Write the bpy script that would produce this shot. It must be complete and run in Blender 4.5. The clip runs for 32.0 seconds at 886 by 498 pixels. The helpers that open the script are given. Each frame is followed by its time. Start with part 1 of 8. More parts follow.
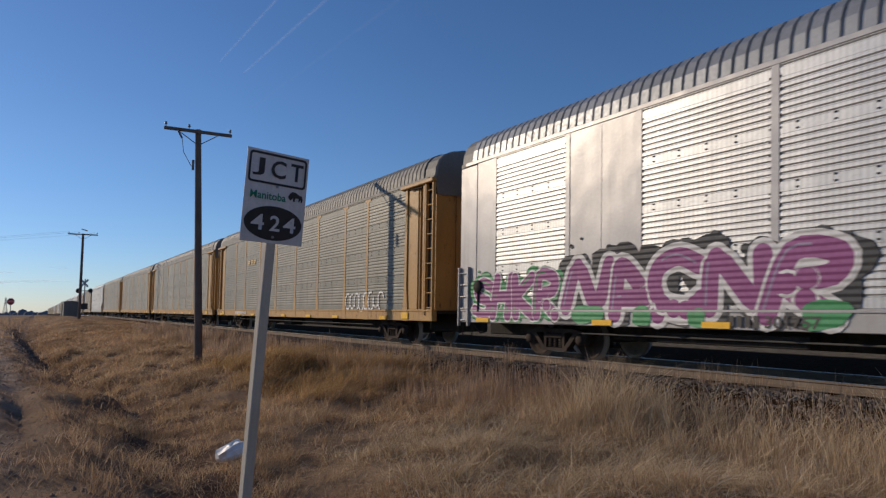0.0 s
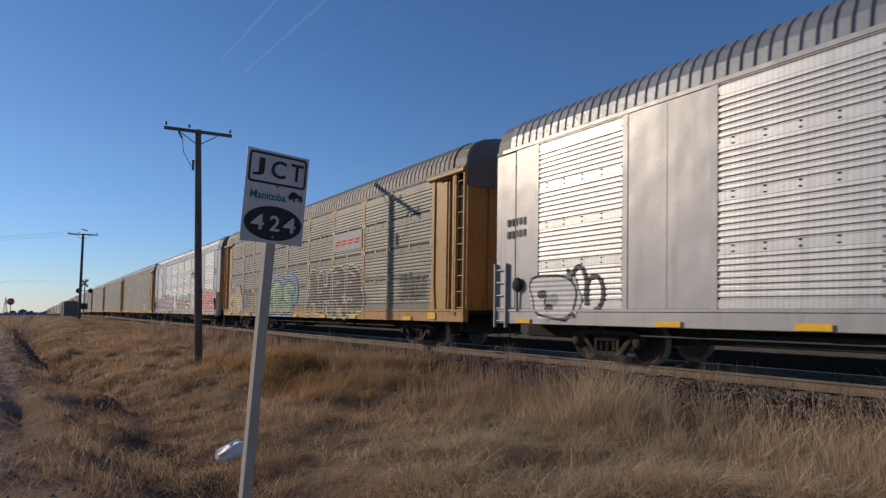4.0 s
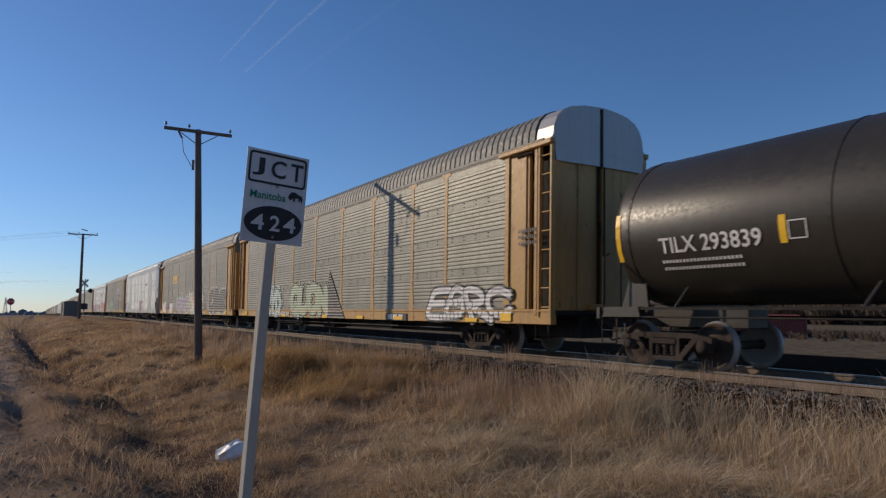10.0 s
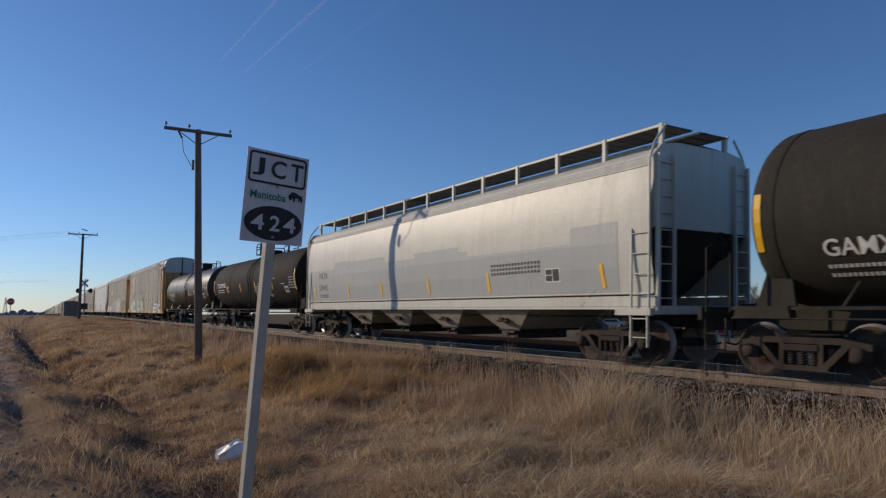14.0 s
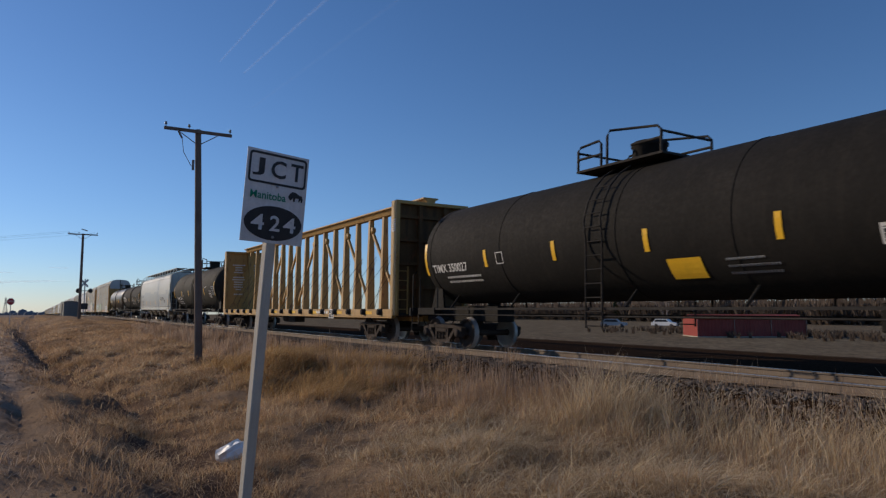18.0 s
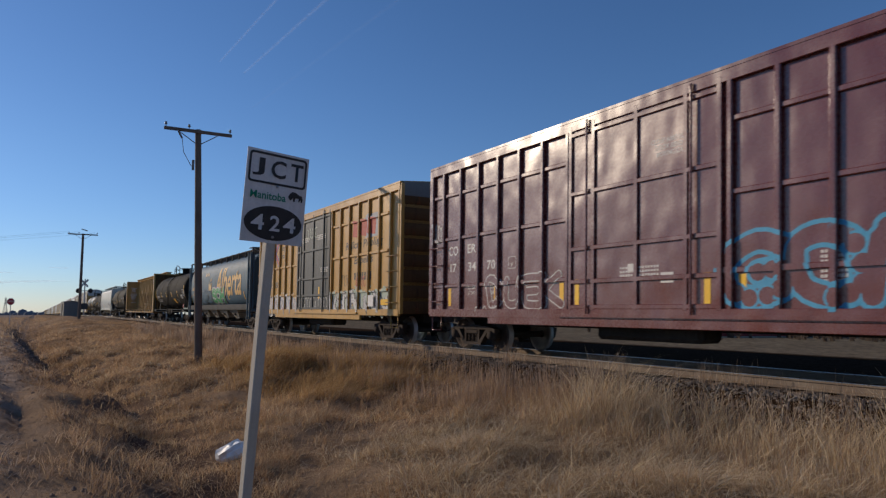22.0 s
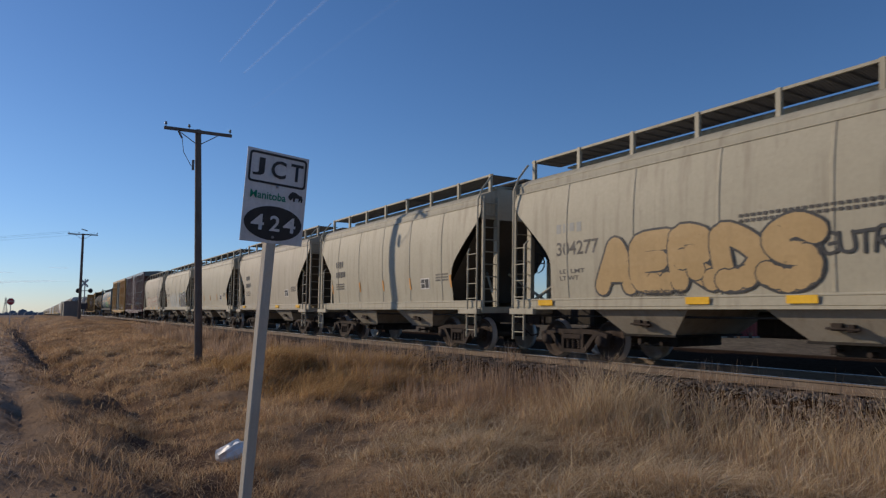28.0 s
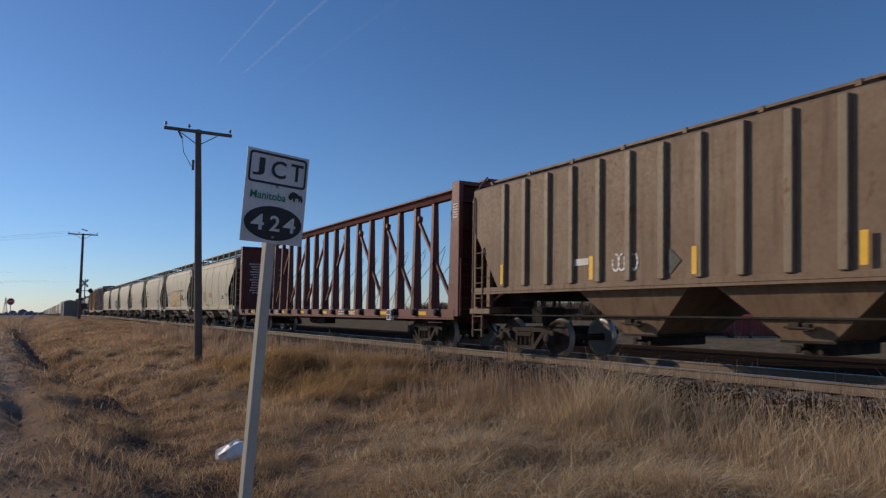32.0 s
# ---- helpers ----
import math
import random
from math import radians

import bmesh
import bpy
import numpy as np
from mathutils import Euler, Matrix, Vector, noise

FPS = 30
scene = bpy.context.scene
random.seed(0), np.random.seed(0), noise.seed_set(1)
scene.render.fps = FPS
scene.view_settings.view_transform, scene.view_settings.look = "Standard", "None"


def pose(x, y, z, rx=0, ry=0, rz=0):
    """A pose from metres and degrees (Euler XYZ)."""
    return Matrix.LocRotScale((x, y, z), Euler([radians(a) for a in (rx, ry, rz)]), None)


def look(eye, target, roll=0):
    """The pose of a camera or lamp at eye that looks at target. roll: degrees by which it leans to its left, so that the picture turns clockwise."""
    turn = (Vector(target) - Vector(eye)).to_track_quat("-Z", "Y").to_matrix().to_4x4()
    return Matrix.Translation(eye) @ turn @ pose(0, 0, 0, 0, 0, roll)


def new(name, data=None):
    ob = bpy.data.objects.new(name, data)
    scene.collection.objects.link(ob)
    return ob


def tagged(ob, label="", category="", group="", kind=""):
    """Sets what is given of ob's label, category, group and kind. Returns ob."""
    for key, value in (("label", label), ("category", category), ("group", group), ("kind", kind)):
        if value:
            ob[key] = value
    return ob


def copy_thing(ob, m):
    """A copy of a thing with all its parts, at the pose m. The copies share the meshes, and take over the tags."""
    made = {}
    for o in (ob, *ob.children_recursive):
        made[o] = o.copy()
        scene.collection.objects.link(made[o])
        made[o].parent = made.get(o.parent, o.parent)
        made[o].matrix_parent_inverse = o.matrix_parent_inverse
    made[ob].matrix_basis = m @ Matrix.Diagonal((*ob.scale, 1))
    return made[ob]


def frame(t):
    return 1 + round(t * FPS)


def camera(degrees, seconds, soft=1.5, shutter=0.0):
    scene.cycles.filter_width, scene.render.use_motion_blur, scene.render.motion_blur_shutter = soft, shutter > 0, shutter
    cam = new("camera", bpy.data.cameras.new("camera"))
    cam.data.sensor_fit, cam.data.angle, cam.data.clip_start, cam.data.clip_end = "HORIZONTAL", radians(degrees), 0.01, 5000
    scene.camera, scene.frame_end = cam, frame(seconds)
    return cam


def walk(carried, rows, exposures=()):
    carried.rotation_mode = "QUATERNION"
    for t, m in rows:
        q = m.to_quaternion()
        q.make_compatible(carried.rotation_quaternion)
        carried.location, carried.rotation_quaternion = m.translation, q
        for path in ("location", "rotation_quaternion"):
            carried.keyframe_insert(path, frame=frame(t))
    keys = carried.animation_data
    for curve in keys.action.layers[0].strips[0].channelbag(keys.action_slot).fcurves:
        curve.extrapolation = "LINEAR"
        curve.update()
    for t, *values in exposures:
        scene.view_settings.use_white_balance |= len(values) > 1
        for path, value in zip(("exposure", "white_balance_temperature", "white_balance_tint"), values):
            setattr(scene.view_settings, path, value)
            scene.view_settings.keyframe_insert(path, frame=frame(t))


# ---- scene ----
# ---- camera ----
EYE = Vector((0.0, -11.61, 1.126))
cam = camera(67.99, 32.0, soft=1.3, shutter=1.0)
# the sensor is read line by line, top to bottom, in about a thirtieth of a second
scene.cycles.rolling_shutter_type, scene.cycles.rolling_shutter_duration = "TOP", 0.1
YAW, PITCH = radians(31.70), radians(5.27)
AIM = EYE + Vector((-math.cos(YAW) * math.cos(PITCH), math.sin(YAW) * math.cos(PITCH), math.sin(PITCH))) * 20
walk(cam, [(0.0, look(EYE, AIM, 0)), (32.0, look(EYE, AIM, 0))], ((0.0, 0.45, 6050, 12), (32.0, 0.45, 6050, 12)))

# ---- world, sun ----
SUN_EL, SUN_AZ = radians(20.3), radians(235.1)
world = bpy.data.worlds.new("sky")
scene.world = world
world.use_nodes = True
wn = world.node_tree
sky = wn.nodes.new("ShaderNodeTexSky")
sky.sky_type, sky.sun_disc = "NISHITA", False
sky.sun_elevation, sky.sun_rotation = SUN_EL, SUN_AZ
sky.altitude, sky.air_density, sky.dust_density, sky.ozone_density = 600, 1.0, 0.2, 4.0
vivid = wn.nodes.new("ShaderNodeHueSaturation")
vivid.inputs["Saturation"].default_value = 1.08
wn.links.new(sky.outputs[0], vivid.inputs["Color"])
tone = wn.nodes.new("ShaderNodeMix")
tone.data_type, tone.blend_type = "RGBA", "MULTIPLY"
tone.inputs["Factor"].default_value = 1.0
# the clear winter air keeps the horizon blue
gen = wn.nodes.new("ShaderNodeTexCoord")
axes = wn.nodes.new("ShaderNodeSeparateXYZ")
rise = wn.nodes.new("ShaderNodeMapRange")
rise.interpolation_type = "SMOOTHSTEP"
rise.inputs["From Min"].default_value, rise.inputs["From Max"].default_value = -0.02, 0.24
clear = wn.nodes.new("ShaderNodeMix")
clear.data_type = "RGBA"
clear.inputs["A"].default_value, clear.inputs["B"].default_value = (0.80, 0.86, 1.03, 1), (1.0, 0.975, 1.02, 1)
wn.links.new(gen.outputs["Generated"], axes.inputs[0])
wn.links.new(axes.outputs["Z"], rise.inputs["Value"])
wn.links.new(rise.outputs[0], clear.inputs["Factor"])
wn.links.new(clear.outputs["Result"], tone.inputs["B"])
wn.links.new(vivid.outputs[0], tone.inputs["A"])
wn.links.new(tone.outputs["Result"], wn.nodes["Background"].inputs[0])
wn.nodes["Background"].inputs[1].default_value = 0.068
sun = new("sun", bpy.data.lights.new("sun", "SUN"))
sun.data.energy, sun.data.angle, sun.data.color = 2.2, radians(0.53), (1.0, 0.80, 0.56)
TO_SUN = Vector((math.sin(SUN_AZ) * math.cos(SUN_EL), math.cos(SUN_AZ) * math.cos(SUN_EL), math.sin(SUN_EL)))
sun.matrix_world = look(TO_SUN * 200, (0, 0, 0))


# ---- materials ----
def nodes_of(name):
    m = bpy.data.materials.new(name)
    m.use_nodes = True
    return m, m.node_tree.nodes, m.node_tree.links, m.node_tree.nodes["Principled BSDF"]


def noise_node(n, l, coord, scale, detail=4.0, stretch=None, rough=0.6):
    t = n.new("ShaderNodeTexNoise")
    t.inputs["Scale"].default_value, t.inputs["Detail"].default_value, t.inputs["Roughness"].default_value = scale, detail, rough
    if stretch:
        mp = n.new("ShaderNodeMapping")
        mp.inputs["Scale"].default_value = stretch
        l.new(coord, mp.inputs["Vector"])
        coord = mp.outputs[0]
    l.new(coord, t.inputs["Vector"])
    return t.outputs["Fac"]


def ramp(n, l, fac, lo, hi, a=0.0, b=1.0):
    r = n.new("ShaderNodeMapRange")
    r.inputs["From Min"].default_value, r.inputs["From Max"].default_value = lo, hi
    r.inputs["To Min"].default_value, r.inputs["To Max"].default_value = a, b
    l.new(fac, r.inputs["Value"])
    return r.outputs[0]


def mixed(n, l, fac, a, b, mode="MIX"):
    m = n.new("ShaderNodeMix")
    m.data_type, m.blend_type = "RGBA", mode
    for s, v in ((m.inputs["Factor"], fac), (m.inputs["A"], a), (m.inputs["B"], b)):
        if isinstance(v, (int, float)):
            s.default_value = v
        elif isinstance(v, tuple):
            s.default_value = (*v, 1)
        else:
            l.new(v, s)
    return m.outputs["Result"]


def surface(name, col, worn=None, dirt=(0.09, 0.07, 0.05), dirtiness=0.35, rough=0.5, metal=0.0, scale=1.0, bump=0.15, streaks=True, rust=0.0, perforated=False, ribs=0.0, per_object=0.0, gloss=0.4, dents=0.0, stains=0.0):
    """Painted or bare sheet: large stains, vertical streaks, fine grain, optional rust and rib relief."""
    m, n, l, p = nodes_of(name)
    co = n.new("ShaderNodeTexCoord").outputs["Object"]
    worn = worn or tuple(min(1, c * 1.25 + 0.03) for c in col)
    big = noise_node(n, l, co, 0.55 * scale, 5)
    fine = noise_node(n, l, co, 14 * scale, 4)
    c = mixed(n, l, ramp(n, l, big, 0.35, 0.7), col, worn)
    if streaks:
        st = noise_node(n, l, co, 2.2 * scale, 5, (2.2, 2.2, 0.16))
        c = mixed(n, l, ramp(n, l, st, 0.5, 0.78, 0, dirtiness), c, dirt)
    else:
        st = noise_node(n, l, co, 1.7 * scale, 5)
        c = mixed(n, l, ramp(n, l, st, 0.5, 0.75, 0, dirtiness), c, dirt)
    c = mixed(n, l, ramp(n, l, fine, 0.3, 0.75, 0.0, 0.35), c, tuple(0.72 * v for v in col))
    if rust:
        rs = noise_node(n, l, co, 3.1 * scale, 8, (1.3, 1.3, 0.5), 0.75)
        c = mixed(n, l, ramp(n, l, rs, 0.62 - 0.2 * rust, 0.66 - 0.15 * rust, 0, 0.85), c, (0.16, 0.065, 0.028))
    if stains:
        sn = noise_node(n, l, co, 0.9, 6, (1.0, 1.0, 0.35), 0.7)
        c = mixed(n, l, ramp(n, l, sn, 0.60, 0.72, 0, stains), c, (0.13, 0.085, 0.055))
        sp = noise_node(n, l, co, 5.0, 6, (1.0, 1.0, 0.4), 0.7)
        c = mixed(n, l, ramp(n, l, sp, 0.64, 0.72, 0, stains), c, (0.17, 0.075, 0.035))
    if perforated:
        w = n.new("ShaderNodeTexWave")
        w.bands_direction = "X"
        w.inputs["Scale"].default_value, w.inputs["Distortion"].default_value, w.inputs["Detail"].default_value = 3.3, 0.0, 0
        l.new(co, w.inputs["Vector"])
        c = mixed(n, l, ramp(n, l, w.outputs["Fac"], 0.7, 1.0, 0, 0.22), c, (0.05, 0.05, 0.05))
    if per_object:
        oi = n.new("ShaderNodeObjectInfo")
        hv = n.new("ShaderNodeHueSaturation")
        l.new(ramp(n, l, oi.outputs["Random"], 0, 1, 1 - per_object, 1 + per_object), hv.inputs["Value"])
        l.new(c, hv.inputs["Color"])
        c = hv.outputs[0]
    l.new(c, p.inputs["Base Color"])
    p.inputs["Metallic"].default_value = metal
    p.inputs["Specular IOR Level"].default_value = 0.12 if rough >= 0.75 else gloss
    even = 0.25 if dents else 1.0
    l.new(ramp(n, l, fine, 0.2, 0.8, max(0.05, rough - 0.12 * even), min(1, rough + 0.16 * even)), p.inputs["Roughness"])
    b = n.new("ShaderNodeBump")
    b.inputs["Strength"].default_value, b.inputs["Distance"].default_value = bump, 0.02
    l.new(big if bump > 0.3 else fine, b.inputs["Height"])
    if dents:
        # sheet buckled between its welds
        d = n.new("ShaderNodeBump")
        d.inputs["Strength"].default_value, d.inputs["Distance"].default_value = dents, 0.06
        l.new(noise_node(n, l, co, 1.5, 1.0, (1.0, 1.0, 0.7)), d.inputs["Height"])
        l.new(b.outputs[0], d.inputs["Normal"])
        b = d
    if ribs:
        w = n.new("ShaderNodeTexWave")
        w.bands_direction = "Z"
        w.inputs["Scale"].default_value = 0.314 / ribs
        l.new(co, w.inputs["Vector"])
        b2 = n.new("ShaderNodeBump")
        b2.inputs["Strength"].default_value, b2.inputs["Distance"].default_value = 0.8, 0.02
        l.new(w.outputs["Fac"], b2.inputs["Height"])
        l.new(b.outputs[0], b2.inputs["Normal"])
        b = b2
    l.new(b.outputs[0], p.inputs["Normal"])
    return m


def spray(name, col, ribs=0.11, rough=0.6):
    return surface(name, col, tuple(min(1, 1.15 * c + 0.02) for c in col), dirtiness=0.2, rough=rough, ribs=ribs, bump=0.05)


def faded(name, a, b, scale=1.6, ribs=0.11):
    """Spray paint that drifts from one colour to another."""
    m = spray(name, a, ribs)
    n, l = m.node_tree.nodes, m.node_tree.links
    p = n["Principled BSDF"]
    old = p.inputs["Base Color"].links[0].from_socket
    f = noise_node(n, l, n.new("ShaderNodeTexCoord").outputs["Object"], scale, 3)
    l.new(mixed(n, l, ramp(n, l, f, 0.46, 0.56), old, b), p.inputs["Base Color"])
    return m


def leafy(name, cols, rough=0.9, trans=0.25, patchy=0.55):
    """Dry blades: each island takes a colour between those given."""
    m, n, l, p = nodes_of(name)
    g = n.new("ShaderNodeNewGeometry")
    r = n.new("ShaderNodeValToRGB")
    r.color_ramp.interpolation = "LINEAR"
    while len(r.color_ramp.elements) < len(cols):
        r.color_ramp.elements.new(0.5)
    for i, c in enumerate(cols):
        r.color_ramp.elements[i].position, r.color_ramp.elements[i].color = i / (len(cols) - 1), (*c, 1)
    l.new(g.outputs["Random Per Island"], r.inputs[0])
    pos = n.new("ShaderNodeTexCoord").outputs["Object"]
    patch = noise_node(n, l, pos, 0.45, 3)
    c = mixed(n, l, ramp(n, l, patch, 0.4, 0.65, 0, patchy), r.outputs[0], tuple(0.62 * v for v in cols[0]))
    l.new(c, p.inputs["Base Color"])
    p.inputs["Roughness"].default_value = rough
    p.inputs["Specular IOR Level"].default_value = 0.2
    t = n.new("ShaderNodeBsdfTranslucent")
    l.new(c, t.inputs["Color"])
    mx = n.new("ShaderNodeMixShader")
    mx.inputs[0].default_value = trans
    l.new(p.outputs[0], mx.inputs[1]), l.new(t.outputs[0], mx.inputs[2])
    l.new(mx.outputs[0], n["Material Output"].inputs["Surface"])
    return m


def soil(name):
    m, n, l, p = nodes_of(name)
    co = n.new("ShaderNodeTexCoord").outputs["Object"]
    sx = n.new("ShaderNodeSeparateXYZ")
    l.new(co, sx.inputs[0])
    a = noise_node(n, l, co, 0.35, 5)
    f = noise_node(n, l, co, 9.0, 8, None, 0.7)
    peb = n.new("ShaderNodeTexVoronoi")
    peb.inputs["Scale"].default_value = 22
    l.new(co, peb.inputs["Vector"])
    mid = noise_node(n, l, co, 1.6, 6, None, 0.65)
    thatch = mixed(n, l, ramp(n, l, a, 0.35, 0.65), (0.28, 0.188, 0.115), (0.38, 0.265, 0.165))
    thatch = mixed(n, l, ramp(n, l, f, 0.5, 0.78, 0, 0.75), thatch, (0.085, 0.052, 0.034))
    dirt = mixed(n, l, ramp(n, l, f, 0.35, 0.7), (0.34, 0.26, 0.195), (0.47, 0.365, 0.275))
    dirt = mixed(n, l, ramp(n, l, peb.outputs["Distance"], 0.0, 0.35, 0.4, 0), dirt, (0.28, 0.225, 0.17))
    dirt = mixed(n, l, ramp(n, l, mid, 0.46, 0.62, 0, 0.7), dirt, (0.15, 0.108, 0.085))
    wob = noise_node(n, l, co, 0.8, 4)
    ad = n.new("ShaderNodeMath")
    ad.operation = "MULTIPLY_ADD"
    ad.inputs[1].default_value = 1.6
    l.new(wob, ad.inputs[0]), l.new(sx.outputs["Y"], ad.inputs[2])
    c = mixed(n, l, ramp(n, l, ad.outputs[0], -11.4, -10.5, 1, 0), thatch, dirt)
    # damp, bare soil in the ditch
    east = n.new("ShaderNodeMath")
    east.operation = "MINIMUM"
    east.inputs[1].default_value = -17.0
    l.new(sx.outputs["X"], east.inputs[0])
    along = n.new("ShaderNodeMath")
    along.operation = "MULTIPLY_ADD"
    along.inputs[1].default_value = -0.0711
    l.new(east.outputs[0], along.inputs[0]), l.new(ad.outputs[0], along.inputs[2])
    lo, hi = ramp(n, l, along.outputs[0], -8.7, -8.2), ramp(n, l, along.outputs[0], -7.1, -6.5, 1, 0)
    band = n.new("ShaderNodeMath")
    band.operation = "MULTIPLY"
    l.new(lo, band.inputs[0]), l.new(hi, band.inputs[1])
    wet = n.new("ShaderNodeMath")
    wet.operation = "MULTIPLY"
    l.new(band.outputs[0], wet.inputs[0]), l.new(ramp(n, l, mid, 0.38, 0.55, 0.25, 0.95), wet.inputs[1])
    c = mixed(n, l, wet.outputs[0], c, mixed(n, l, ramp(n, l, f, 0.35, 0.7), (0.10, 0.064, 0.047), (0.20, 0.138, 0.10)))
    straw = mixed(n, l, ramp(n, l, a, 0.35, 0.65), (0.25, 0.20, 0.13), (0.17, 0.135, 0.09))
    straw = mixed(n, l, ramp(n, l, mid, 0.42, 0.6, 0, 0.7), straw, (0.10, 0.08, 0.06))
    # dark ballast with the train's shadow put into its colour, out to y = 13
    shaded_ballast = mixed(n, l, ramp(n, l, f, 0.4, 0.7), (0.036, 0.021, 0.013), (0.075, 0.048, 0.031))
    c = mixed(n, l, ramp(n, l, sx.outputs["Y"], -2.9, -2.3), c, shaded_ballast)
    c = mixed(n, l, ramp(n, l, sx.outputs["Y"], 10.5, 13.0), c, straw)
    l.new(c, p.inputs["Base Color"])
    p.inputs["Roughness"].default_value = 0.95
    p.inputs["Specular IOR Level"].default_value = 0.0
    b = n.new("ShaderNodeBump")
    b.inputs["Strength"].default_value, b.inputs["Distance"].default_value = 1.0, 0.10
    l.new(f, b.inputs["Height"])
    l.new(b.outputs[0], p.inputs["Normal"])
    return m


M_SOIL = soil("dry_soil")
M_STONE = surface("ballast_stone", (0.15, 0.12, 0.098), (0.26, 0.22, 0.18), dirtiness=0.3, rough=0.95, scale=3, streaks=False)
M_RAIL = surface("rusty_rail", (0.185, 0.14, 0.105), (0.25, 0.20, 0.15), dirtiness=0.3, rough=0.75, scale=2, streaks=False)
M_RAILHEAD = surface("polished_rail_head", (0.55, 0.53, 0.5), dirtiness=0.1, rough=0.28, metal=0.9, scale=2, streaks=False)
M_TIE = surface("weathered_tie_wood", (0.13, 0.10, 0.08), (0.22, 0.18, 0.15), dirtiness=0.4, rough=0.95, scale=3, streaks=False, per_object=0.3)
M_POLE = surface("weathered_pole_wood", (0.14, 0.105, 0.085), (0.21, 0.165, 0.135), dirtiness=0.5, rough=0.9, scale=2)
M_POSTWOOD = surface("pale_post_wood", (0.52, 0.46, 0.37), (0.63, 0.57, 0.47), dirtiness=0.35, rough=0.85, scale=3)
M_SIGN = surface("sign_white", (0.62, 0.6, 0.58), dirtiness=0.2, rough=0.45, scale=3)
M_BLACK = surface("black_paint", (0.02, 0.02, 0.022), dirtiness=0.15, rough=0.5)
M_GREEN = surface("sign_green", (0.0, 0.22, 0.13), (0.01, 0.26, 0.155), dirtiness=0.1, rough=0.5)
M_WHITE = surface("white_paint", (0.75, 0.73, 0.69), dirtiness=0.25, rough=0.5)
M_LETTER = surface("white_lettering", (0.62, 0.6, 0.56), dirtiness=0.3, rough=0.6)
M_DARKLETTER = surface("dark_lettering", (0.06, 0.055, 0.05), dirtiness=0.3, rough=0.6)
M_GLASS = surface("dark_glass", (0.03, 0.035, 0.04), dirtiness=0.1, rough=0.1)
M_INSUL = surface("insulator_porcelain", (0.10, 0.08, 0.07), dirtiness=0.1, rough=0.2)
M_WIRE = surface("wire", (0.03, 0.03, 0.03), rough=0.9)
M_BAG = surface("white_plastic_bag", (0.82, 0.8, 0.76), dirtiness=0.2, rough=0.4, bump=0.4)
M_RED = surface("stop_red", (0.42, 0.02, 0.025), dirtiness=0.1, rough=0.4)
M_STEEL = surface("galvanised_steel", (0.38, 0.38, 0.38), dirtiness=0.3, rough=0.5, metal=0.6)
M_SHED = surface("red_sheet_metal", (0.26, 0.055, 0.045), (0.31, 0.085, 0.065), dirtiness=0.3, rough=0.8)
M_BARK = surface("bare_bark", (0.22, 0.18, 0.155), (0.29, 0.245, 0.21), dirtiness=0.2, rough=0.95)
M_NEEDLE = leafy("spruce_needles", [(0.018, 0.03, 0.016), (0.035, 0.055, 0.025)])
M_BRUSH = leafy("far_scrub", [(0.10, 0.075, 0.055), (0.16, 0.12, 0.09)])
# blue-grey of the distance haze, painted onto the far woods and pylon
M_HAZE = surface("haze_tint", (0.14, 0.15, 0.17), dirtiness=0.2, rough=1.0, streaks=False)
M_GRASS = leafy("dry_brown_grass", [(0.36, 0.225, 0.125), (0.60, 0.41, 0.24), (0.75, 0.55, 0.34), (0.47, 0.30, 0.172)], trans=0.45, patchy=0.7)
M_STRAW = leafy("pale_straw", [(0.42, 0.285, 0.16), (0.72, 0.54, 0.32), (0.86, 0.71, 0.47), (0.56, 0.395, 0.225)], trans=0.42)
M_PALE = leafy("bleached_straw", [(0.34, 0.235, 0.135), (0.72, 0.565, 0.36), (0.86, 0.73, 0.51), (0.52, 0.385, 0.23)], trans=0.4, patchy=0.25)
M_TAWNY = leafy("tawny_grass", [(0.34, 0.20, 0.085), (0.58, 0.385, 0.175), (0.74, 0.53, 0.27), (0.44, 0.275, 0.12)], trans=0.35)
M_WEED = leafy("grey_brown_weeds", [(0.30, 0.20, 0.13), (0.53, 0.385, 0.265), (0.66, 0.51, 0.37), (0.38, 0.25, 0.16)], trans=0.4)
# rolling stock
M_UNDER = surface("underframe_black", (0.022, 0.02, 0.019), (0.05, 0.045, 0.04), dirt=(0.11, 0.085, 0.06), dirtiness=0.5, rough=0.8)
M_TRUCK = surface("truck_cast_steel", (0.036, 0.028, 0.024), (0.072, 0.056, 0.046), dirt=(0.10, 0.075, 0.055), dirtiness=0.5, rough=0.8, scale=3, streaks=False)
M_WHEEL = surface("wheel_steel", (0.05, 0.036, 0.029), (0.085, 0.064, 0.05), dirtiness=0.3, rough=0.78, metal=0.0, scale=3, streaks=False)
M_TREAD = surface("wheel_tread", (0.42, 0.39, 0.36), dirtiness=0.3, rough=0.5, metal=0.5, streaks=False)
M_YEL = surface("railcar_yellow", (0.42, 0.225, 0.055), (0.50, 0.30, 0.09), dirt=(0.16, 0.085, 0.035), dirtiness=0.45, rough=0.5, rust=0.15)
M_REFL = surface("reflector_yellow", (0.85, 0.47, 0.02), dirtiness=0.12, rough=0.35)
M_REFO = surface("faded_orange_reflector", (0.58, 0.27, 0.045), dirtiness=0.3, rough=0.5)
M_GALV = surface("weathered_galvanised", (0.155, 0.152, 0.125), (0.225, 0.22, 0.183), dirt=(0.07, 0.055, 0.038), dirtiness=0.6, rough=0.5, metal=0.25, perforated=True, per_object=0.14, stains=0.5)
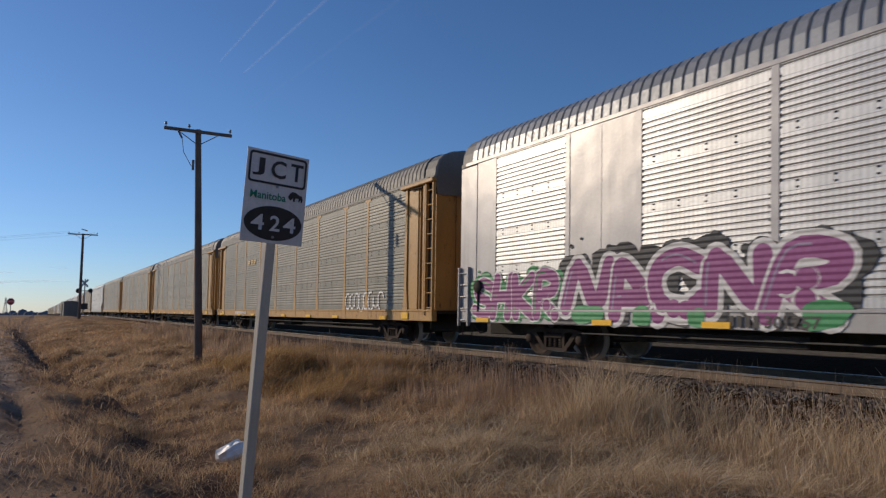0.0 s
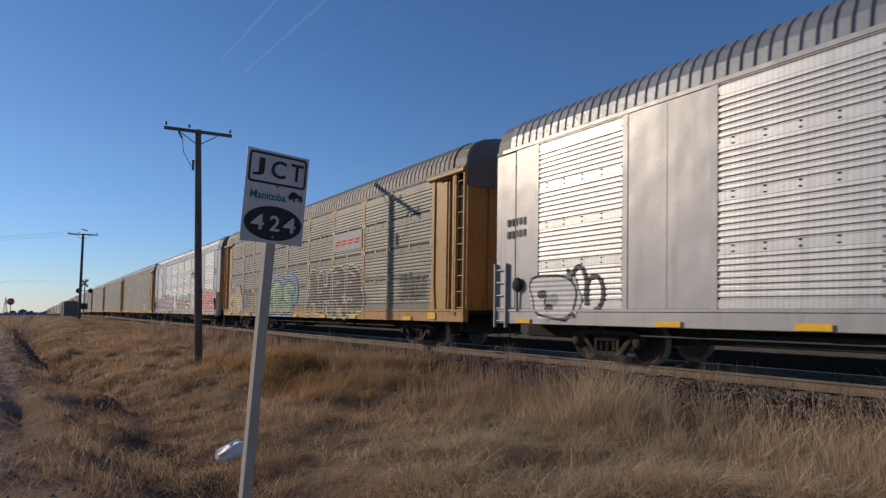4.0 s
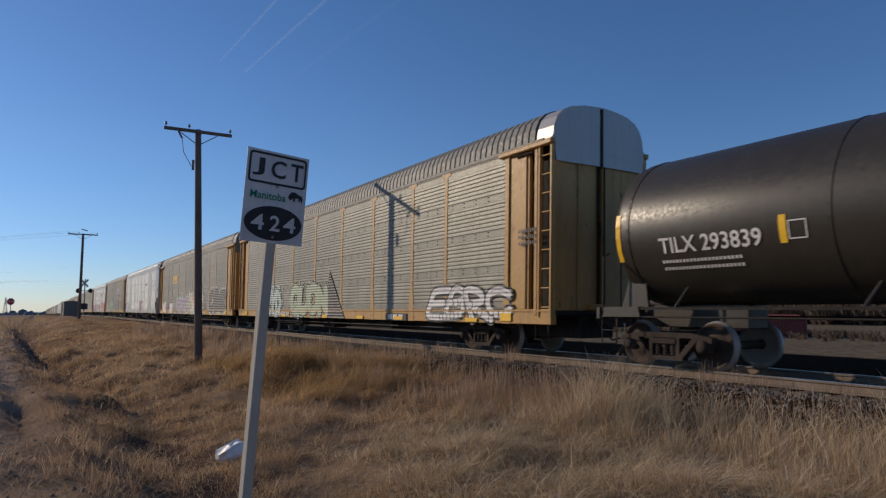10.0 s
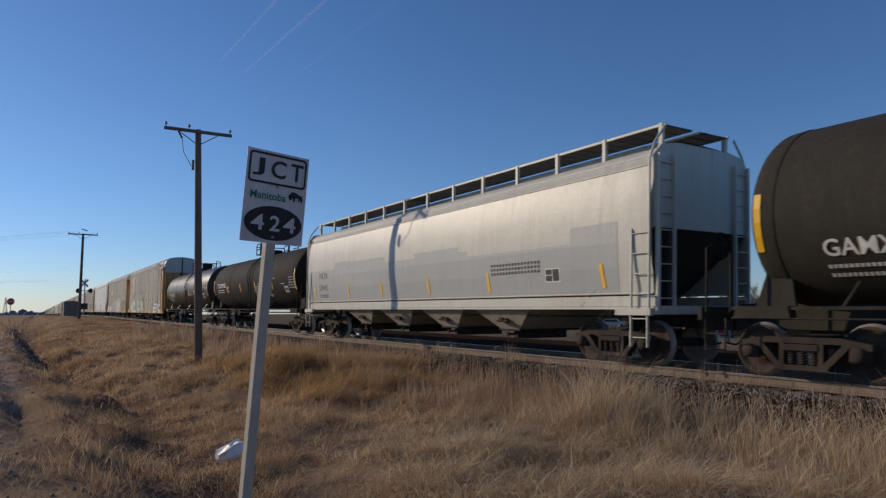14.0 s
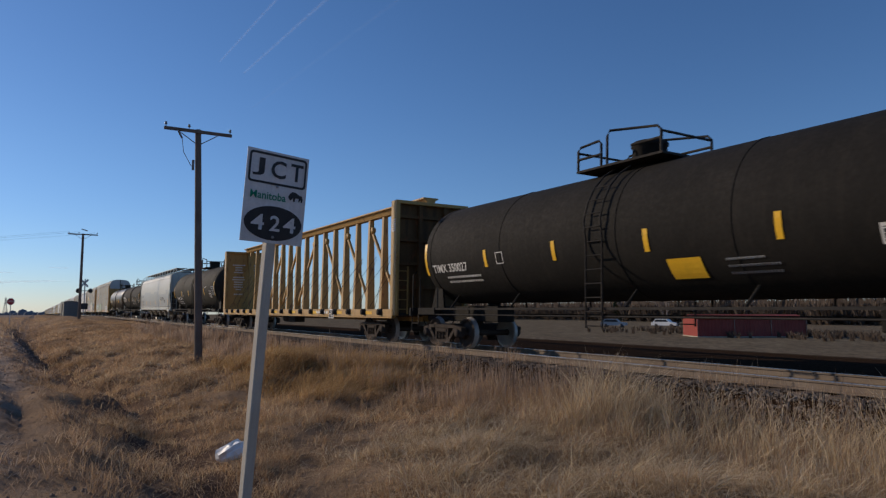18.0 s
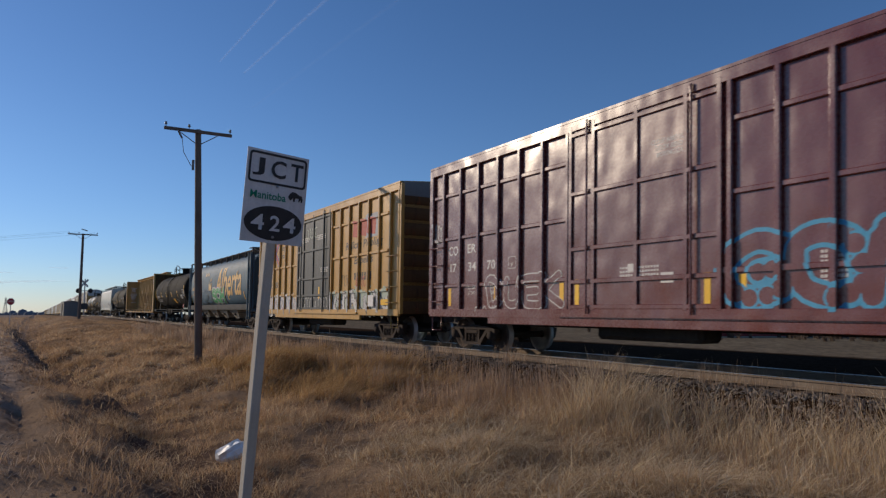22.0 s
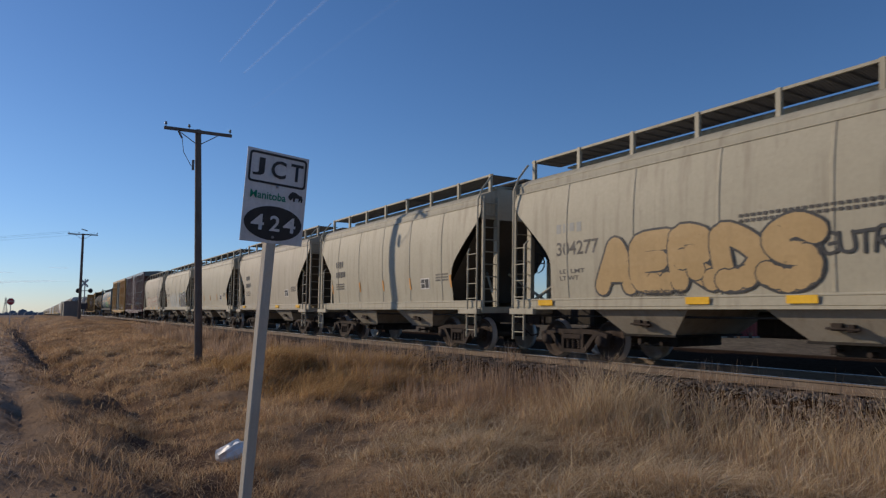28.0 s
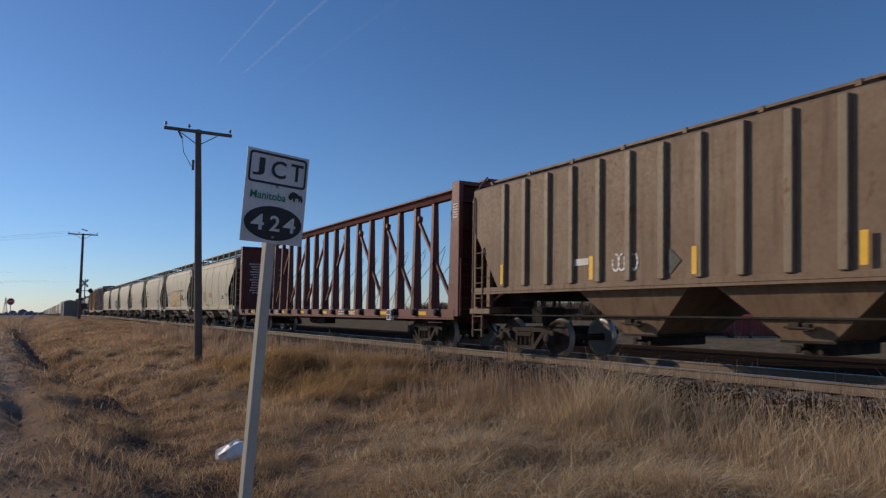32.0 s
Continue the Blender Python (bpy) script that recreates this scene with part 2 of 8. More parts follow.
M_GALVR = surface("galvanised_roof", (0.17, 0.165, 0.15), (0.22, 0.215, 0.195), dirtiness=0.35, rough=0.6, metal=0.1)
M_SILV = surface("bright_aluminium", (0.46, 0.46, 0.45), (0.54, 0.54, 0.53), dirt=(0.2, 0.19, 0.17), dirtiness=0.4, rough=0.44, metal=0.7, perforated=True, per_object=0.08, dents=0.12)
M_WSHEET = surface("white_grey_sheet", (0.40, 0.385, 0.37), (0.46, 0.445, 0.43), dirt=(0.2, 0.16, 0.13), dirtiness=0.35, rough=0.4, metal=0.25, bump=0.1, dents=0.35)
M_TANK = surface("tank_black", (0.016, 0.0145, 0.0125), (0.026, 0.023, 0.02), dirt=(0.05, 0.042, 0.032), dirtiness=0.35, rough=0.78, bump=0.05)
M_TANKO = surface("tank_olive_black", (0.033, 0.03, 0.024), (0.048, 0.043, 0.034), dirt=(0.08, 0.07, 0.05), dirtiness=0.4, rough=0.76, bump=0.05)
M_TANKG = surface("tank_olive_gloss", (0.030, 0.026, 0.020), (0.044, 0.038, 0.029), dirt=(0.068, 0.056, 0.040), dirtiness=0.4, rough=0.4, bump=0.02, gloss=0.4)
M_HOPW = surface("hopper_white", (0.515, 0.505, 0.435), (0.575, 0.565, 0.49), dirt=(0.33, 0.29, 0.23), dirtiness=0.45, rough=0.46, dents=0.3, stains=0.12)
M_HOPG = surface("hopper_grey", (0.40, 0.366, 0.27), (0.455, 0.42, 0.315), dirt=(0.16, 0.12, 0.08), dirtiness=0.6, rough=0.62, stains=0.22, dents=0.1)
M_HOPB = surface("hopper_beige", (0.40, 0.355, 0.265), (0.455, 0.41, 0.315), dirt=(0.17, 0.13, 0.09), dirtiness=0.6, rough=0.62, stains=0.22, dents=0.1)
M_HOPR = surface("hopper_rusty_tan", (0.175, 0.112, 0.066), (0.26, 0.185, 0.118), dirt=(0.085, 0.042, 0.023), dirtiness=0.9, rough=0.65, rust=0.12, stains=0.5)
# the shade inside the hopper ends is put into this colour
M_SLOPE_SHADE = surface("shaded_slope_sheet", (0.085, 0.07, 0.053), (0.12, 0.10, 0.078), dirtiness=0.5, rough=0.85)
M_RIB = surface("pale_rib_paint", (0.24, 0.18, 0.115), (0.31, 0.245, 0.165), dirt=(0.14, 0.08, 0.045), dirtiness=0.5, rough=0.6, rust=0.1)
M_BLUE = surface("hopper_blue", (0.052, 0.11, 0.155), (0.075, 0.145, 0.195), dirt=(0.075, 0.065, 0.055), dirtiness=0.55, rough=0.62, rust=0.08)
M_GOLD = surface("gold_paint", (0.62, 0.38, 0.12), dirtiness=0.3, rough=0.55)
M_BOXY = surface("boxcar_yellow", (0.50, 0.275, 0.060), (0.56, 0.33, 0.085), dirt=(0.2, 0.11, 0.05), dirtiness=0.45, rough=0.38, dents=0.4, stains=0.2)
M_BOXR = surface("boxcar_oxide_red", (0.135, 0.035, 0.029), (0.165, 0.046, 0.037), dirt=(0.07, 0.03, 0.026), dirtiness=0.25, rough=0.27, bump=0.05, gloss=0.85, dents=0.75)
M_DOORB = surface("boxcar_door_black", (0.04, 0.043, 0.04), (0.07, 0.072, 0.068), dirt=(0.12, 0.10, 0.08), dirtiness=0.35, rough=0.5)
M_BEAMR = surface("centerbeam_red", (0.125, 0.030, 0.022), (0.17, 0.050, 0.037), dirt=(0.085, 0.042, 0.03), dirtiness=0.5, rough=0.55, rust=0.1)
M_BEAMY = surface("centerbeam_yellow", (0.41, 0.235, 0.06), (0.48, 0.295, 0.095), dirt=(0.2, 0.10, 0.045), dirtiness=0.55, rough=0.55, rust=0.25)
# sooty wagon ends, coloured darker still to hold their shade
M_SOOT_SHADE = surface("sooty_shaded_yellow", (0.10, 0.055, 0.024), (0.16, 0.09, 0.038), dirt=(0.03, 0.022, 0.018), dirtiness=0.9, rough=0.75, rust=0.3)
M_SOOT_SHADE_R = surface("sooty_shaded_red", (0.075, 0.03, 0.024), (0.11, 0.045, 0.035), dirt=(0.02, 0.016, 0.014), dirtiness=0.8, rough=0.75)
M_GRATE = surface("walkway_grating", (0.07, 0.068, 0.065), (0.11, 0.108, 0.10), dirtiness=0.3, rough=0.8)
S_PINK, S_RED, S_GREEN, S_MINT = (spray("spray_" + k, c) for k, c in (("purple", (0.25, 0.07, 0.20)), ("red", (0.33, 0.035, 0.04)), ("green", (0.06, 0.26, 0.10)), ("mint", (0.30, 0.36, 0.24))))
S_WHITE, S_DARK, S_BLUE, S_GREY = (spray("spray_" + k, c) for k, c in (("white", (0.6, 0.59, 0.57)), ("black", (0.04, 0.042, 0.045)), ("blue", (0.07, 0.17, 0.33)), ("grey", (0.33, 0.34, 0.36))))
S_ROSE = spray("spray_rose", (0.36, 0.075, 0.10))
S_MINTD, S_AQUA = (spray("spray_" + k, c) for k, c in (("moss", (0.10, 0.135, 0.08)), ("aqua", (0.33, 0.43, 0.39))))
F_ROSE = spray("flat_spray_dusty_red", (0.40, 0.12, 0.09), 0.0)
F_WHITE, F_GREY, F_MINT, F_DARK, F_RED, F_BLUE, F_CYAN = (spray("flat_spray_" + k, c, 0.0) for k, c in (("white", (0.55, 0.54, 0.51)), ("grey", (0.33, 0.34, 0.36)), ("mint", (0.36, 0.42, 0.34)), ("black", (0.04, 0.042, 0.045)), ("red", (0.42, 0.07, 0.05)), ("blue", (0.07, 0.15, 0.36)), ("cyan", (0.06, 0.30, 0.48))))
M_PATCH = surface("grey_patch_paint", (0.385, 0.395, 0.375), (0.43, 0.44, 0.415), dirt=(0.25, 0.22, 0.19), dirtiness=0.3, rough=0.4)
# dusty grey-beige of the body, toned down for the shade below the sill
M_BAY = surface("dusty_shaded_bottom", (0.32, 0.28, 0.215), (0.40, 0.355, 0.28), dirt=(0.07, 0.05, 0.035), dirtiness=0.6, rough=0.8)
S_FADE = surface("spray_faded", (0.30, 0.31, 0.29), (0.36, 0.36, 0.33), dirtiness=0.3, rough=0.6, bump=0.05)
S_PINES = faded("spray_rose_to_salmon", (0.34, 0.06, 0.115), (0.56, 0.19, 0.11), 1.1)
S_VIMS = faded("spray_maroon_to_red", (0.15, 0.05, 0.05), (0.38, 0.03, 0.05), 1.3)
S_JADE = faded("spray_jade_to_moss", (0.05, 0.20, 0.11), (0.22, 0.30, 0.15), 1.8)
S_BARK = faded("spray_black_to_oxblood", (0.028, 0.028, 0.03), (0.085, 0.035, 0.038), 2.0)
S_SAND = faded("spray_white_to_sand", (0.58, 0.55, 0.48), (0.42, 0.31, 0.18), 1.4)
S_SALMON, S_GOLD, S_LILAC = (spray("spray_" + k, c) for k, c in (("salmon", (0.5, 0.13, 0.11)), ("gold", (0.48, 0.33, 0.12)), ("lilac", (0.26, 0.20, 0.30))))


# ---- mesh building ----
class Mesh:
    """Vertices and faces gathered in lists, each face with a material slot."""

    def __init__(self):
        self.v, self.f, self.k, self.smooth = [], [], [], []

    def add(self, vs, fs, k=0, smooth=False):
        o = len(self.v)
        self.v.extend(vs)
        for f in fs:
            self.f.append(tuple(i + o for i in f))
            self.k.append(k)
            self.smooth.append(smooth)
        return self

    def box(self, x0, x1, y0, y1, z0, z1, k=0, c=0.0):
        if c:
            a = [(x0, x1), (y0, y1), (z0, z1)]
            vs, ids = [], {}
            for sx in (0, 1):
                for sy in (0, 1):
                    for sz in (0, 1):
                        s = (sx, sy, sz)
                        for ax in range(3):
                            p = [a[i][s[i]] + (0 if i == ax else (c if s[i] == 0 else -c)) for i in range(3)]
                            ids[(s, ax)] = len(vs)
                            vs.append(tuple(p))
            fs = []
            cyc = [(0, 0), (0, 1), (1, 1), (1, 0)]
            for ax in range(3):
                u, w = [i for i in range(3) if i != ax]
                for side in (0, 1):
                    q = []
                    for cu, cw in cyc:
                        s = [0, 0, 0]
                        s[ax], s[u], s[w] = side, cu, cw
                        q.append(ids[(tuple(s), ax)])
                    fs.append(tuple(q))
                for cu, cw in cyc:
                    s0, s1 = [0, 0, 0], [0, 0, 0]
                    s0[u] = s1[u] = cu
                    s0[w] = s1[w] = cw
                    s1[ax] = 1
                    fs.append((ids[(tuple(s0), u)], ids[(tuple(s1), u)], ids[(tuple(s1), w)], ids[(tuple(s0), w)]))
            for s in [(i, j, m) for i in (0, 1) for j in (0, 1) for m in (0, 1)]:
                fs.append(tuple(ids[(s, ax)] for ax in range(3)))
            return self.add(vs, fs, k)
        vs = [(x, y, z) for x in (x0, x1) for y in (y0, y1) for z in (z0, z1)]
        return self.add(vs, [(0, 1, 3, 2), (4, 6, 7, 5), (0, 4, 5, 1), (2, 3, 7, 6), (0, 2, 6, 4), (1, 5, 7, 3)], k)

    def prism(self, poly, y0, y1, k=0, axis="y"):
        """poly: points in the plane across the axis (x,z for y; y,z for x)."""
        n = len(poly)
        put = (lambda p, d: (p[0], d, p[1])) if axis == "y" else ((lambda p, d: (d, p[0], p[1])) if axis == "x" else (lambda p, d: (p[0], p[1], d)))
        vs = [put(p, y0) for p in poly] + [put(p, y1) for p in poly]
        fs = [tuple(range(n)), tuple(range(2 * n - 1, n - 1, -1))] + [(i, (i + 1) % n, n + (i + 1) % n, n + i) for i in range(n)]
        return self.add(vs, fs, k)

    def tube(self, pts, r, seg=6, k=0, r2=None, caps=True):
        pts = [Vector(p) for p in pts]
        rings = []
        for i, p in enumerate(pts):
            d = (pts[min(i + 1, len(pts) - 1)] - pts[max(i - 1, 0)]).normalized()
            a = d.orthogonal() if abs(d.z) > 0.9 else d.cross(Vector((0, 0, 1)))
            a.normalize()
            b = d.cross(a)
            rr = r if r2 is None else r + (r2 - r) * i / (len(pts) - 1)
            rings.append([tuple(p + a * (rr * math.cos(2 * math.pi * j / seg)) + b * (rr * math.sin(2 * math.pi * j / seg))) for j in range(seg)])
        vs = [q for ring in rings for q in ring]
        fs = [(i * seg + j, i * seg + (j + 1) % seg, (i + 1) * seg + (j + 1) % seg, (i + 1) * seg + j) for i in range(len(pts) - 1) for j in range(seg)]
        self.add(vs, fs, k, True)
        if caps:
            self.add(rings[0], [tuple(range(seg))], k)
            self.add(rings[-1], [tuple(range(seg - 1, -1, -1))], k)
        return self

    def lathe(self, prof, seg=28, axis="x", at=(0, 0, 0), k=0, smooth=True):
        """prof: (along the axis, radius)."""
        vs = []
        for d, r in prof:
            for j in range(seg):
                a = 2 * math.pi * j / seg
                c, s = r * math.cos(a), r * math.sin(a)
                q = (d, c, s) if axis == "x" else ((c, d, s) if axis == "y" else (c, s, d))
                vs.append((at[0] + q[0], at[1] + q[1], at[2] + q[2]))
        fs = [(i * seg + j, i * seg + (j + 1) % seg, (i + 1) * seg + (j + 1) % seg, (i + 1) * seg + j) for i in range(len(prof) - 1) for j in range(seg)]
        return self.add(vs, fs, k, smooth)

    def sheet(self, rows, k=0, smooth=False):
        """A grid of points, row by row."""
        w = len(rows[0])
        vs = [p for r in rows for p in r]
        fs = [(i * w + j, i * w + j + 1, (i + 1) * w + j + 1, (i + 1) * w + j) for i in range(len(rows) - 1) for j in range(w - 1)]
        return self.add(vs, fs, k, smooth)

    def data(self, name, mats):
        me = bpy.data.meshes.new(name)
        me.from_pydata(self.v, [], self.f)
        for m in mats:
            me.materials.append(m)
        me.polygons.foreach_set("material_index", self.k)
        me.polygons.foreach_set("use_smooth", self.smooth)
        me.update()
        return me


def link(name, data, parent=None, m=None, label=""):
    ob = new(name, data)
    if parent is not None:
        ob.parent = parent
    if m is not None:
        ob.matrix_basis = m
    return tagged(ob, label) if label else ob


def part(name, bm, material, parent, label="", m=None):
    """One mesh object under a thing or under a part."""
    mats = material if isinstance(material, (list, tuple)) else [material]
    return link(name, bm.data(name, mats), parent, m, label)


def thing(name, label, category, group="", m=None, kind=""):
    ob = new(name)
    ob.empty_display_size = 0.2
    if m is not None:
        ob.matrix_basis = m
    return tagged(ob, label, category, group, kind)


def lettering(text, size, material, parent, m, name="lettering", label="", depth=0.004, squeeze=1.0, bold=0.0):
    cu = bpy.data.curves.new(name, "FONT")
    cu.body, cu.size, cu.extrude, cu.align_x, cu.align_y, cu.resolution_u, cu.offset = text, size, depth, "CENTER", "CENTER", 3, bold
    tmp = bpy.data.objects.new(name, cu)
    scene.collection.objects.link(tmp)
    me = bpy.data.meshes.new_from_object(tmp.evaluated_get(bpy.context.evaluated_depsgraph_get()))
    bpy.data.objects.remove(tmp)
    me.materials.clear()
    me.materials.append(material)
    return link(name, me, parent, m @ Matrix.Diagonal((squeeze, 1, 1, 1)), label)


def text_at(text, x0, x1, z0, z1, y, material, parent, label="", slant=0.0):
    """Painted writing fitted between x0 and x1, z0 and z1 on the side that faces -Y."""
    ob = lettering(text, 1.0, material, parent, Matrix.Identity(4), "lettering", label, 0.0, 1.0, 0.016)
    vs = [v.co.copy() for v in ob.data.vertices]
    ax, bx, az, bz = min(v.x for v in vs), max(v.x for v in vs), min(v.y for v in vs), max(v.y for v in vs)
    for v, c in zip(ob.data.vertices, vs):
        u, w = (c.x - ax) / (bx - ax), (c.y - az) / (bz - az)
        v.co = (x0 + (x1 - x0) * u + slant * (w - 0.5) * (z1 - z0), y, z0 + (z1 - z0) * w)
    return ob


def side_on(x, y, z):
    """Pose of flat lettering on the side that faces -Y."""
    return Matrix.Translation((x, y, z)) @ Euler((radians(90), 0, 0)).to_matrix().to_4x4()


def bars(x, z, w, h, n, y, rng, rows=1, gap=0.35):
    """Unreadable marks: a row of upright bars, the size of characters."""
    ms = Mesh()
    for r in range(rows):
        zz = z - r * h * 1.5
        step = w / n
        for i in range(n):
            hh = h * rng.uniform(0.8, 1.0)
            ms.box(x + i * step, x + i * step + step * (1 - gap), y - 0.0015, y, zz - hh, zz)
    return ms


# ---- rolling stock: shared parts ----
def wheelset_mesh():
    ms = Mesh()
    for s in (-1, 1):
        prof = [(0.06, 0.10), (0.065, 0.20), (0.02, 0.25), (0.015, 0.36), (0.07, 0.385), (0.072, 0.425), (0.065, 0.432)]
        ms.lathe([(s * (0.72 + d), r) for d, r in prof], 28, "y")
        ms.lathe([(s * (0.72 + d), r) for d, r in [(0.065, 0.432), (-0.03, 0.445), (-0.055, 0.475), (-0.07, 0.47), (-0.075, 0.38), (-0.01, 0.34), (-0.01, 0.1)]], 28, "y", k=1)
        ms.lathe([(s * 0.78, 0.10), (s * 0.80, 0.085), (s * 1.02, 0.085), (s * 1.02, 0.0)], 14, "y")
    ms.lathe([(-0.72, 0.085), (0.72, 0.085)], 12, "y")
    return ms


def side_frame_mesh(s):
    ms = Mesh()
    y0, y1 = sorted((s * 0.93, s * 1.10))
    ms.prism([(-1.08, 0.52), (-1.08, 0.62), (-0.62, 0.70), (0.62, 0.70), (1.08, 0.62), (1.08, 0.52), (0.6, 0.60), (-0.6, 0.60)], y0, y1)
    ms.prism([(-0.80, 0.60), (-0.68, 0.62), (-0.30, 0.22), (-0.42, 0.20)], y0, y1)
    ms.prism([(0.80, 0.60), (0.68, 0.62), (0.30, 0.22), (0.42, 0.20)], y0, y1)
    ms.prism([(-0.46, 0.17), (-0.40, 0.25), (0.40, 0.25), (0.46, 0.17)], y0, y1)
    for x in (-0.36, 0.28):
        ms.box(x, x + 0.08, y0, y1, 0.24, 0.62)
    ms.box(-0.30, 0.30, y0 - 0.02, y1 + 0.02, 0.47, 0.585, c=0.02)
    for x in (-0.18, 0.0, 0.18):
        for i in range(5):
            z = 0.26 + i * 0.042
            ms.lathe([(z, 0.04), (z + 0.012, 0.07), (z + 0.03, 0.07), (z + 0.04, 0.04)], 9, "z", (x, s * 1.015, 0))
    for x in (-0.89, 0.89):
        ms.box(x - 0.15, x + 0.15, y0, y1 + 0.0, 0.33, 0.60, c=0.03)
        ms.lathe([(s * 1.02, 0.13), (s * 1.14, 0.12), (s * 1.17, 0.07), (s * 1.17, 0.0)], 12, "y", (x, 0, 0.457))
    return ms


D_WHEEL = wheelset_mesh().data("wheelset", [M_WHEEL, M_TREAD])
D_FRAME = {s: side_frame_mesh(s).data("side_frame", [M_TRUCK]) for s in (-1, 1)}
D_BOLSTER = Mesh().box(-0.2, 0.2, -0.98, 0.98, 0.5, 0.72, c=0.02).box(-0.35, 0.35, -0.2, 0.2, 0.68, 0.8).data("truck", [M_TRUCK])
D_COUPLER = Mesh().box(-0.12, 0.62, -0.09, 0.09, 0.78, 0.95, c=0.02).prism([(0.5, -0.16), (0.72, -0.17), (0.86, -0.06), (0.82, 0.02), (0.7, 0.0), (0.64, 0.12), (0.5, 0.15)], 0.74, 0.99, axis="z").tube([(0.3, -0.25, 0.8), (0.5, -0.26, 0.6), (0.7, -0.22, 0.45), (0.85, -0.1, 0.5)], 0.022, 6).data("coupler", [M_TRUCK])
WHEELS = []


def running_gear(car, centre, half, key=False):
    """Two trucks at +-centre, couplers whose faces meet at +-half."""
    for s in (-1, 1):
        t = link("truck", D_BOLSTER, car, pose(s * centre, 0, 0))
        for w in (-0.89, 0.89):
            ob = link("wheelset", D_WHEEL, t, pose(w, 0, 0.457))
            if key:
                WHEELS.append(ob)
        for y in (-1, 1):
            link("side_frame", D_FRAME[y], t)
        link("coupler", D_COUPLER, car, pose(s * (half - 0.82), 0, 0, 0, 0, 0 if s > 0 else 180))


def ladder_mesh(w, z0, z1, n, r=0.016, rail=0.03):
    ms = Mesh()
    for x in (-w / 2, w / 2):
        ms.box(x - rail / 2, x + rail / 2, -rail, rail, z0, z1)
    for i in range(n):
        z = z0 + (z1 - z0) * (i + 0.5) / n
        ms.tube([(-w / 2, 0, z), (w / 2, 0, z)], r, 6)
    return ms


def blob(rng, cx, cz, rx, rz, n=26, p=2.6, wob=0.12):
    ph = [rng.uniform(0, 6.28) for _ in range(4)]
    pts = []
    for i in range(n):
        a = 2 * math.pi * i / n
        c, s = math.cos(a), math.sin(a)
        r = (abs(c) ** p + abs(s) ** p) ** (-1 / p)
        r *= 1 + wob * (math.sin(2 * a + ph[0]) + 0.7 * math.sin(3 * a + ph[1]) + 0.5 * math.sin(5 * a + ph[2])) / 1.5
        pts.append((cx + rx * r * c, cz + rz * r * s))
    return pts


def stroke(ms, pts, w, y, k):
    """A flat painted stroke of even width along points in the side's plane."""
    top, bot = [], []
    for i, p in enumerate(pts):
        a, b = pts[max(0, i - 1)], pts[min(len(pts) - 1, i + 1)]
        d = Vector((b[0] - a[0], b[1] - a[1])).normalized()
        top.append((p[0] - d.y * w / 2, y, p[1] + d.x * w / 2))
        bot.append((p[0] + d.y * w / 2, y, p[1] - d.x * w / 2))
    ms.sheet([top, bot], k)


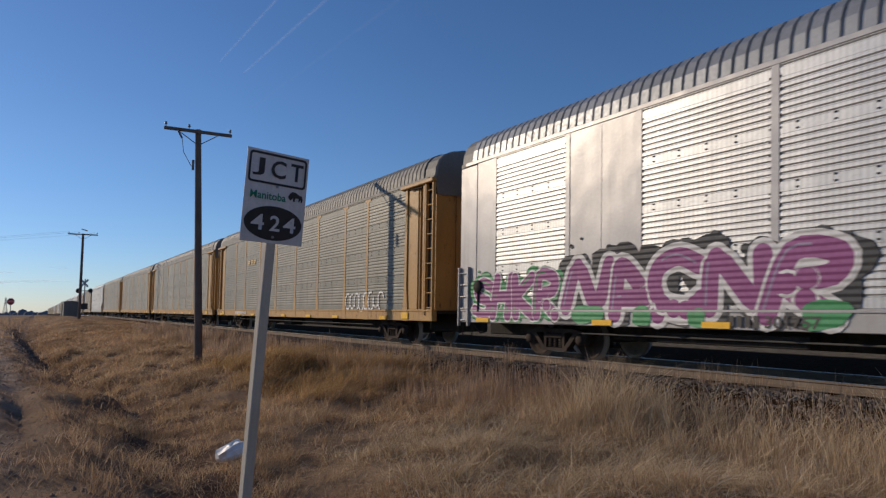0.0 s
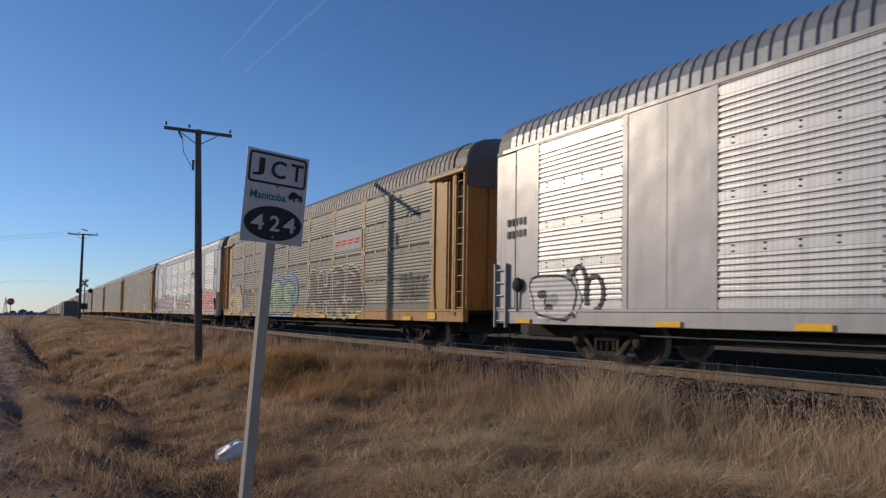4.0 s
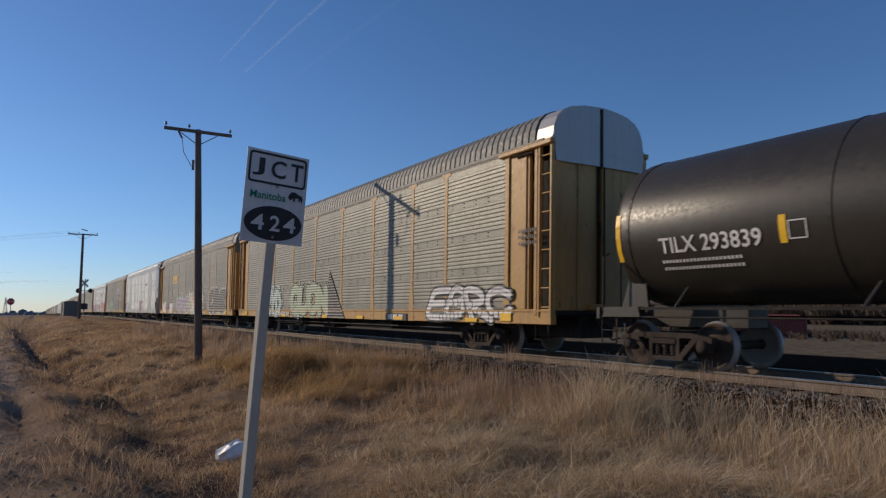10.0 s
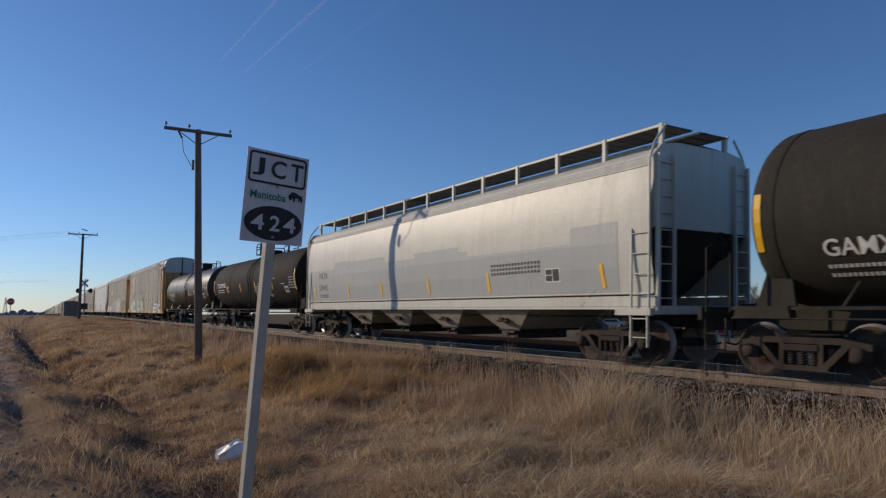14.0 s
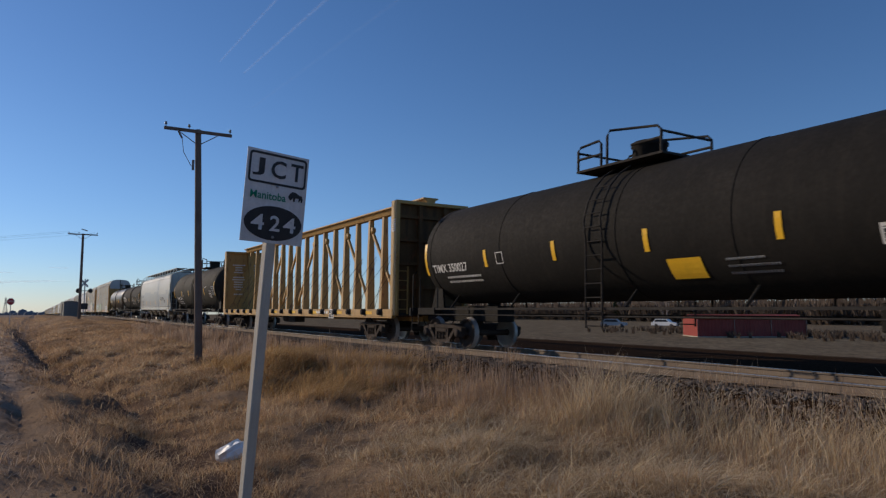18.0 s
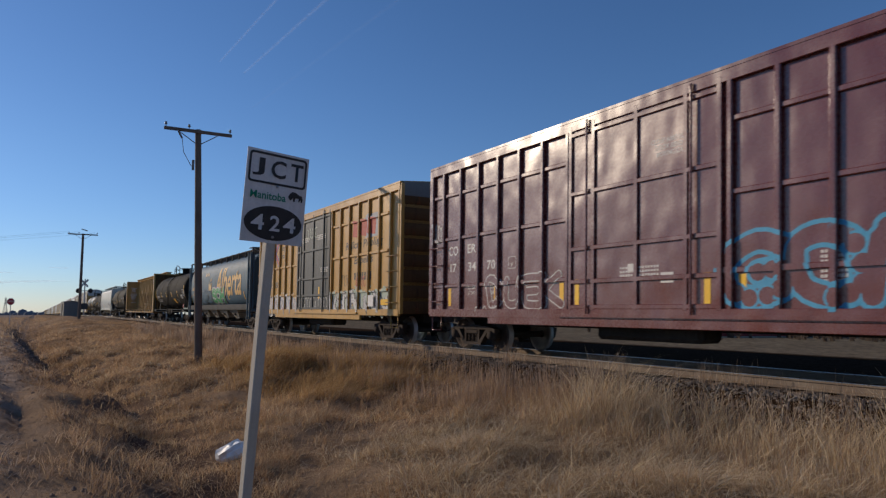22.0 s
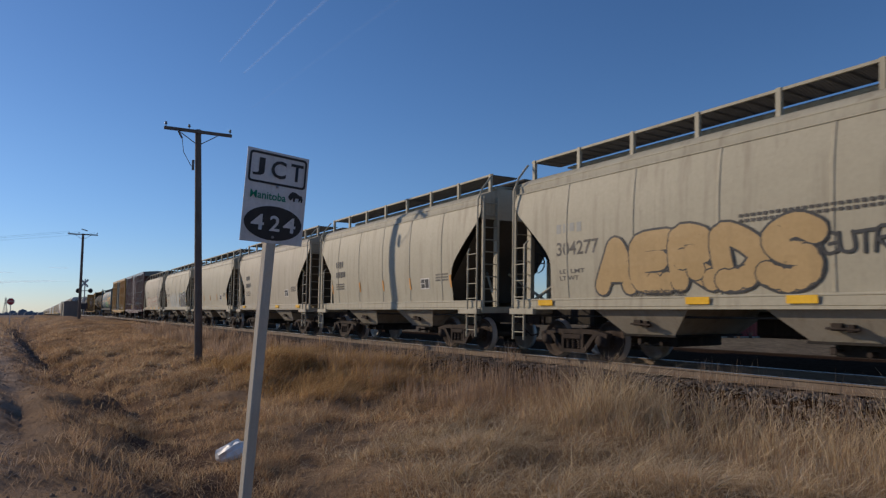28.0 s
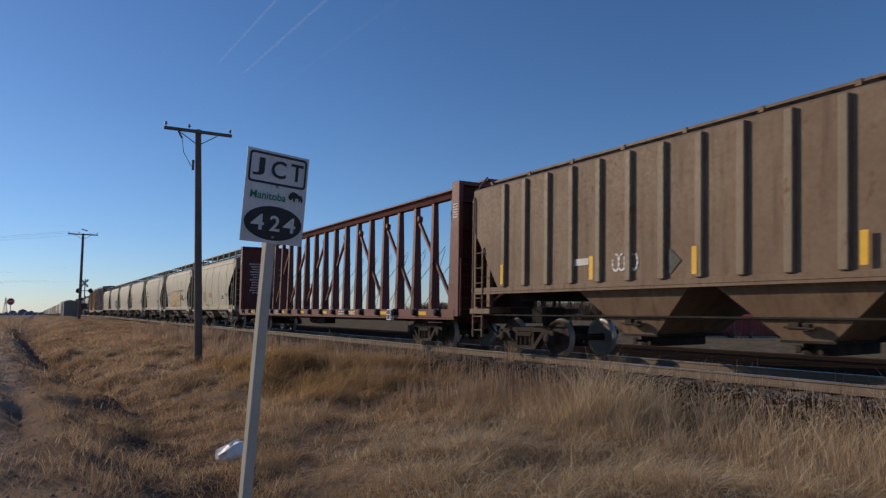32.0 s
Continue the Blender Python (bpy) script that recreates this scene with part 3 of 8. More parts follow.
def graffiti(car, seed, x0, x1, z0, z1, n, mats, y=-1.585, cloud=True, spike=0.0, label="spray-painted graffiti in bubble letters"):
    """Sprayed letters: a cloud behind, an outline, a fill and inner strokes. mats: cloud, outline, fill, accent."""
    rng = random.Random(seed)
    ms = Mesh()
    step, h = (x1 - x0) / n, z1 - z0

    def face(pts, d, k):
        ms.add([(p[0], y - d, p[1]) for p in pts], [tuple(range(len(pts)))], k)

    if cloud:
        for i in range(2 * n):
            cx = x0 + (i + 0.5) * step / 2
            face(blob(rng, cx, z0 + h * rng.uniform(0.42, 0.6), step * 0.40, h * rng.uniform(0.36, 0.5), wob=0.2), 0.0005 * (i % 7), 0)
    if spike:
        # angular letters: uprights tied by slants, outlined, filled, with a lighter inner line
        glyphs = []

        def bend(p, q, amount):
            d = Vector((q[0] - p[0], q[1] - p[1]))
            o = Vector((-d.y, d.x)) * amount
            return [(p[0] + d.x * t + o.x * math.sin(math.pi * t), p[1] + d.y * t + o.y * math.sin(math.pi * t)) for t in [k / 7 for k in range(8)]]

        for i in range(n):
            sh = rng.uniform(-0.35, 0.35) * step
            a, b = x0 + (i + rng.uniform(0.05, 0.2)) * step, x0 + (i + rng.uniform(0.8, 1.0)) * step
            zl, zh = z0 + h * rng.uniform(0.0, 0.12), z0 + h * rng.uniform(0.7, 1.0)
            top, low = (a + sh, zh), (b, zl)
            g = [bend((a, zl), top, rng.uniform(-0.2, 0.2)), bend(top, low, rng.uniform(-0.25, 0.25))]
            if rng.random() < 0.6:
                g.append(bend(low, (b + sh * 0.5, zl + (zh - zl) * rng.uniform(0.6, 0.95)), rng.uniform(-0.3, 0.3)))
            if rng.random() < 0.5:
                g.append(bend((a, zl + 0.45 * h), (b, zl + 0.35 * h), rng.uniform(-0.3, 0.3)))
            glyphs.append(g)
        wd = min(step * 0.26, h * 0.22)
        for i, g in enumerate(glyphs):
            for j, st in enumerate(g):
                stroke(ms, st, wd + 0.12, y - 0.004 - 0.0002 * (i + j), 1)
            for j, st in enumerate(g):
                stroke(ms, st, wd, y - 0.0085 - 0.0002 * (i + j), 2)
            for j, st in enumerate(g):
                if rng.random() < 0.5:
                    stroke(ms, st, wd * 0.16, y - 0.0125 - 0.0002 * j, 3)
        for i in range(3 * n):
            px, pz, r = rng.uniform(x0 - 0.2, x1 + 0.2), rng.uniform(z0 + 0.2 * h, z1 + 0.12 * h), rng.uniform(0.04, 0.10)
            face(blob(rng, px, pz, r, r, 9), 0.0025, 0)
        return part("graffiti", ms, mats, car, label)
    for i in range(n):
        cx, cz = x0 + (i + 0.5) * step + rng.uniform(-0.05, 0.05) * step, z0 + h * (0.5 + rng.uniform(-0.06, 0.06))
        rx, rz, p, wb = step * 0.56, h * rng.uniform(0.44, 0.52), rng.uniform(2.2, 4.5), 0.10 + spike
        state = rng.getstate()
        out = blob(rng, cx, cz, rx, rz, p=p, wob=wb)
        rng.setstate(state)
        inn = blob(rng, cx, cz, rx - 0.06, rz - 0.06, p=p, wob=wb)
        face(out, 0.004 + 0.0004 * i, 1)
        face(inn, 0.007 + 0.0004 * i, 2)
        for j in range(rng.randint(2, 4)):
            sx, sz = cx + rng.uniform(-0.5, 0.5) * rx, cz + rng.uniform(-0.7, 0.2) * rz
            kind = rng.random()
            if kind < 0.4:
                stroke(ms, [(sx, sz), (sx + 0.05, sz + rz * 0.3), (sx + rng.uniform(-0.1, 0.1), sz + rz * 0.6)], 0.07, y - 0.011 - 0.0003 * j, 1)
            elif kind < 0.75:
                face(blob(rng, sx, sz, rx * 0.18, rz * 0.2, 12), 0.0112 + 0.0003 * j, 1)
            else:
                face(blob(rng, sx, sz, rx * 0.28, rz * 0.3, 14), 0.0095 + 0.0003 * j, 3)
    return part("graffiti", ms, mats, car, label)


LETTER_STROKES = {
    "A": "0,0 .3,.75 .5,1 .7,.75 1,0|.2,.33 .8,.33", "B": ".1,0 .1,1 .75,.9 .8,.62 .2,.52 .85,.42 .9,.1 .1,0", "C": "1,.82 .6,1 .15,.85 0,.5 .15,.12 .6,0 1,.2",
    "D": ".1,0 .1,1 .65,.92 1,.5 .65,.06 .1,0", "E": "1,1 .1,.95 .05,.5 .1,.05 1,0|.1,.5 .8,.52", "G": "1,.85 .5,1 .05,.7 .05,.25 .5,0 1,.15 1,.48 .55,.45",
    "H": ".05,0 .1,1|.9,0 .95,1|.1,.5 .9,.5", "I": ".5,0 .5,.72", "K": ".1,0 .1,1|.95,1 .2,.48 1,0", "L": ".1,1 .1,.1 1,.05", "M": "0,0 .12,1 .5,.3 .88,1 1,0",
    "N": ".05,0 .1,1 .9,.05 .95,1", "O": ".5,0 .05,.2 .05,.8 .5,1 .95,.8 .95,.2 .5,0", "P": ".15,0 .1,1 .75,.98 .95,.72 .7,.45 .15,.45", "R": ".1,0 .1,1 .8,.95 .85,.62 .2,.5 1,0",
    "S": "1,.85 .5,1 .08,.8 .3,.55 .8,.42 .92,.15 .5,0 0,.15", "T": "0,.95 1,1|.5,.95 .5,0", "U": ".05,1 .08,.2 .5,0 .92,.2 .95,1", "V": "0,1 .5,0 1,1", "W": "0,1 .22,0 .5,.7 .78,0 1,1", "Y": "0,1 .5,.5 1,1|.5,.5 .45,0", "Z": "0,.98 1,1 0,.03 1,0", "Q": ".5,0 .05,.2 .05,.8 .5,1 .95,.8 .95,.2 .5,0|.6,.3 1,-.05"}


def flowing(pts, n=4):
    """A smooth line through the points."""
    out = []
    for i in range(len(pts) - 1):
        p0, p1, p2, p3 = pts[max(0, i - 1)], pts[i], pts[i + 1], pts[min(len(pts) - 1, i + 2)]
        for k in range(n):
            t = k / n
            out.append(tuple(0.5 * (2 * p1[j] + (p2[j] - p0[j]) * t + (2 * p0[j] - 5 * p1[j] + 4 * p2[j] - p3[j]) * t * t + (3 * p1[j] - p0[j] - 3 * p2[j] + p3[j]) * t ** 3) for j in (0, 1)))
    return out + [pts[-1]]


def piece(car, seed, text, x0, x1, z0, z1, mats, y=-1.585, w=0.34, edge=0.055, cloud=0.0, wild=0.1, shine=True, rim=0.0, label="spray-painted graffiti in fat letters"):
    """A sprayed word in fat rounded strokes. mats: cloud, edge, fill, shine. Each letter is a part of the painting; cloud: how far the ground behind spreads."""
    rng, n, h = random.Random(seed), len(text), z1 - z0
    share = [0.55 if c == "I" else 1.25 if c in "MW" else 1.0 for c in text]
    cell = (x1 - x0) / sum(share)
    wd = w * min(cell, h * 0.62)
    back = Mesh()
    lines = []
    for i, ch in enumerate(text):
        lean, zl, zh = rng.uniform(-wild, wild) * cell * 1.5, z0 + wd / 2 + h * rng.uniform(0, wild * 0.6), z1 - wd / 2 - h * rng.uniform(0, wild)
        xa, xb = x0 + sum(share[:i]) * cell + wd * 0.36, x0 + sum(share[:i + 1]) * cell - wd * 0.1
        g = []
        for st in LETTER_STROKES[ch].split("|"):
            ps = [tuple(float(q) for q in p.split(",")) for p in st.split()]
            g.append(flowing([(xa + (xb - xa) * (u + rng.uniform(-0.05, 0.05)) + lean * (v - 0.5), zl + (zh - zl) * v) for u, v in ps]))
        lines.append(g)

    def fat(ms, g, width, d, k):
        for j, st in enumerate(g):
            stroke(ms, st, width, y - d - 0.0001 * j, k)
            for m in range(0, len(st), 2):
                c = st[m]
                ms.add([(c[0] + width / 2 * math.cos(a), y - d - 0.00004 * (m + 1) - 0.0001 * j, c[1] + width / 2 * math.sin(a)) for a in [2 * math.pi * q / 12 for q in range(12)]], [tuple(range(12))], k)

    if cloud:
        for g in lines:
            for st in g:
                for c in st[::3]:
                    r = wd * 0.5 + cloud * rng.uniform(0.4, 1.2)
                    p = blob(rng, c[0], c[1], r, r, 14, wob=0.2)
                    p = [(a, max(b, z0 - 0.03)) for a, b in p]
                    back.add([(a, y - 0.0003 * rng.random(), b) for a, b in p], [tuple(range(len(p)))], 0)
        for i in range(2 * n):
            r = rng.uniform(0.03, 0.10)
            p = blob(rng, rng.uniform(x0, x1), rng.uniform(z0 + 0.5 * h, z1 + 0.12 * h), r, r, 9)
            back.add([(a, y - 0.0007, b) for a, b in p], [tuple(range(9))], 0)
    for i, g in enumerate(lines):
        if rim:
            fat(back, g, wd + 2 * edge + 2 * rim, 0.0003 + 0.0001 * i, 0)
        fat(back, g, wd + 2 * edge, 0.0014 + 0.0002 * i, 1)
    root = part("graffiti", back, mats[:2], car, label)
    obs = [root]
    for i, g in enumerate(lines):
        ms = Mesh()
        fat(ms, g, wd + 1.1 * edge, 0.0030 + 0.0012 * i, 0)
        fat(ms, g, wd, 0.0036 + 0.0012 * i, 1)
        if shine:
            for st in g:
                k = max(2, len(st) // 3)
                stroke(ms, [(a - wd * 0.2, b + wd * 0.12) for a, b in st[:k]], wd * 0.13, y - 0.0042 - 0.0012 * i, 2)
        obs.append(part("letter", ms, [mats[1], mats[2], mats[3]], root))
    return obs


def scrawl(car, seed, x0, x1, z0, z1, material, y=-1.585, w=0.045, n=7):
    """A thin hand-drawn tag of loops."""
    rng, ms = random.Random(seed), Mesh()
    for i in range(n):
        cx, cz = x0 + (x1 - x0) * (i + 0.5) / n, (z0 + z1) / 2
        rx, rz = (x1 - x0) / n * 0.55, (z1 - z0) / 2 * rng.uniform(0.6, 1)
        a0, a1 = rng.uniform(0, 6), rng.uniform(3.5, 6.0)
        pts = [(cx + rx * math.cos(a0 + a1 * j / 12), cz + rz * math.sin(a0 + a1 * j / 12) * (1 if rng.random() < 2 else 0)) for j in range(13)]
        stroke(ms, pts, w, y - 0.0005 * i, 0)
    return part("graffiti", ms, material, car, "loose hand-sprayed tag")


def reflector(car, x, z, w, h, y=-1.585, material=None, lean=0.0):
    ms = Mesh().prism([(x - w / 2, z), (x + w / 2, z), (x + w / 2 + lean, z + h), (x - w / 2 + lean, z + h)], y - 0.004, y)
    part("reflector", ms, material or M_REFL, car, "yellow reflective strip")


def data_plate(car, x):
    """White plate with dark fields on a flat car's side sill."""
    pl = part("data_plate", Mesh().box(x, x + 0.5, -1.475, -1.468, 0.80, 1.16, c=0.003), M_WHITE, car, "black and white data plate")
    for xa, xb, za, zb_ in ((0.03, 0.23, 0.83, 0.97), (0.03, 0.23, 0.99, 1.13), (0.27, 0.47, 0.83, 0.89), (0.27, 0.47, 0.91, 1.13)):
        part("plate_field", Mesh().box(x + xa, x + xb, -1.478, -1.4755, za, zb_), M_BLACK, pl)


def marks(car, x, z, w, h, n, y, seed, material, rows=1, label="painted marks"):
    part("marking", bars(x, z, w, h, n, y, random.Random(seed), rows), material, car, label)


# ---- covered car carriers ----
PANEL_EDGES = [-11.95, -9.2, -7.15, -4.35, -1.5, 1.35, 4.15, 7.0, 9.0, 11.9]
Z_SILL0, Z_SILL1, Z_EAVE = 0.80, 1.16, 5.10


def ribbed_panel(w, seams=(), deep=1.0):
    """Horizontally ribbed screen panel with three flat riveted bands; origin at its lower middle."""
    pts, z, h = [], 0.0, Z_EAVE - Z_SILL1
    bands = [0.0, 0.93, 1.86, 2.79, 3.72]
    while z < h - 0.02:
        near = any(b - 0.02 <= z < b + 0.14 for b in bands)
        if near:
            pts += [(0.0, z), (0.0, min(h, z + 0.155))]
            z += 0.16
        else:
            pts += [(0.006 * deep, z), (0.017 * deep, z + 0.01), (0.017 * deep, z + 0.02), (0.0, z + 0.045), (0.002, min(h, z + 0.098))]
            z += 0.11
    ms = Mesh()
    rows = [[(-w / 2, -1.568 + d, q), (w / 2, -1.568 + d, q)] for d, q in pts]
    ms.sheet(rows)
    for b in bands[1:4]:
        for i in range(int(w / 0.58)):
            x = -w / 2 + 0.3 + i * 0.58
            for dz in (0.03, 0.13):
                ms.box(x - 0.022, x + 0.022, -1.578, -1.568, b + dz, b + dz + 0.026, 1)
    for sx in (-1, 1):
        for i in range(18):
            ms.box(sx * (w / 2 - 0.03) - 0.012, sx * (w / 2 - 0.03) + 0.012, -1.576, -1.568, 0.15 + i * 0.21, 0.185 + i * 0.21, 1)
    for b in seams:
        ms.box(-w / 2, w / 2, -1.572, -1.55, b - 0.018, b + 0.018, 1)
        for x in (-w / 2 + 0.05, 0.0, w / 2 - 0.05):
            ms.box(x - 0.028, x + 0.028, -1.584, -1.572, b - 0.07, b + 0.07, 2)
    return ms


def smooth_panel(w):
    ms = Mesh()
    ms.box(-w / 2, w / 2, -1.565, -1.55, 0, Z_EAVE - Z_SILL1, c=0.004)
    ms.box(-0.01, 0.01, -1.571, -1.56, 0.02, 3.9)
    return ms


CARRIER_CACHE = {}


def shared(key, make):
    if key not in CARRIER_CACHE:
        CARRIER_CACHE[key] = make()
    return CARRIER_CACHE[key]


ROOF_PROFILE = [(-1.57, 5.10), (-1.57, 5.20), (-1.53, 5.21), (-1.50, 5.46), (-1.40, 5.70), (-1.22, 5.88), (-0.95, 6.0), (-0.5, 6.09), (0, 6.12), (0.5, 6.09), (0.95, 6.0), (1.22, 5.88), (1.40, 5.70), (1.50, 5.46), (1.53, 5.21), (1.57, 5.20), (1.57, 5.10)]


def roof_mesh():
    ms, rows, x = Mesh(), [], -13.0
    while x < 13.0:
        for dx, d in ((0, 0), (0.012, 0.028), (0.198, 0.028), (0.21, 0)):
            rows.append([(x + dx, y * (1 + (d * 0.9 if 1 < i < 15 else 0)), z + (d * 0.8 if 2 < i < 14 else 0)) for i, (y, z) in enumerate(ROOF_PROFILE)])
        x += 0.255
    ms.sheet(rows)
    return ms


def roof_cap_mesh(s):
    ms = Mesh()
    a, b = s * 13.0, s * 13.62
    inner = [(a, y, z) for y, z in ROOF_PROFILE]
    mid = [(b - s * 0.06, y * 0.99, z - 0.005) for y, z in ROOF_PROFILE]
    outer = [(b, y * 0.965, z - 0.03) for y, z in ROOF_PROFILE]
    ms.sheet([inner, mid, outer], 0, False)
    face = [(b, -1.46, 4.62)] + outer[1:-1] + [(b, 1.46, 4.62)]
    ms.add(face, [tuple(range(len(face)))])
    # the gap where the two end doors meet, with its lock rod
    ms.box(min(b, b + s * 0.012), max(b, b + s * 0.012), -0.05, 0.05, 4.62, 6.05, 1)
    return ms


def end_doors_mesh(s):
    """Two flat folding doors closing a carrier's end, with hinge folds, lock rods and the dark gap between them."""
    ms = Mesh()

    def slab(x0, x1, y0, y1, z0, z1, k=0):
        ms.box(min(s * x0, s * x1), max(s * x0, s * x1), y0, y1, z0, z1, k, 0.01)

    for y in (-1, 1):
        for a, b, d in ((0.06, 0.72, 0.0), (0.74, 1.44, 0.012)):
            slab(13.44, 13.57 - d, min(y * a, y * b), max(y * a, y * b), 1.12, 4.64)
        ms.tube([(s * 13.6, y * 0.12, 1.2), (s * 13.6, y * 0.12, 5.7)], 0.02, 6, 1)
    slab(13.40, 13.50, -0.06, 0.06, 1.15, 4.64, 1)
    slab(13.30, 13.44, -1.3, 1.3, 1.15, 5.1, 1)
    slab(13.50, 13.66, -0.35, 0.35, 1.15, 1.28)
    return ms


def post_mesh(flare):
    if flare:
        poly = [(-0.18, 0.80), (0.18, 0.80), (0.15, 1.2), (0.075, 1.85), (0.075, 4.98), (0.24, 5.0), (0.24, 5.10), (-0.24, 5.10), (-0.24, 5.0), (-0.075, 4.98), (-0.075, 1.85), (-0.15, 1.2)]
    else:
        poly = [(-0.07, 1.12), (0.07, 1.12), (0.07, 5.10), (-0.07, 5.10)]
    return Mesh().prism(poly, -1.578, -1.50)


def carrier(kind, centre, label, seed=0, cap=M_GALVR, seams=(), key=True, group="car carriers in the train"):
    """Enclosed car carrier. kind: 'yellow' (yellow frame, galvanised panels) or 'silver' (aluminium with white sheets)."""
    car = thing("car_carrier", label, "railway wagon", group, pose(centre, 0, 0))
    yellow = kind == "yellow"
    frame, skin = (M_YEL, M_GALV) if yellow else (M_WSHEET, M_SILV)
    rot = pose(0, 0, 0, 0, 0, 180)
    flip = [Matrix.Identity(4), rot]
    link("centre_sill", shared("cu", lambda: Mesh().box(-13.5, 13.5, -0.55, 0.55, 0.46, 1.02, c=0.03).data("centre_sill", [M_UNDER])), car)
    link("floor", shared("cf", lambda: Mesh().box(-13.6, 13.6, -1.45, 1.45, 1.02, 1.12).data("floor", [M_UNDER])), car)
    link("brake_box", shared("cb", lambda: Mesh().box(-1.6, -0.4, -1.1, -0.5, 0.42, 0.9, c=0.05).data("brake_box", [M_UNDER])), car)
    link("air_line", shared("ca", lambda: Mesh().tube([(-9, -1.3, 0.62), (9, -1.3, 0.62)], 0.02).data("air_line", [M_GRATE])), car)
    for bx in (-5.5, 3.5):
        link("stowage_beam", shared("cs", lambda: Mesh().box(-1.5, 1.5, -1.2, -0.9, 0.5, 0.72, c=0.02).data("stowage_beam", [M_UNDER])), car, pose(bx, 0, 0))
    roofk = shared(("roof", yellow), lambda: roof_mesh().data("roof", [M_GALVR if yellow else surface("grey_roof", (0.24, 0.25, 0.26), dirtiness=0.25, rough=0.45, metal=0.4)]))
    link("roof", roofk, car)
    for s in (-1, 1):
        link("roof_end", shared(("cap", s, cap.name), lambda: roof_cap_mesh(s).data("roof_end", [cap, M_UNDER])), car)
        # end doors
        e = shared(("end", s), lambda: end_doors_mesh(s).data("end_door", [M_YEL, M_UNDER]))
        link("end_door", e, car)
    for side in flip:
        link("side_sill", shared(("sill", yellow), lambda: Mesh().box(-13.6, 13.6, -1.572, -1.40, Z_SILL0, Z_SILL1, c=0.012).box(-13.6, 13.6, -1.60, -1.572, Z_SILL1 - 0.06, Z_SILL1 - 0.02).data("side_sill", [frame])), car, side)
        link("roof_rail", shared(("rail", yellow), lambda: Mesh().box(-13.3, 13.3, -1.585, -1.5, 5.1, 5.2, c=0.01).data("roof_rail", [M_GALVR if yellow else M_WSHEET])), car, side)
        for i, (a, b) in enumerate(zip(PANEL_EDGES[:-1], PANEL_EDGES[1:])):
            w = round(b - a - 0.12, 2)
            flat = not yellow and i in (1, 7)
            if flat:
                d = shared(("flat", w), lambda: smooth_panel(w).data("panel", [M_WSHEET]))
            else:
                d = shared(("rib", w, yellow, seams), lambda: ribbed_panel(w, seams, 1.0 if seams or not yellow else 0.62).data("panel", [skin, M_UNDER, M_LETTER]))
            link("panel", d, car, side @ Matrix.Translation(((a + b) / 2, 0, Z_SILL1)))
        for x in PANEL_EDGES:
            link("post", shared(("post", yellow), lambda: post_mesh(yellow).data("post", [frame])), car, side @ Matrix.Translation((x, 0, 0)))
        for s in (-1, 1):
            mirror = side @ (pose(0, 0, 0) if s > 0 else Matrix.Diagonal((-1, 1, 1, 1)))
            if yellow:
                dz = shared("doorzone", lambda: Mesh().box(11.98, 12.62, -1.535, -1.46, 1.16, 5.05, c=0.01).box(12.62, 12.70, -1.50, -1.40, 1.16, 5.05).box(12.98, 13.10, -1.585, -1.42, 1.0, 5.04, c=0.015).box(12.70, 13.44, -1.30, -1.26, 1.1, 5.08, 1).box(11.62, 13.66, -1.66, -1.50, 5.0, 5.13, c=0.025).tube([(12.2, -1.60, 4.95), (12.9, -1.56, 4.93)], 0.03, 6, 1).data("end_panel", [M_YEL, M_UNDER]))
                link("end_panel", dz, car, mirror)
                link("ladder", shared("lad", lambda: ladder_mesh(0.42, 0.98, 5.0, 9, 0.018, 0.05).data("ladder", [M_YEL])), car, mirror @ Matrix.Translation((13.38, -1.55, 0)))
                link("notice", shared("note", lambda: Mesh().box(11.7, 12.15, -1.606, -1.6, 0.86, 1.06, c=0.002).data("notice", [M_REFL])), car, mirror)
            else:
                link("end_panel", shared("wend", lambda: Mesh().box(11.97, 12.75, -1.56, -1.46, 1.16, 5.1, c=0.01).box(12.77, 13.58, -1.55, -1.44, 1.16, 5.1, c=0.03).data("end_panel", [M_WSHEET])), car, mirror)
                link("ladder", shared("lads", lambda: ladder_mesh(0.45, 0.7, 2.3, 5, 0.016, 0.04).data("ladder", [M_WSHEET])), car, mirror @ Matrix.Translation((13.3, -1.60, 0)))
                link("hand_brake", shared("brk", lambda: Mesh().lathe([(-1.66, 0.0), (-1.66, 0.16), (-1.62, 0.18), (-1.58, 0.1)], 12, "y", (12.6, 0, 1.75)).tube([(12.6, -1.62, 1.75), (12.62, -1.6, 1.1)], 0.025).data("hand_brake", [M_UNDER])), car, mirror)
        for sx in (-1, 1):
            link("step", shared(("step", sx), lambda: Mesh().tube([(sx * 13.0, -1.5, 0.85), (sx * 13.0, -1.52, 0.45), (sx * 13.45, -1.52, 0.45), (sx * 13.45, -1.5, 0.85)], 0.018).data("step", [M_UNDER])), car, side)
    running_gear(car, 10.15, 14.32, key)
    for x in (-12.4, -8.1, -5.4, -0.2, 3.2, 6.2, 10.4):
        link("reflector", shared("refl", lambda: Mesh().box(-0.28, 0.28, -1.612, -1.603, 0.82, 0.93).data("reflector", [M_REFL])), car, Matrix.Translation((x, 0, 0)))
    return car


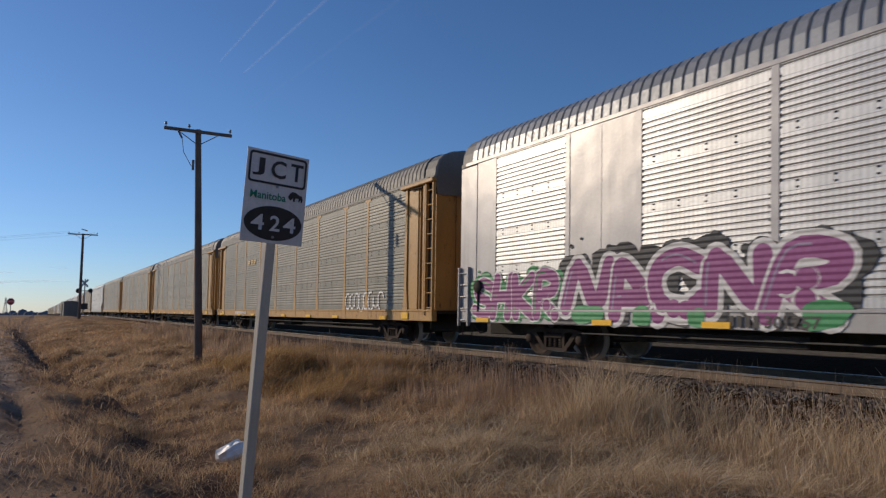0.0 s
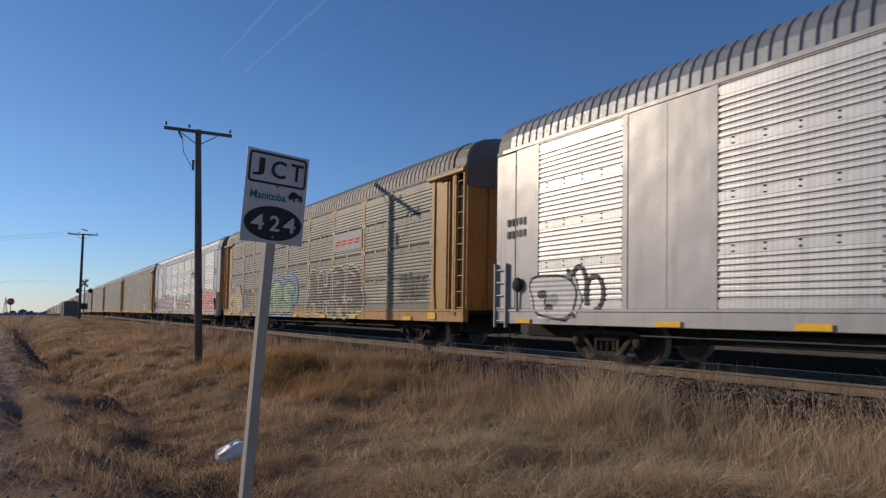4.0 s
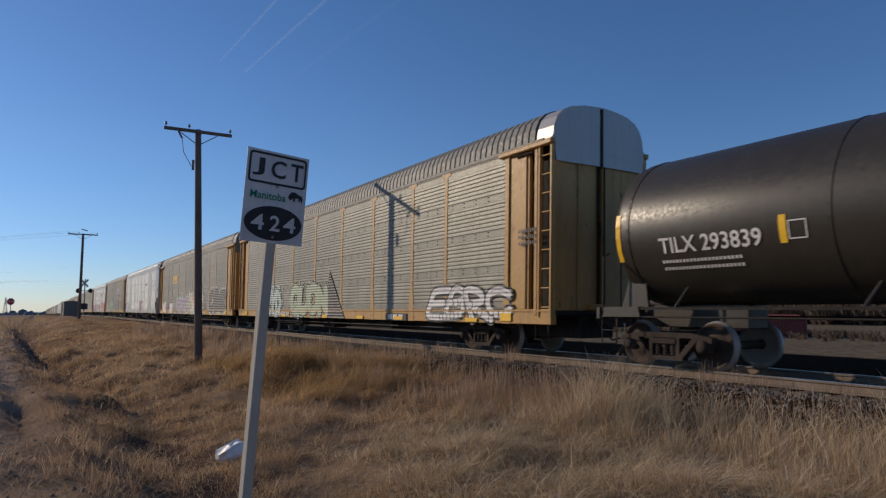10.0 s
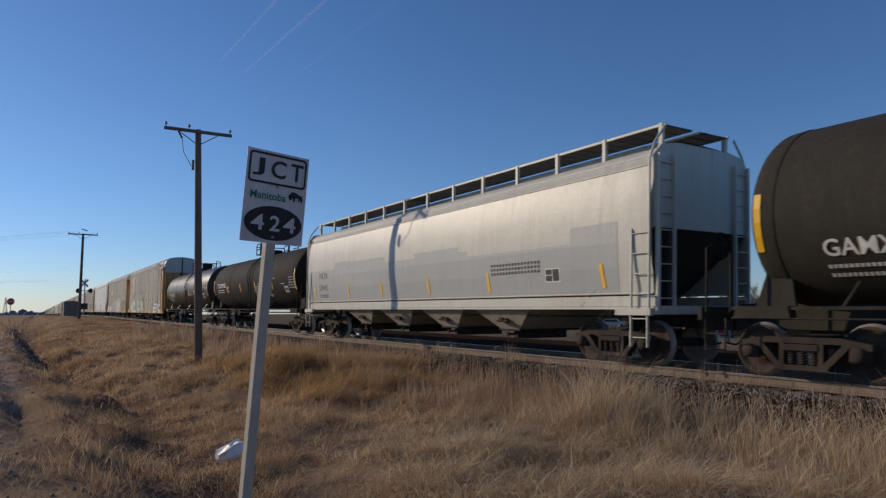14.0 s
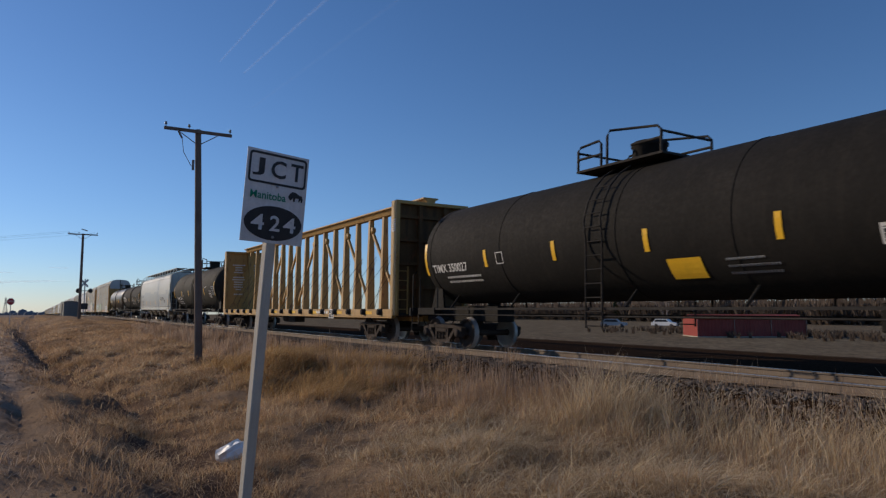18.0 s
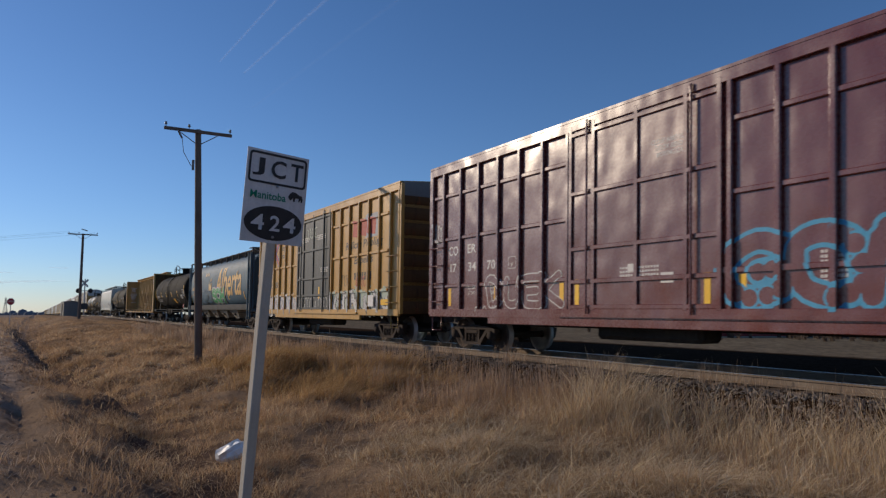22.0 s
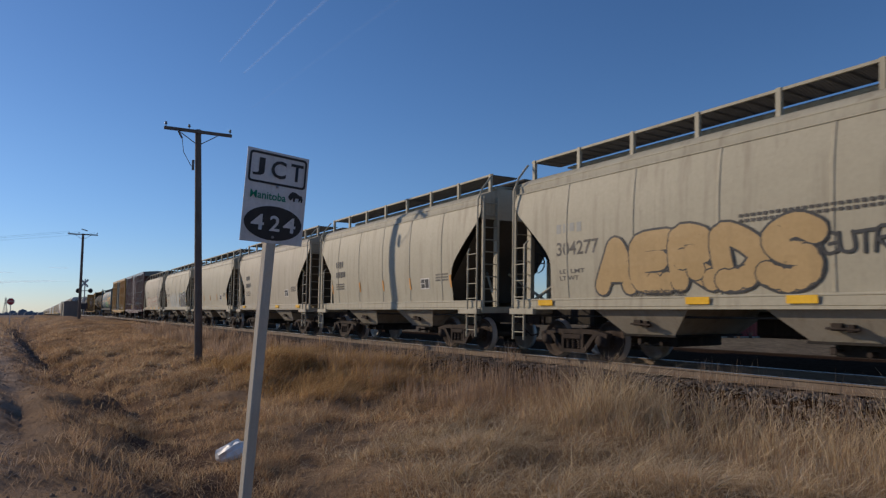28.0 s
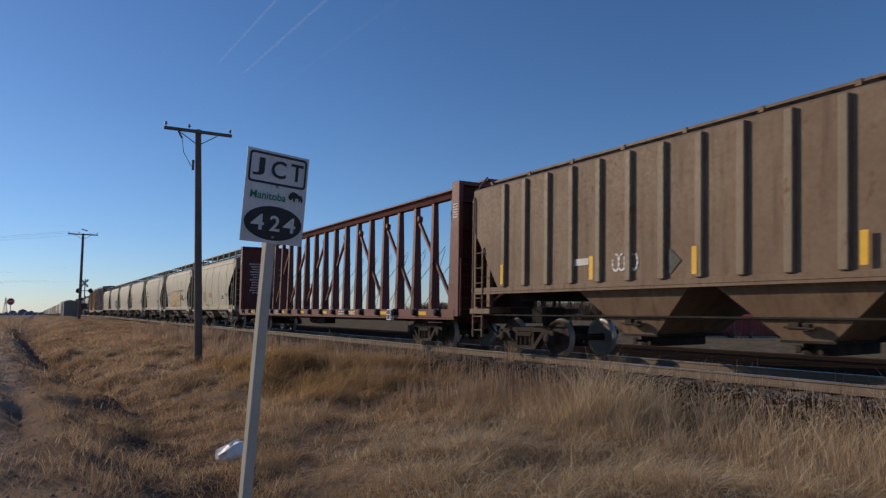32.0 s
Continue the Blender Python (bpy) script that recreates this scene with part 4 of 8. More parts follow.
# ---- tank cars ----
def tank_car(centre, half, le, bogie, R, label, skin, seed, ladder_at=0.0, dome=True, low=0.0, number="", notice=False, square=None, tz=(-0.25, -0.02)):
    car = thing("tank_car", label, "railway wagon", "tank cars in the train", pose(centre, 0, 0))
    zc = 1.33 + R - low
    prof = [(-le, 0.0)] + [(-le + 0.55 * (1 - math.cos(a)), R * math.sin(a)) for a in [i * math.pi / 20 for i in range(1, 10)]] + [(-le + 0.55, R)]
    prof += [(x, R) for x in (-le * 0.6, -le * 0.2, le * 0.2, le * 0.6)]
    prof += [(-d, r) for d, r in reversed(prof[:11])]
    ms = Mesh().lathe(prof, 48, "x", (0, 0, zc))
    part("tank", ms, skin, car)
    for x in (-le + 0.75, -le * 0.45, ladder_at + 0.55, le * 0.42, le - 0.75):
        part("band", Mesh().lathe([(x - 0.03, R), (x - 0.03, R + 0.012), (x + 0.03, R + 0.012), (x + 0.03, R)], 48, "x", (0, 0, zc), 0, False), skin, car)
    for s in (-1, 1):
        a, b = sorted((s * (half - 0.55), s * (le - 2.6)))
        part("stub_sill", Mesh().box(a, b, -0.3, 0.3, 0.78, 1.25, c=0.02), skin, car)
        part("end_sill", Mesh().box(s * (half - 0.55) - 0.05, s * (half - 0.55) + 0.05, -1.45, 1.45, 0.95, 1.2, c=0.01), skin, car)
    for y in (-1, 1):
        part("running_board", Mesh().box(-le, le, y * 1.42 - 0.05, y * 1.42 + 0.05, 1.14, 1.19).tube([(-le, y * 1.46, 1.0), (le, y * 1.46, 1.0)], 0.02), M_UNDER, car)
        for x in (-le + 1.8, -le * 0.4, le * 0.1, le * 0.45, le - 1.8):
            part("bracket", Mesh().tube([(x, y * 1.42, 1.15), (x + 0.15, y * 1.2, 1.55)], 0.03), skin, car)
        for s in (-1, 1):
            x = s * (le - 0.55)
            part("saddle", Mesh().prism([(x - 0.35, 1.2), (x + 0.35, 1.2), (x + 0.2, 2.2), (x + 0.0, 2.2)], y * 1.05 - 0.03, y * 1.05 + 0.03).prism([(x - 0.5, 1.0), (x + 0.5, 1.0), (x + 0.45, 1.2), (x - 0.45, 1.2)], y * 1.4 - 0.1, y * 1.4 + 0.1), skin, car)
            xe = s * (half - 0.65)
            part("handrail", Mesh().tube([(xe, y * 1.4, 1.1), (xe, y * 1.4, 2.25), (xe - s * 0.12, y * 1.35, 2.32)], 0.022).tube([(xe - s * 0.5, y * 1.42, 1.1), (xe - s * 0.5, y * 1.42, 2.1)], 0.022), M_UNDER, car)
            part("step", Mesh().tube([(xe, y * 1.42, 1.0), (xe, y * 1.42, 0.45), (xe - s * 0.4, y * 1.42, 0.45), (xe - s * 0.4, y * 1.42, 1.0)], 0.018).tube([(xe, y * 1.42, 0.72), (xe - s * 0.4, y * 1.42, 0.72)], 0.016), M_UNDER, car)
    # side ladder following the curve, platform with railing, dome
    for y in (-1, 1):
        lad = Mesh()
        for dx in (-0.24, 0.24):
            pts = [(ladder_at + dx, y * 1.5, 0.75), (ladder_at + dx, y * 1.52, zc - 0.3)] + [(ladder_at + dx, y * (R + 0.1) * math.cos(a), zc + (R + 0.1) * math.sin(a)) for a in [0.15, 0.4, 0.65, 0.9, 1.15]]
            lad.tube(pts, 0.022, 6)
        for i in range(11):
            z = 0.8 + i * 0.3
            a = math.asin(max(0, min(1, (z - zc) / (R + 0.1))))
            yy = 1.52 if z < zc - 0.2 else (R + 0.1) * math.cos(a)
            lad.tube([(ladder_at - 0.24, y * yy, z), (ladder_at + 0.24, y * yy, z)], 0.015, 5)
        part("ladder", lad, M_UNDER, car)
    top = zc + R
    pl = Mesh().box(ladder_at - 1.25, ladder_at + 1.25, -0.85, 0.85, top + 0.02, top + 0.07)
    part("platform", pl, M_UNDER, car)
    rl = Mesh()
    for y in (-0.82, 0.82):
        for path in (((-1.22, 0.02), (-1.22, 0.55), (-1.14, 0.62), (-0.56, 0.66), (-0.48, 0.58), (-0.48, 0.02)), ((-1.22, 0.34), (-0.48, 0.34)),
                     ((-0.3, 0.02), (-0.3, 0.72), (-0.22, 0.82), (1.1, 0.62), (1.2, 0.52), (1.2, 0.02)), ((0.4, 0.36), (1.2, 0.36))):
            rl.tube([(ladder_at + a, y, top + h) for a, h in path], 0.03, 6)
    for x in (-1.22, 1.2):
        rl.tube([(ladder_at + x, -0.82, top + 0.5), (ladder_at + x, 0.82, top + 0.5)], 0.028, 6)
    part("railing", rl, M_UNDER, car)
    if dome:
        part("dome", Mesh().lathe([(top - 0.1, 0.38), (top + 0.44, 0.38), (top + 0.46, 0.41), (top + 0.52, 0.41), (top + 0.57, 0.36), (top + 0.58, 0.0)], 20, "z", (ladder_at + 0.2, 0, 0)), skin, car)
    else:
        part("hatch", Mesh().lathe([(top - 0.1, 0.3), (top + 0.2, 0.3), (top + 0.24, 0.34), (top + 0.28, 0.0)], 16, "z", (ladder_at, 0, 0)).tube([(ladder_at - 0.6, 0, top), (ladder_at - 0.6, 0, top + 0.25)], 0.1, 10), skin, car)
    # reflective strips, data panels and marks lie on the shell
    rng = random.Random(seed)

    def on_shell(x0, x1, z0, z1, material, name, label=""):
        rows = []
        for i in range(5):
            z = z0 + (z1 - z0) * i / 4
            yy = -math.sqrt(max(0.01, (R + 0.012) ** 2 - (z - zc) ** 2))
            rows.append([(x0, yy, z), (x1, yy, z)])
        part(name, Mesh().sheet(rows), material, car, label)

    for x in [(le - 0.5) * q for q in (-1, -0.57, -0.19, 0.19, 0.57, 1)]:
        end_one = abs(x) > le - 0.7
        on_shell(x - 0.06, x + 0.06, zc - (0.65 if end_one else 0.55), zc + (0.3 if end_one else -0.1), M_REFL, "reflector", "yellow reflective strip")

    def shell_marks(x, z, w, h, n, material=M_LETTER):
        ms = Mesh()
        for i in range(n):
            a = x + w * i / n
            rows = []
            for j in range(3):
                zz = z - h * j / 2
                rows.append([(a, -math.sqrt((R + 0.014) ** 2 - (zz - zc) ** 2), zz), (a + w / n * 0.68, -math.sqrt((R + 0.014) ** 2 - (zz - zc) ** 2), zz)])
            ms.sheet(rows)
        part("marking", ms, material, car, "white painted marks")

    if number:
        xa, pitch = (0.85, 0.165) if notice else (1.5, 0.19)
        ob = text_at(number, -le + xa, -le + xa + pitch * len(number), zc + tz[0], zc + tz[1], -1.5, M_LETTER, car, "white painted number")
        for v in ob.data.vertices:
            v.co.y = -math.sqrt((R + 0.014) ** 2 - (v.co.z - zc) ** 2)
    else:
        shell_marks(-le + 1.1, zc - 0.36, 0.72, 0.25, 4)
        shell_marks(-le + 2.1, zc - 0.36, 1.1, 0.25, 6)
    for r in range(2):
        shell_marks(-le + 1.5, zc + (tz[0] - 0.12 if number else -0.75) - 0.13 * r, 1.7, 0.055, 22)
    for a, w_, z, h_ in ((0.0, 0.3, -0.2, 0.02), (0.0, 0.3, -0.48, 0.02), (0.0, 0.02, -0.2, 0.3), (0.28, 0.02, -0.2, 0.3)):
        shell_marks(-le + 4.05 + a, zc + z, w_ * 1.47, h_, 1)
    for r in range(3):
        shell_marks(ladder_at + (3.0 if notice else 1.5), zc - (0.78 if notice else 0.2) - 0.12 * r, rng.uniform(0.7, 1.1), 0.04, 16, S_GREY)
    if not notice:
        shell_marks(ladder_at + 4.0, zc + 0.0, 0.6, 0.045, 12), shell_marks(ladder_at + 5.4, zc - 0.3, 0.6, 0.045, 12)
    for r in range(5):
        shell_marks(le - 1.36, zc - 0.03 - 0.12 * r, 1.05, 0.055, 13 + r, S_GREY)
    on_shell(le - 2.1, le - 1.55, zc - 0.75, zc - 0.45, M_LETTER, "data_plate", "black and white data plate")
    on_shell(le - 2.06, le - 1.6, zc - 0.71, zc - 0.5, M_BLACK, "data_plate")
    if square:
        on_shell(*square, zc - 0.62, zc - 0.18, M_REFL, "notice", "yellow notice square")
        on_shell(square[0] - 2.2, square[0] - 1.75, zc - 0.55, zc - 0.32, M_GOLD, "notice", "orange notice")
    if notice:
        on_shell(ladder_at + 1.74, ladder_at + 2.5, zc - 1.1, zc - 0.72, M_REFL, "notice", "yellow notice square")
        z = zc - 1.38
        plac = part("placard", Mesh().add([(le - 0.36 + 0.21 * a, -1.5, z + 0.21 * b) for a, b in ((1, 0), (0, 1), (-1, 0), (0, -1))], [(0, 1, 2, 3)]), M_RED, car, "red diamond placard")
        part("placard_field", Mesh().box(le - 0.48, le - 0.24, -1.504, -1.5015, z - 0.05, z + 0.05), M_WHITE, plac)
        text_at("1230", le - 0.47, le - 0.25, z - 0.035, z + 0.035, -1.5055, M_BLACK, plac, "dark number")
    running_gear(car, bogie, half, True)
    return car


# ---- covered hoppers ----
def bulge(z):
    """Half width of a rounded hopper side at height z."""
    return float(np.interp(z, [1.2, 1.62, 2.0, 2.5, 3.0, 3.4, 3.8, 4.0, 4.2], [1.44, 1.475, 1.512, 1.54, 1.545, 1.53, 1.485, 1.45, 1.40]))


def side_ladder(s, y):
    """Ladder at a hopper's corner: one upright to the roof, one short, four rungs, a tread plate below."""
    ms = Mesh()
    ms.tube([(s * 0.24, 0, 1.15), (s * 0.24, 0, 4.1), (s * 0.24, -y * 0.16, 4.45), (s * 0.24, -y * 0.45, 4.8)], 0.026, 6)
    ms.tube([(-s * 0.2, 0, 1.15), (-s * 0.2, 0, 2.72), (-s * 0.24, -y * 0.08, 2.82)], 0.024, 6)
    for i in range(4):
        ms.tube([(-0.24, 0, 1.45 + 0.4 * i), (0.24, 0, 1.45 + 0.4 * i)], 0.014, 6)
    ms.box(-0.6, 0.32, -0.05, 0.05, 1.03, 1.17, c=0.01) if s > 0 else ms.box(-0.32, 0.6, -0.05, 0.05, 1.03, 1.17, c=0.01)
    return ms


def bent_to_side(ob):
    """Cuts flat paint and fittings level by level and lays them on a rounded hopper side."""
    bm = bmesh.new()
    bm.from_mesh(ob.data)
    lo, hi = min(v.co.z for v in bm.verts), max(v.co.z for v in bm.verts)
    z = 1.5
    while z < 4.1:
        if lo < z < hi:
            bmesh.ops.bisect_plane(bm, geom=bm.verts[:] + bm.edges[:] + bm.faces[:], plane_co=(0, 0, z), plane_no=(0, 0, 1))
        z += 0.17
    for v in bm.verts:
        v.co.y += math.copysign(1.0, -v.co.y) * (1.519 - bulge(v.co.z))
    bm.to_mesh(ob.data)
    bm.free()


def hopper(centre, half, label, skin, seed, style="cut", bays=2, eave=4.15, seams=True, panel_marks=M_DARKLETTER, e=None, bogie=None, rise=0.36, titled=False, plain=False):
    car = thing("covered_hopper", label, "railway wagon", "covered hoppers in the train", pose(centre, 0, 0))
    e = e or half - 0.75
    zs, zb = {"cut": 1.40, "full": 1.5, "round": 1.5, "ribbed": 1.72}[style], 1.6 if style == "ribbed" else 1.2
    top = eave + (0.12 if style == "ribbed" else 0.33)

    curved = style in ("cut", "full")
    prof = [(-1.52, eave), (-1.47, eave + 0.14), (-1.3, eave + 0.25), (-0.8, top), (0, top + 0.05), (0.8, top), (1.3, eave + 0.25), (1.47, eave + 0.14), (1.52, eave)]
    if style == "ribbed":
        prof = [(-1.52, eave), (-1.46, eave + 0.05), (-1.2, eave + 0.09), (-0.8, top), (0, top + 0.02), (0.8, top), (1.2, eave + 0.09), (1.46, eave + 0.05), (1.52, eave)]
    if curved:
        shoulder = [(bulge(4.0), 4.0), (bulge(4.0) - 0.03, 4.0), (1.40, 4.18), (1.27, 4.32), (1.0, 4.43), (0.6, 4.50), (0.0, 4.53)]
        prof = [(-a, b) for a, b in shoulder] + [(a, b) for a, b in reversed(shoulder[:-1])]

    def wall(y):
        if curved:
            rows = []
            for i in range(15):
                z = zs - 0.03 + (4.0 - zs + 0.03) * i / 14
                x = e
                if style == "cut":
                    x = e - float(np.interp(z, [1.6, 2.2, 2.4, 2.6, 3.15, 3.55, 3.75], [1.36, 1.40, 1.33, 1.15, 0.55, 0.08, 0.0]))
                rows.append([(x * k / 6, math.copysign(bulge(z), y), z) for k in range(-6, 7)])
            return Mesh().sheet(rows, 0, True)
        if style == "cut":
            poly = [(-e + 1.35, zs), (e - 1.35, zs), (e - 1.38, 2.2), (e - 1.15, 2.6), (e - 0.55, 3.15), (e - 0.05, 3.55), (e, 3.7), (e, eave), (-e, eave), (-e, 3.7), (-e + 0.05, 3.55), (-e + 0.55, 3.15), (-e + 1.15, 2.6), (-e + 1.38, 2.2)]
        elif style == "ribbed":
            poly = [(-e + 1.1, zs), (e - 1.1, zs), (e, 3.3), (e, eave), (-e, eave), (-e, 3.3)]
        else:
            poly = [(-e, zs - 0.1), (e, zs - 0.1), (e, eave), (-e, eave)]
        return Mesh().prism(poly, y - 0.02, y + 0.02)

    if style == "round":
        rows = []
        ring = [radians(-75 + 330 * i / 36) for i in range(37)]

        def barrel(x, k):
            return [(x, k * 1.55 * math.copysign(abs(math.cos(a)) ** 0.667, math.cos(a)), 2.83 + k * 1.61 * math.copysign(abs(math.sin(a)) ** 0.667, math.sin(a))) for a in ring]

        rows = [barrel(x, k) for x, k in ((-e + 0.25, 0.94), (-e + 0.32, 0.98), (-e + 0.5, 1.0), (0, 1.0), (e - 0.5, 1.0), (e - 0.32, 0.98), (e - 0.25, 0.94))]
        b = part("body", Mesh().sheet(rows, 0, True), skin, car)
        for x, row in ((-1, rows[0]), (1, rows[-1])):
            part("body_end", Mesh().add(row, [tuple(range(len(row)))]), skin, b)
        for i in range(1, 8):
            x = -e + 0.9 + (2 * e - 1.8) * i / 8
            part("seam", Mesh().sheet([barrel(x - 0.02, 1.006), barrel(x + 0.02, 1.006)], 0, True), skin, b)
    for y in (-1.5, 1.5):
        s = 1 if y > 0 else -1
        if style == "round":
            part("side_sill", Mesh().box(-e + 0.1, e - 0.1, y - 0.05, y + 0.05, zb, zb + 0.26, c=0.012).box(-e, e, y - 0.06, y + 0.07, zb - 0.05, zb), M_GRATE, car)
            continue
        part("side_sheet", wall(y), skin, car)
        if seams and style != "ribbed" and not plain:
            n = max(5, int(2 * e / 1.9))
            for i in range(1, n):
                x = -e + 2 * e * i / n
                if style == "cut" and abs(x) > e - 1.5:
                    continue
                part("seam", Mesh().sheet([[(x + dx, s * (bulge(z) + dy), z) for dx, dy in ((-0.035, 0.0), (-0.022, 0.012), (0.022, 0.012), (0.035, 0.0))] for z in [zs + (3.98 - zs) * k / 9 for k in range(10)]]), skin, car)
        if style == "ribbed":
            n = 19
            for i in range(n):
                x = -7.44 + 14.88 * i / (n - 1)
                zl = zs if abs(x) < e - 1.1 else zs + (3.3 - zs) * (abs(x) - (e - 1.1)) / 1.1
                part("rib", Mesh().box(x - 0.075, x + 0.075, y + s * 0.02 - 0.08, y + s * 0.02 + 0.08, zl, eave - 0.02, c=0.015), M_RIB, car, "paler rib")
        else:
            q = s * bulge(4.0)
            part("eave_moulding", Mesh().box(-e, e, q - 0.02, q + 0.02, 3.985, 4.01, c=0.004).box(-e, e, s * 1.395 - 0.012, s * 1.395 + 0.012, 4.18, 4.2), skin, car)
        y = s * 1.425 if curved else y
        part("side_sill", Mesh().box(-e - 0.05, e + 0.05, y - 0.05, y + 0.05, zb, zs if style != "full" else zb + 0.22, c=0.012).box(-e, e, s * 1.40 - 0.085, s * 1.40 + 0.085, zs - 0.05, zs - 0.01, c=0.012).box(-e, e, y - 0.06, y + 0.07, zb - 0.05, zb), skin if style != "ribbed" else M_HOPR, car)
    # roof: rounded shoulders and flat top
    if style != "round":
        part("roof", Mesh().sheet([[(x, y, z) for y, z in prof] for x in (-e, -e / 3, e / 3, e)], 0, True), skin, car)
    part("hatch", Mesh().box(-e + 0.8, e - 0.8, -0.36, 0.36, top + 0.03, top + min(0.26, rise - 0.02), c=0.03), skin, car)
    # roof walkways on posts, either side
    wz = top + rise
    for y in (-1, 1):
        wk = Mesh()
        for j in range(13):
            yy = y * (0.14 + 0.07 * j)
            wk.box(-e + 0.15, e - 0.15, yy - 0.012, yy + 0.012, wz, wz + 0.04)
        n = int(2 * e / 0.35)
        for i in range(n + 1):
            x = -e + 0.15 + (2 * e - 0.3) * i / n
            wk.box(x - 0.012, x + 0.012, -0.98 if y < 0 else 0.14, -0.14 if y < 0 else 0.98, wz + 0.005, wz + 0.03)
        part("walkway", wk, M_GRATE, car, "steel grating roof walkway")
        n = int(2 * e / 1.5)
        for i in range(n + 1):
            x = -e + 0.2 + (2 * e - 0.4) * i / n
            part("walkway_post", Mesh().prism([(y * 1.06, eave + (0.2 if style != "round" else -0.3)), (y * 0.98, eave + (0.2 if style != "round" else -0.3)), (y * 0.98, wz + 0.02), (y * 1.06, wz + 0.06)], x - 0.045, x + 0.045, axis="x"), skin if style != "round" else M_GRATE, car)
        part("walkway_edge", Mesh().box(-e + 0.1, e - 0.1, y * 1.02 - 0.02, y * 1.02 + 0.02, wz + 0.0, wz + 0.05), skin if style != "round" else M_GRATE, car)
    for s in (-1, 1):
        # sloped end sheet, end frame, platform
        x0, x1 = s * e, s * (e - 2.0)
        if style == "round":
            for yy in (-1.45, 1.45):
                part("end_post", Mesh().box(s * (e - 0.05) - 0.05, s * (e - 0.05) + 0.05, yy - 0.05, yy + 0.05, 1.2, 4.6, c=0.01), M_GRATE, car)
            part("end_walk", Mesh().box(s * (e - 0.35) - 0.35, s * (e - 0.35) + 0.35, -1.5, 1.5, 4.58, 4.63), M_GRATE, car)
        elif style == "full":
            part("end_sheet", Mesh().prism([(-1.5, 2.75), (1.5, 2.75), (1.5, eave), (1.3, eave + 0.25), (0.8, top), (-0.8, top), (-1.3, eave + 0.25), (-1.5, eave)], x0 - 0.03, x0 + 0.03, axis="x"), skin, car)
            part("slope_sheet", Mesh().add([(x0, -1.48, 2.75), (x0, 1.48, 2.75), (x1, 1.48, 1.2), (x1, -1.48, 1.2)], [(0, 1, 2, 3)]), M_GRATE, car)
            for yy in (-1.0, 1.0):
                part("end_post", Mesh().box(x0 - 0.05, x0 + 0.05, yy - 0.05, yy + 0.05, 1.2, 2.75, c=0.01), M_GRATE, car)
        else:
            part("slope_sheet", Mesh().add([(x0, -1.43, 3.6), (x0, 1.43, 3.6), (x1, 1.43, 1.35), (x1, -1.43, 1.35)], [(0, 1, 2, 3)]), M_SLOPE_SHADE, car, "grimy slope sheet")
            part("end_sheet", Mesh().add([(x0, -1.48, 3.6), (x0, 1.48, 3.6), (x0, 1.48, eave + 0.1), (x0, 0.8, top), (x0, -0.8, top), (x0, -1.48, eave + 0.1)], [(0, 1, 2, 3, 4, 5)]), skin, car)
            for yy in (-0.95, 0.95):
                part("end_post", Mesh().box(x0 - 0.06, x0 + 0.06, yy - 0.06, yy + 0.06, 1.2, eave, c=0.01), skin, car)
            part("end_brace", Mesh().tube([(s * (e - 0.1), -0.9, 1.4), (s * (e - 1.2), -0.4, 2.2)], 0.04).tube([(s * (e - 0.1), 0.9, 1.4), (s * (e - 1.2), 0.4, 2.2)], 0.04), skin, car)
        part("end_platform", Mesh().box(s * (e - 1.6), s * (half - 0.55), -0.32, 0.32, 0.78, 1.2, c=0.02) if s > 0 else Mesh().box(s * (half - 0.55), s * (e - 1.6), -0.32, 0.32, 0.78, 1.2, c=0.02), M_UNDER, car)
        part("end_sill", Mesh().box(s * e - 0.1, s * e + 0.1, -1.46, 1.46, 1.05, 1.22, c=0.01), skin, car)
        for y in (-1, 1):
            lm = pose(s * (e - 0.28), y * 1.56, 0)
            if style != "round":
                link("ladder", shared(("hl", skin.name, s, y), lambda: side_ladder(s, y).data("ladder", [skin])), car, lm)
                link("step", shared(("hs", skin.name), lambda: ladder_mesh(0.42, 0.42, 1.15, 2, 0.014, 0.028).data("step", [skin])), car, lm)
            else:
                link("ladder", shared(("hl", skin.name), lambda: ladder_mesh(0.5, 0.62, 4.35, 11, 0.015, 0.05).data("ladder", [skin])), car, lm)
            link("ladder", shared(("hle", skin.name), lambda: ladder_mesh(0.45, 1.2, 4.2, 9, 0.015, 0.05).data("ladder", [skin])), car, pose(s * (e + 0.06), y * 1.2, 0, 0, 0, 90))
        part("hand_brake", Mesh().lathe([(s * (e + 0.14), 0.27), (s * (e + 0.17), 0.29), (s * (e + 0.2), 0.27)], 18, "x", (0, 0.35, 2.45)).tube([(s * (e + 0.17), 0.1, 2.45), (s * (e + 0.17), 0.6, 2.45)], 0.02).tube([(s * (e + 0.17), 0.35, 2.2), (s * (e + 0.17), 0.35, 2.7)], 0.02), M_UNDER, car)
    # discharge bays
    span = 2 * (half - 4.1)
    for i in range(bays):
        x = -span / 2 + span * (i + 0.5) / bays if bays > 2 else 1.95 * (2 * i - 1)
        w = span / bays * 0.43 if bays > 2 else 1.25
        v = 0.40 if bays > 2 else 0.62
        b = Mesh()
        up, lo = [(x - w, -1.40, zb), (x + w, -1.40, zb), (x + w, 1.40, zb), (x - w, 1.40, zb)], [(x - v, -1.02, 0.64), (x + v, -1.02, 0.64), (x + v, 1.02, 0.64), (x - v, 1.02, 0.64)]
        b.add(up + lo, [(0, 1, 5, 4), (1, 2, 6, 5), (2, 3, 7, 6), (3, 0, 4, 7), (4, 5, 6, 7)])
        part("discharge_bay", b, M_BAY if style != "ribbed" else skin, car)
